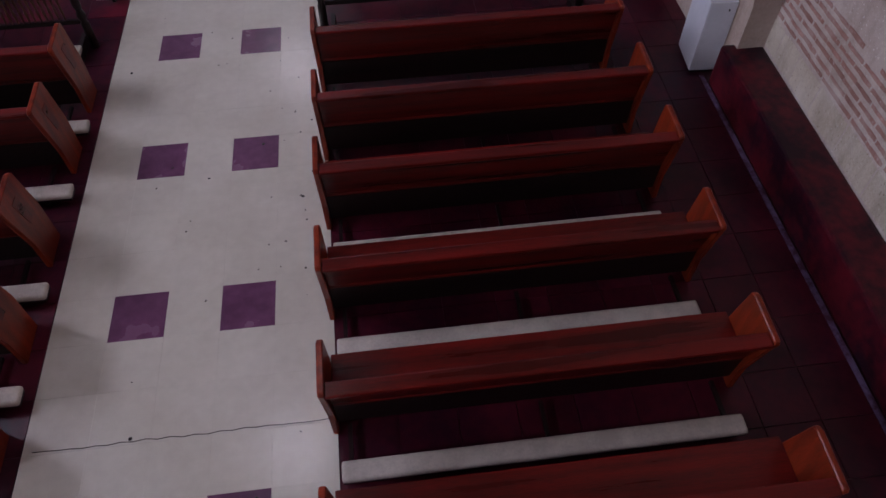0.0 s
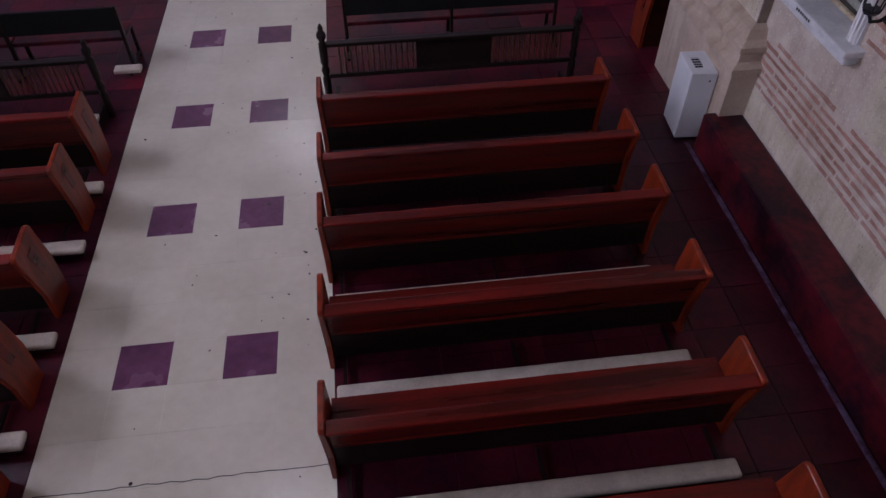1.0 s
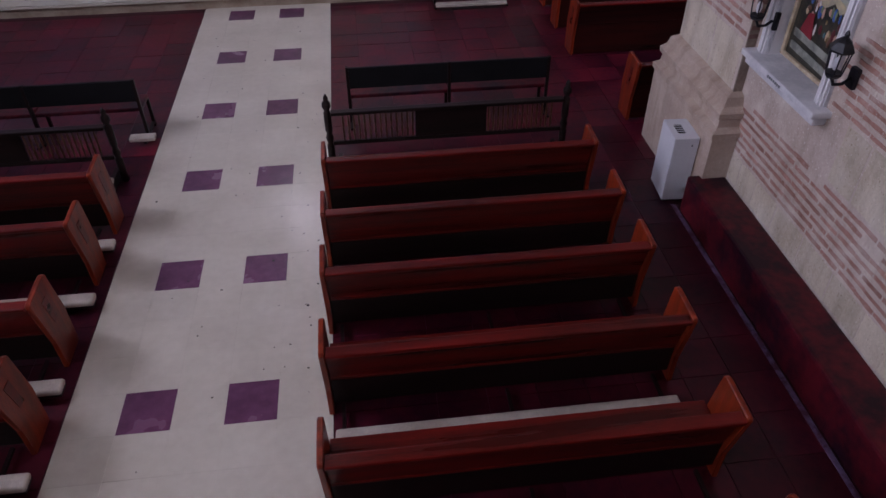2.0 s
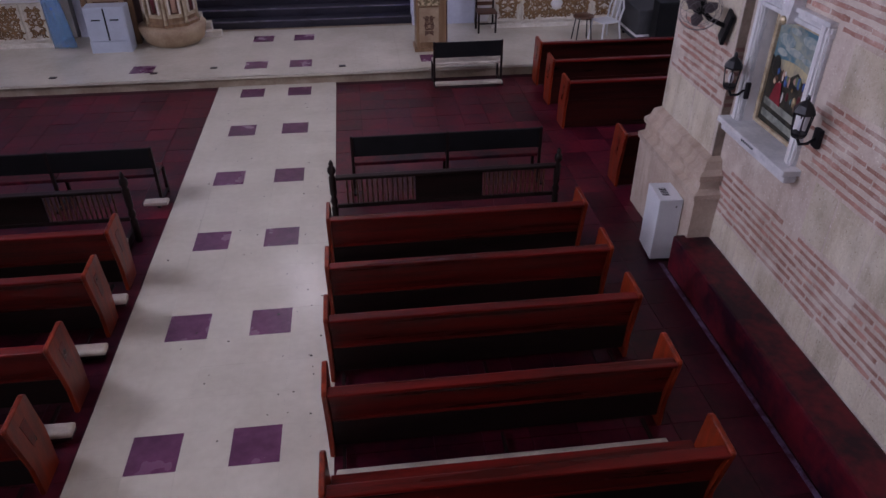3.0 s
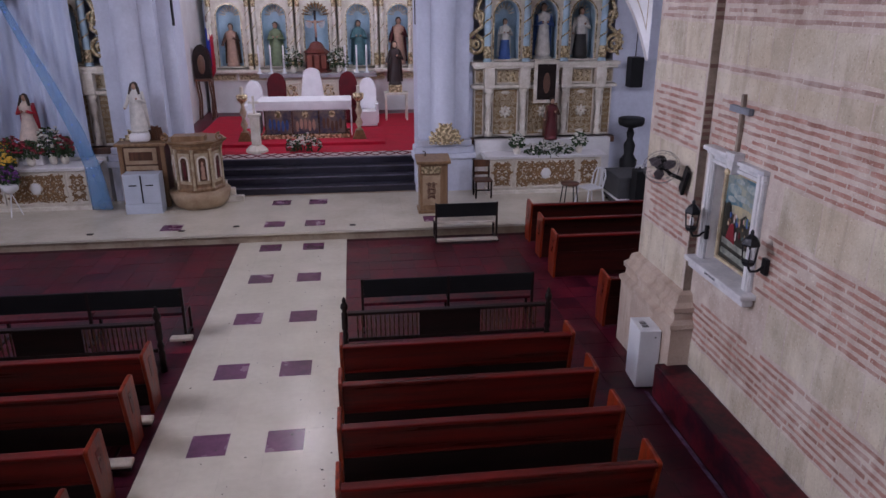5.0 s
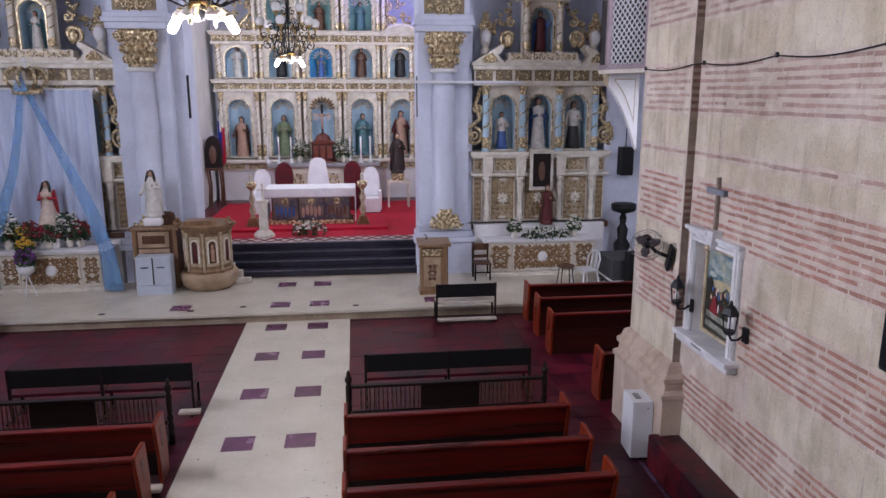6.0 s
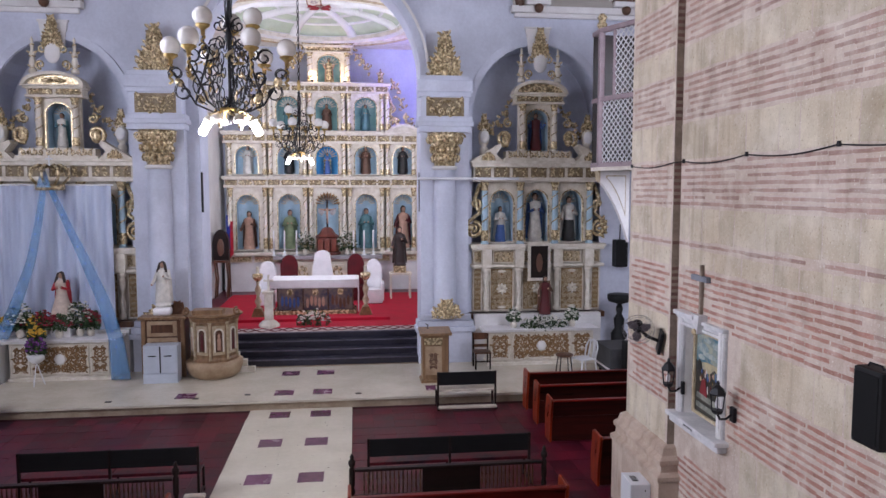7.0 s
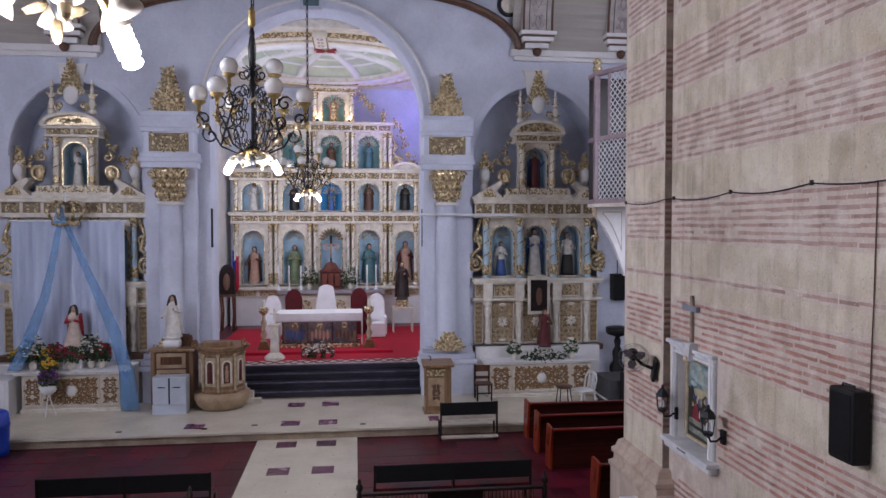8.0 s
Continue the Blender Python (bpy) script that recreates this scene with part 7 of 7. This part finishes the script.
VAULT = material("weathered_grey_boarding", (0.43, 0.40, 0.36), 0.75, (0.3, 0.275, 0.25), 1.6, 24, 0.3, stretch=(0.3, 1, 5), amount=0.9)


def vault_line(r, y0, z0, n=12):
    """The curve of the transept vault from its springing on the wall."""
    return [(y0 - r * (1 - math.cos(0.95 * i / n)), z0 + r * math.sin(0.95 * i / n)) for i in range(n + 1)]


def transept_vault(x0, x1, z0):
    """Cornice and boarded vault over one side altar; each board laps the one below."""
    structure("cornice", box(B(), x0, x1, 15.72, 15.945, z0 - 0.18, z0, 0.03), WHITE, "white wall moulding")
    structure("cornice", box(B(), x0 + 0.1, x1 - 0.1, 15.8, 15.946, z0 - 0.29, z0 - 0.18, 0.02), WHITE, "white wall moulding")
    bm = B()
    line = vault_line(3.7, 15.82, z0, 24)
    for i, ((ya, za), (yb, zb)) in enumerate(zip(line, line[1:])):
        prism(bm, [(ya - 0.012, za), (yb, zb), (yb + 0.1, zb), (ya + 0.1, za)], "x", x0 + 0.06, x1)
    structure("ceiling_vault", bm, VAULT, "grey boarded vault over the side altar")


def vault_rib(x, z0):
    """A painted rib that rises with the vault from a stepped corbel."""
    t = thing("ceiling_beam", "painted timber rib with brown edges on a stepped corbel", "beam", "painted ribs")
    out, inn = vault_line(3.55, 15.6, z0 + 0.45), vault_line(3.7, 15.8, z0 + 0.45)
    part("rib", prism(B(), out + inn[::-1], "x", x - 0.42, x + 0.42), PAINT_BEAM, t)
    edge = vault_line(3.53, 15.57, z0 + 0.45)
    for a, b in ((-0.43, -0.37), (0.37, 0.43), (-0.25, -0.235), (0.235, 0.25)):
        part("rib_edge", prism(B(), edge + out[::-1], "x", x + a, x + b), BROWN_WOOD, t, "brown painted edge line")
    for k in range(4):
        y, z = edge[k * 2 + 1]
        sc = B()
        for m in (-1, 1):
            tube(sc, [(m * 0.0, 0, -0.2), (m * 0.07, 0, -0.05), (m * 0.07, 0, 0.02), (0, 0, 0.18)], 0.012, 4)
            spiral(sc, m * 0.13, 0, -0.08, 0.07, 1.2, 1.5, m, 0.012)
            spiral(sc, m * 0.1, 0, 0.14, 0.06, 1.2, -1.5, -m, 0.012)
        o = part("painted_scroll", sc, MAUVE, t, "mauve painted lozenge and scrolls")
        o.matrix_basis = Matrix.Translation((x, y - 0.0, z)) @ Matrix.Rotation(0.08 + 0.16 * k, 4, "X")
    for k, (w, d, za, zb, mt) in enumerate(((0.5, 0.52, 0.36, 0.46, WHITE), (0.46, 0.46, 0.31, 0.36, BROWN_WOOD), (0.44, 0.42, 0.2, 0.31, WHITE), (0.36, 0.34, 0.16, 0.2, BROWN_WOOD), (0.33, 0.3, 0.02, 0.16, WHITE))):
        part("corbel_step", box(B(), x - w, x + w, 15.944 - d, 15.944, z0 + za, z0 + zb, 0.012), mt, t, "stepped corbel course")
    part("pendant", lathe(B(), [(0.05, z0 - 0.2), (0.11, z0 - 0.14), (0.13, z0 - 0.04), (0.08, z0 + 0.02)], x, 15.66, 12), BROWN_WOOD, t, "turned brown pendant", True)
    return t


transept_vault(3.78, 8.19, 9.74)
transept_vault(-11.29, -7.1, 9.52)
for x in (4.5, 6.92):
    vault_rib(x, 9.74)
vault_rib(-7.95, 9.52)
for x0, m, z0 in ((4.02, -1, 9.72), (-7.32, 1, 9.5)):
    rib = thing("ceiling_rib", "curved brown timber rib on the wall", "rib", "wall ribs")
    line = [(x0 + m * 3.6 * (1 - math.cos(t)), z0 + 1.52 * math.sin(t)) for t in [1.45 * i / 16 for i in range(17)]]
    for name, r, dy, mt in (("rib", 0.125, 15.83, BROWN_WOOD), ("rib_bead", 0.05, 15.72, CEIL)):
        part(name, tube(B(), [(x, dy, z) for x, z in line], r, 8), mt, rib, "", True)
for x, z in ((4.53, 8.5), (-7.85, 8.36)):
    wk = thing("arch_keystone", "white wedge keystone over the side arch", "keystone", "side arch keystones")
    part("block", prism(B(), [(x - 0.24, z), (x + 0.24, z), (x + 0.34, z + 0.66), (x - 0.34, z + 0.66)], "y", 15.87, 15.948), WHITE, wk)
    part("cap", box(B(), x - 0.37, x + 0.37, 15.85, 15.947, z + 0.66, z + 0.71, 0.01), WHITE, wk)
ks = thing("arch_keystone", "pale blue keystone plaque over the great arch", "keystone")
part("block", box(B(), -1.98, -1.4, 15.7, 15.84, 10.62, 11.3, 0.02), BLUE_WALL, ks)
part("plaque", box(B(), -1.9, -1.48, 15.68, 15.7, 10.72, 11.2, 0.02), material("dark_teal_plaque", (0.1, 0.16, 0.2), 0.5), ks, "dark plaque")
for m, xx in ((-1, -4.42), (1, 1.36)):
    ps = thing("hanging_strip", "narrow black loudspeaker column on the arch jamb", "loudspeaker", "column loudspeakers")
    part("case", box(B(), xx - 0.06 if m > 0 else xx - 0.02, xx + 0.02 if m > 0 else xx + 0.06, 15.96, 16.08, 4.25, 5.3, 0.01), BLACK, ps)
ow = thing("wall_clock", "round dark wall ornament under the ceiling", "ornament")
part("ring", tube(B(), [(3.75 + 0.28 * math.cos(a), 15.9, 11.0 + 0.28 * math.sin(a)) for a in [2 * math.pi * i / 24 for i in range(25)]], 0.06, 6), IRON, ow, "", True)
part("face", prism(B(), [(3.75 + 0.26 * math.cos(a), 11.0 + 0.26 * math.sin(a)) for a in [2 * math.pi * i / 24 for i in range(24)]], "y", 15.9, 15.94), CREAM, ow)


# ---- chandeliers ----
WARM = glowing("warm_lamp", (1.0, 0.8, 0.5), 12.0)
OPAL = material("opal_glass", (0.82, 0.80, 0.78), 0.2, (0.76, 0.74, 0.72), 2, 20, 0)
BRASS = material("aged_brass", (0.55, 0.40, 0.16), 0.35, (0.35, 0.24, 0.09), 10, 40, 0.1, metal=0.85)


def chandelier(top):
    """Wrought iron chandelier: its lowest lamps at z = 0, its globes at about 0.85."""
    t = thing("chandelier", "black wrought iron chandelier with opal globes and gilt leaves", "chandelier", "nave chandeliers")
    part("stem", lathe(B(), [(0.015, 0.1), (0.04, 0.16), (0.02, 0.24), (0.016, 0.9), (0.045, 0.98), (0.02, 1.06), (0.016, 1.5), (0.035, 1.56), (0.015, 1.62)], 0, 0, 10), IRON, t, "", True)
    for k in range(6):
        a = math.pi * k / 3
        bm = B()
        tube(bm, [(r * math.cos(a), r * math.sin(a), z) for r, z in ((0.012, 1.6), (0.04, 1.4), (0.03, 1.2), (0.012, 1.12))], 0.006, 5)
        part("crown_bar", bm, IRON, t, "", True)
    part("collar", lathe(B(), [(0.025, 1.62), (0.04, 1.65), (0.04, 1.8), (0.025, 1.84)], 0, 0, 10), BRASS, t, "brass collar", True)
    chain = B()
    z = 1.84
    k = 0
    while z < top:
        pts = [((0.025 * math.cos(a), 0, z + 0.05 + 0.05 * math.sin(a)) if k % 2 else (0, 0.025 * math.cos(a), z + 0.05 + 0.05 * math.sin(a))) for a in [2 * math.pi * i / 8 for i in range(9)]]
        tube(chain, pts, 0.008, 4)
        z += 0.085
        k += 1
    part("chain", chain, IRON, t)
    part("cable", tube(B(), [(0.02, 0.02, 1.8), (0.03, 0.01, top)], 0.008, 4), BLACK, t)
    for k in range(9):
        a = math.pi * k / 3 if k < 6 else (-0.15, 3.3, 1.6)[k - 6]
        hi = 0.0 if k < 6 else 0.3
        rad = 0.58 if k < 6 else 0.25
        c, s = math.cos(a), math.sin(a)
        bm = B()
        tube(bm, [(r * c, r * s, z) for r, z in ((0.03, 0.3), (0.16, 0.22), (0.34, 0.3), (rad * 0.8, 0.5 + hi), (rad, 0.64 + hi), (rad, 0.72 + hi))], 0.011, 5)
        curls = []
        for cr, cz, rr, st, sg in ((0.22, 0.42, 0.12, -1.5, 1), (0.16, 0.66, 0.1, 1.5, -1), (0.3, 0.58, 0.1, 3.1, 1), (0.12, 0.9, 0.08, 0, 1), (0.45, 0.42, 0.1, 1.2, -1), (0.1, 0.3, 0.09, 2.0, 1), (0.36, 0.78, 0.09, 0.5, 1), (0.24, 0.8, 0.1, -2.0, -1), (0.1, 1.1, 0.08, 1.5, 1), (0.52, 0.6, 0.08, -0.6, 1)):
            pts = []
            for i in range(13):
                q = i / 12
                an = st + sg * 7.5 * q
                r_ = rr * (1 - 0.8 * q)
                pts.append(((cr + r_ * math.cos(an)) * c, (cr + r_ * math.cos(an)) * s, cz + r_ * math.sin(an)))
            curls.append(tube(B(), pts, 0.0075, 4))
        arm = part("arm", bm, IRON, t, "curved iron arm", True)
        for cb in curls:
            part("scroll", cb, IRON, arm, "iron scroll", True)
        part("cup", lathe(B(), [(0.02, 0.7 + hi), (0.025, 0.75 + hi), (0.075, 0.785 + hi), (0.07, 0.8 + hi)], rad * c, rad * s, 12), BRASS, arm, "brass cup", True)
        screw = [((rad + 0.016 * math.cos(u)) * c, (rad + 0.016 * math.cos(u)) * s, 0.5 + hi + 0.011 * u) for u in [0.8 * i for i in range(24)]]
        part("twisted_stem", tube(B(), screw, 0.013, 5), BRASS, arm, "twisted brass stem", True)
        part("globe", ball(B(), rad * c, rad * s, 0.88 + hi, 0.1, u=16, v=12), OPAL, arm, "unlit opal glass globe", True)
        for q, (lr, lz) in enumerate(((0.3, 0.36), (0.5, 0.52), (0.2, 0.18), (0.4, 0.66), (0.14, 0.8))):
            lb = B()
            bmesh.ops.create_icosphere(lb, subdivisions=1, radius=1.0, matrix=Matrix.Translation((lr * c + 0.05 * s, lr * s - 0.05 * c, lz)) @ Euler((0.6 * q, 0.5, a)).to_matrix().to_4x4() @ Matrix.Diagonal((0.04, 0.012, 0.07, 1)))
            part("leaf", lb, GOLD, arm, "gilt leaf", True)
    for k in range(6):
        a = 2 * math.pi * k / 6
        c, s = math.cos(a), math.sin(a)
        sh = part("lamp_holder", tube(B(), [(0.03 * c, 0.03 * s, 0.26), (0.14 * c, 0.14 * s, 0.24), (0.19 * c, 0.19 * s, 0.17)], 0.02, 6), BRASS, t)
        part("shade", lathe(B(), [(0.025, 0.0), (0.05, -0.04), (0.06, -0.07)], 0, 0, 12), CREAM, sh, "flared cream shade", True).matrix_basis = Matrix.Translation((0.19 * c, 0.19 * s, 0.19)) @ Matrix.Rotation(0.5, 4, Vector((s, -c, 0)))
        if k % 3:
            if k % 3 == 1:
                part("leaf_drop", ball(B(), 0.17 * c, 0.17 * s, 0.1, 0.022, 0.022, 0.05, 10, 8), GOLD, sh, "pale gilt leaf drop", True)
            continue
        b = B()
        for o in (0.0, math.pi):
            tube(b, [(0.034 * math.cos(an + o), 0.034 * math.sin(an + o), -0.05 - 0.0068 * an) for an in [0.5 * i for i in range(42)]], 0.011, 6)
        ball(b, 0, 0, -0.205, 0.04, 0.04, 0.025)
        part("bulb", b, GLOBE, sh, "lit white spiral bulb", True).matrix_basis = Matrix.Translation((0.19 * c, 0.19 * s, 0.19)) @ Matrix.Rotation(0.5, 4, Vector((s, -c, 0)))
    return t


CH = chandelier(7.5)
CH.matrix_basis = pose(-1.68, 4.3, 5.42)
copy_thing(CH, pose(-1.63, 13.0, 5.42, 0, 0, 20))
copy_thing(CH, pose(-1.54, -1.35, 5.44, 0, 0, 55))
for x in (-2.0, -0.75):
    up = thing("uplight", "small warm uplight on the retable cornice", "lamp", "retable uplights")
    part("case", lathe(B(), [(0.05, 8.96), (0.06, 8.98), (0.06, 9.04)], x, 24.82, 10), BLACK, up)
    part("lamp", ball(B(), x, 24.82, 9.07, 0.045), WARM, up, "lit warm lamp", True)
    point_light("uplight_glow", (x, 24.74, 9.16), 9, (1.0, 0.72, 0.4), 0.05)
for y in (4.3, 13.0, -1.35):
    point_light("chandelier_light", (-1.65, y, 5.27), 48, (1.0, 0.96, 0.92), 0.16)

# ---- floor clutter ----
for x, y in ((-9.0, 12.65), (-5.9, 12.7), (-4.05, 12.72), (-0.45, 12.7), (1.62, 12.78), (4.0, 12.82), (-2.95, 12.9)):
    fl_ = thing("floor_socket", "small dark floor fitting on the platform", "floor fitting", "floor fittings")
    part("cover", box(B(), x, x + 0.13, y, y + 0.09, 0.2, 0.212, 0.004), DARK_WOOD, fl_)

deb = B()
dr_ = random.Random(17)
for i in range(60):
    x, y = dr_.uniform(-2.6, -0.65), dr_.uniform(1.4, 12.0)
    if i % 3 == 0:
        x, y = -0.75 + dr_.uniform(-0.25, 0.1), dr_.uniform(3.0, 9.0)
    s = dr_.uniform(0.006, 0.018)
    bmesh.ops.create_icosphere(deb, subdivisions=1, radius=1.0, matrix=Matrix.Translation((x, y, 0.003)) @ Matrix.Rotation(dr_.uniform(0, 3), 4, "Z") @ Matrix.Diagonal((s, s * dr_.uniform(0.4, 1.0), 0.003, 1)))
tagged(part("floor_debris", deb, DARK_WOOD), "dark specks of dirt on the aisle", "dirt", kind="stuff")
crack = B()
tube(crack, [(AX0 + 0.05 + 2.1 * i / 24, 2.245 + 0.006 * math.sin(3 * i) + 0.004 * math.cos(7 * i), 0.0005) for i in range(25)], 0.004, 4)
tagged(part("floor_crack", crack, DARK_WOOD), "thin dark crack across the marble aisle", "crack", kind="structure")
structure("floor_seam", box(B(), 3.37, 3.42, 0.0, 5.6, -0.001, 0.004), material("worn_lavender_paint", (0.16, 0.11, 0.2), 0.5, (0.05, 0.012, 0.03), 9, 40, 0.1, amount=0.4), "worn pale line along the foot of the bench")

# ---- tiles, bricks and stones ----


def tile_mesh(w, d, h, mat):
    bm = box(B(), -w / 2, w / 2, -d / 2, d / 2, -h, 0)
    me = bpy.data.meshes.new("tile")
    bm.to_mesh(me)
    bm.free()
    me.materials.append(mat)
    return me


T_CREAM, T_PURPLE, T_RED = tile_mesh(TILE - 0.001, TILE - 0.001, 0.01, MARBLE), tile_mesh(TILE - 0.003, TILE - 0.003, 0.01, PURPLE), tile_mesh(TILE - 0.005, TILE - 0.005, 0.01, RED_TILE)


def tile(me, owner, x, y, z):
    ob = new("tile", me)
    ob.parent = owner
    ob.location = (x, y, z)


tr = random.Random(9)
for r in range(-5, 22):
    for c in range(5):
        y = 3.095 + TILE * (r + 0.5)
        if y < 12.3:
            tile(T_PURPLE if c in (1, 3) and r % 4 == 0 else T_CREAM, aisle, AX0 + TILE * (c + 0.5), y, tr.uniform(0, 0.0006))
PURPLE_AT = {(1, 1), (3, 1), (1, 5), (3, 5), (-4, 1), (9, 1)}
for c in range(-15, 21):
    for r in range(7):
        x, y = AX0 + TILE * (c + 0.5), 12.42 + TILE * (r + 0.5) - 0.05
        if y + 0.2 < 15.6 and -9.3 < x < 6.9:
            tile(T_PURPLE if (c, r) in PURPLE_AT else T_CREAM, platform, x, y, 0.2)
v, f = [], []
n = 0
for r in range(-6, 22):
    for c in list(range(-15, 0)) + list(range(5, 23)):
        x, y = AX0 + TILE * (c + 0.5) + (0.035 if c > 2 else -0.025), 3.095 + TILE * (r + 0.5)
        if y > 12.15 or (y < 5.6 and (x > 3.4 or x < -7.0)):
            continue
        if y > 7.4 and n < 300 and -7.6 < x < 6.5:
            tile(T_RED, floor, x, y, tr.uniform(-0.003, 0.001))
            n += 1
        else:
            b, h = len(v), TILE / 2 - 0.003
            for dz in (-0.012, 0.0):
                v += [(x - h, y - h, dz), (x + h, y - h, dz), (x + h, y + h, dz), (x - h, y + h, dz)]
            f += [(b + 4, b + 5, b + 6, b + 7), (b, b + 1, b + 5, b + 4), (b + 1, b + 2, b + 6, b + 5), (b + 2, b + 3, b + 7, b + 6), (b + 3, b, b + 4, b + 7)]
me = bpy.data.meshes.new("tile_field")
me.from_pydata(v, [], f)
me.materials.append(RED_TILE_SHADED)
tf = new("tile_field", me)
tf.parent = floor
tagged(tf, "dark red floor tiles between the pews, shade in their colour", kind="stuff")
dress_wall(wall_east, 3.84, 0.2, 5.58, 3.9, 1)
dress_wall(pier, 3.74, 5.62, 7.05, 3.9, 2)
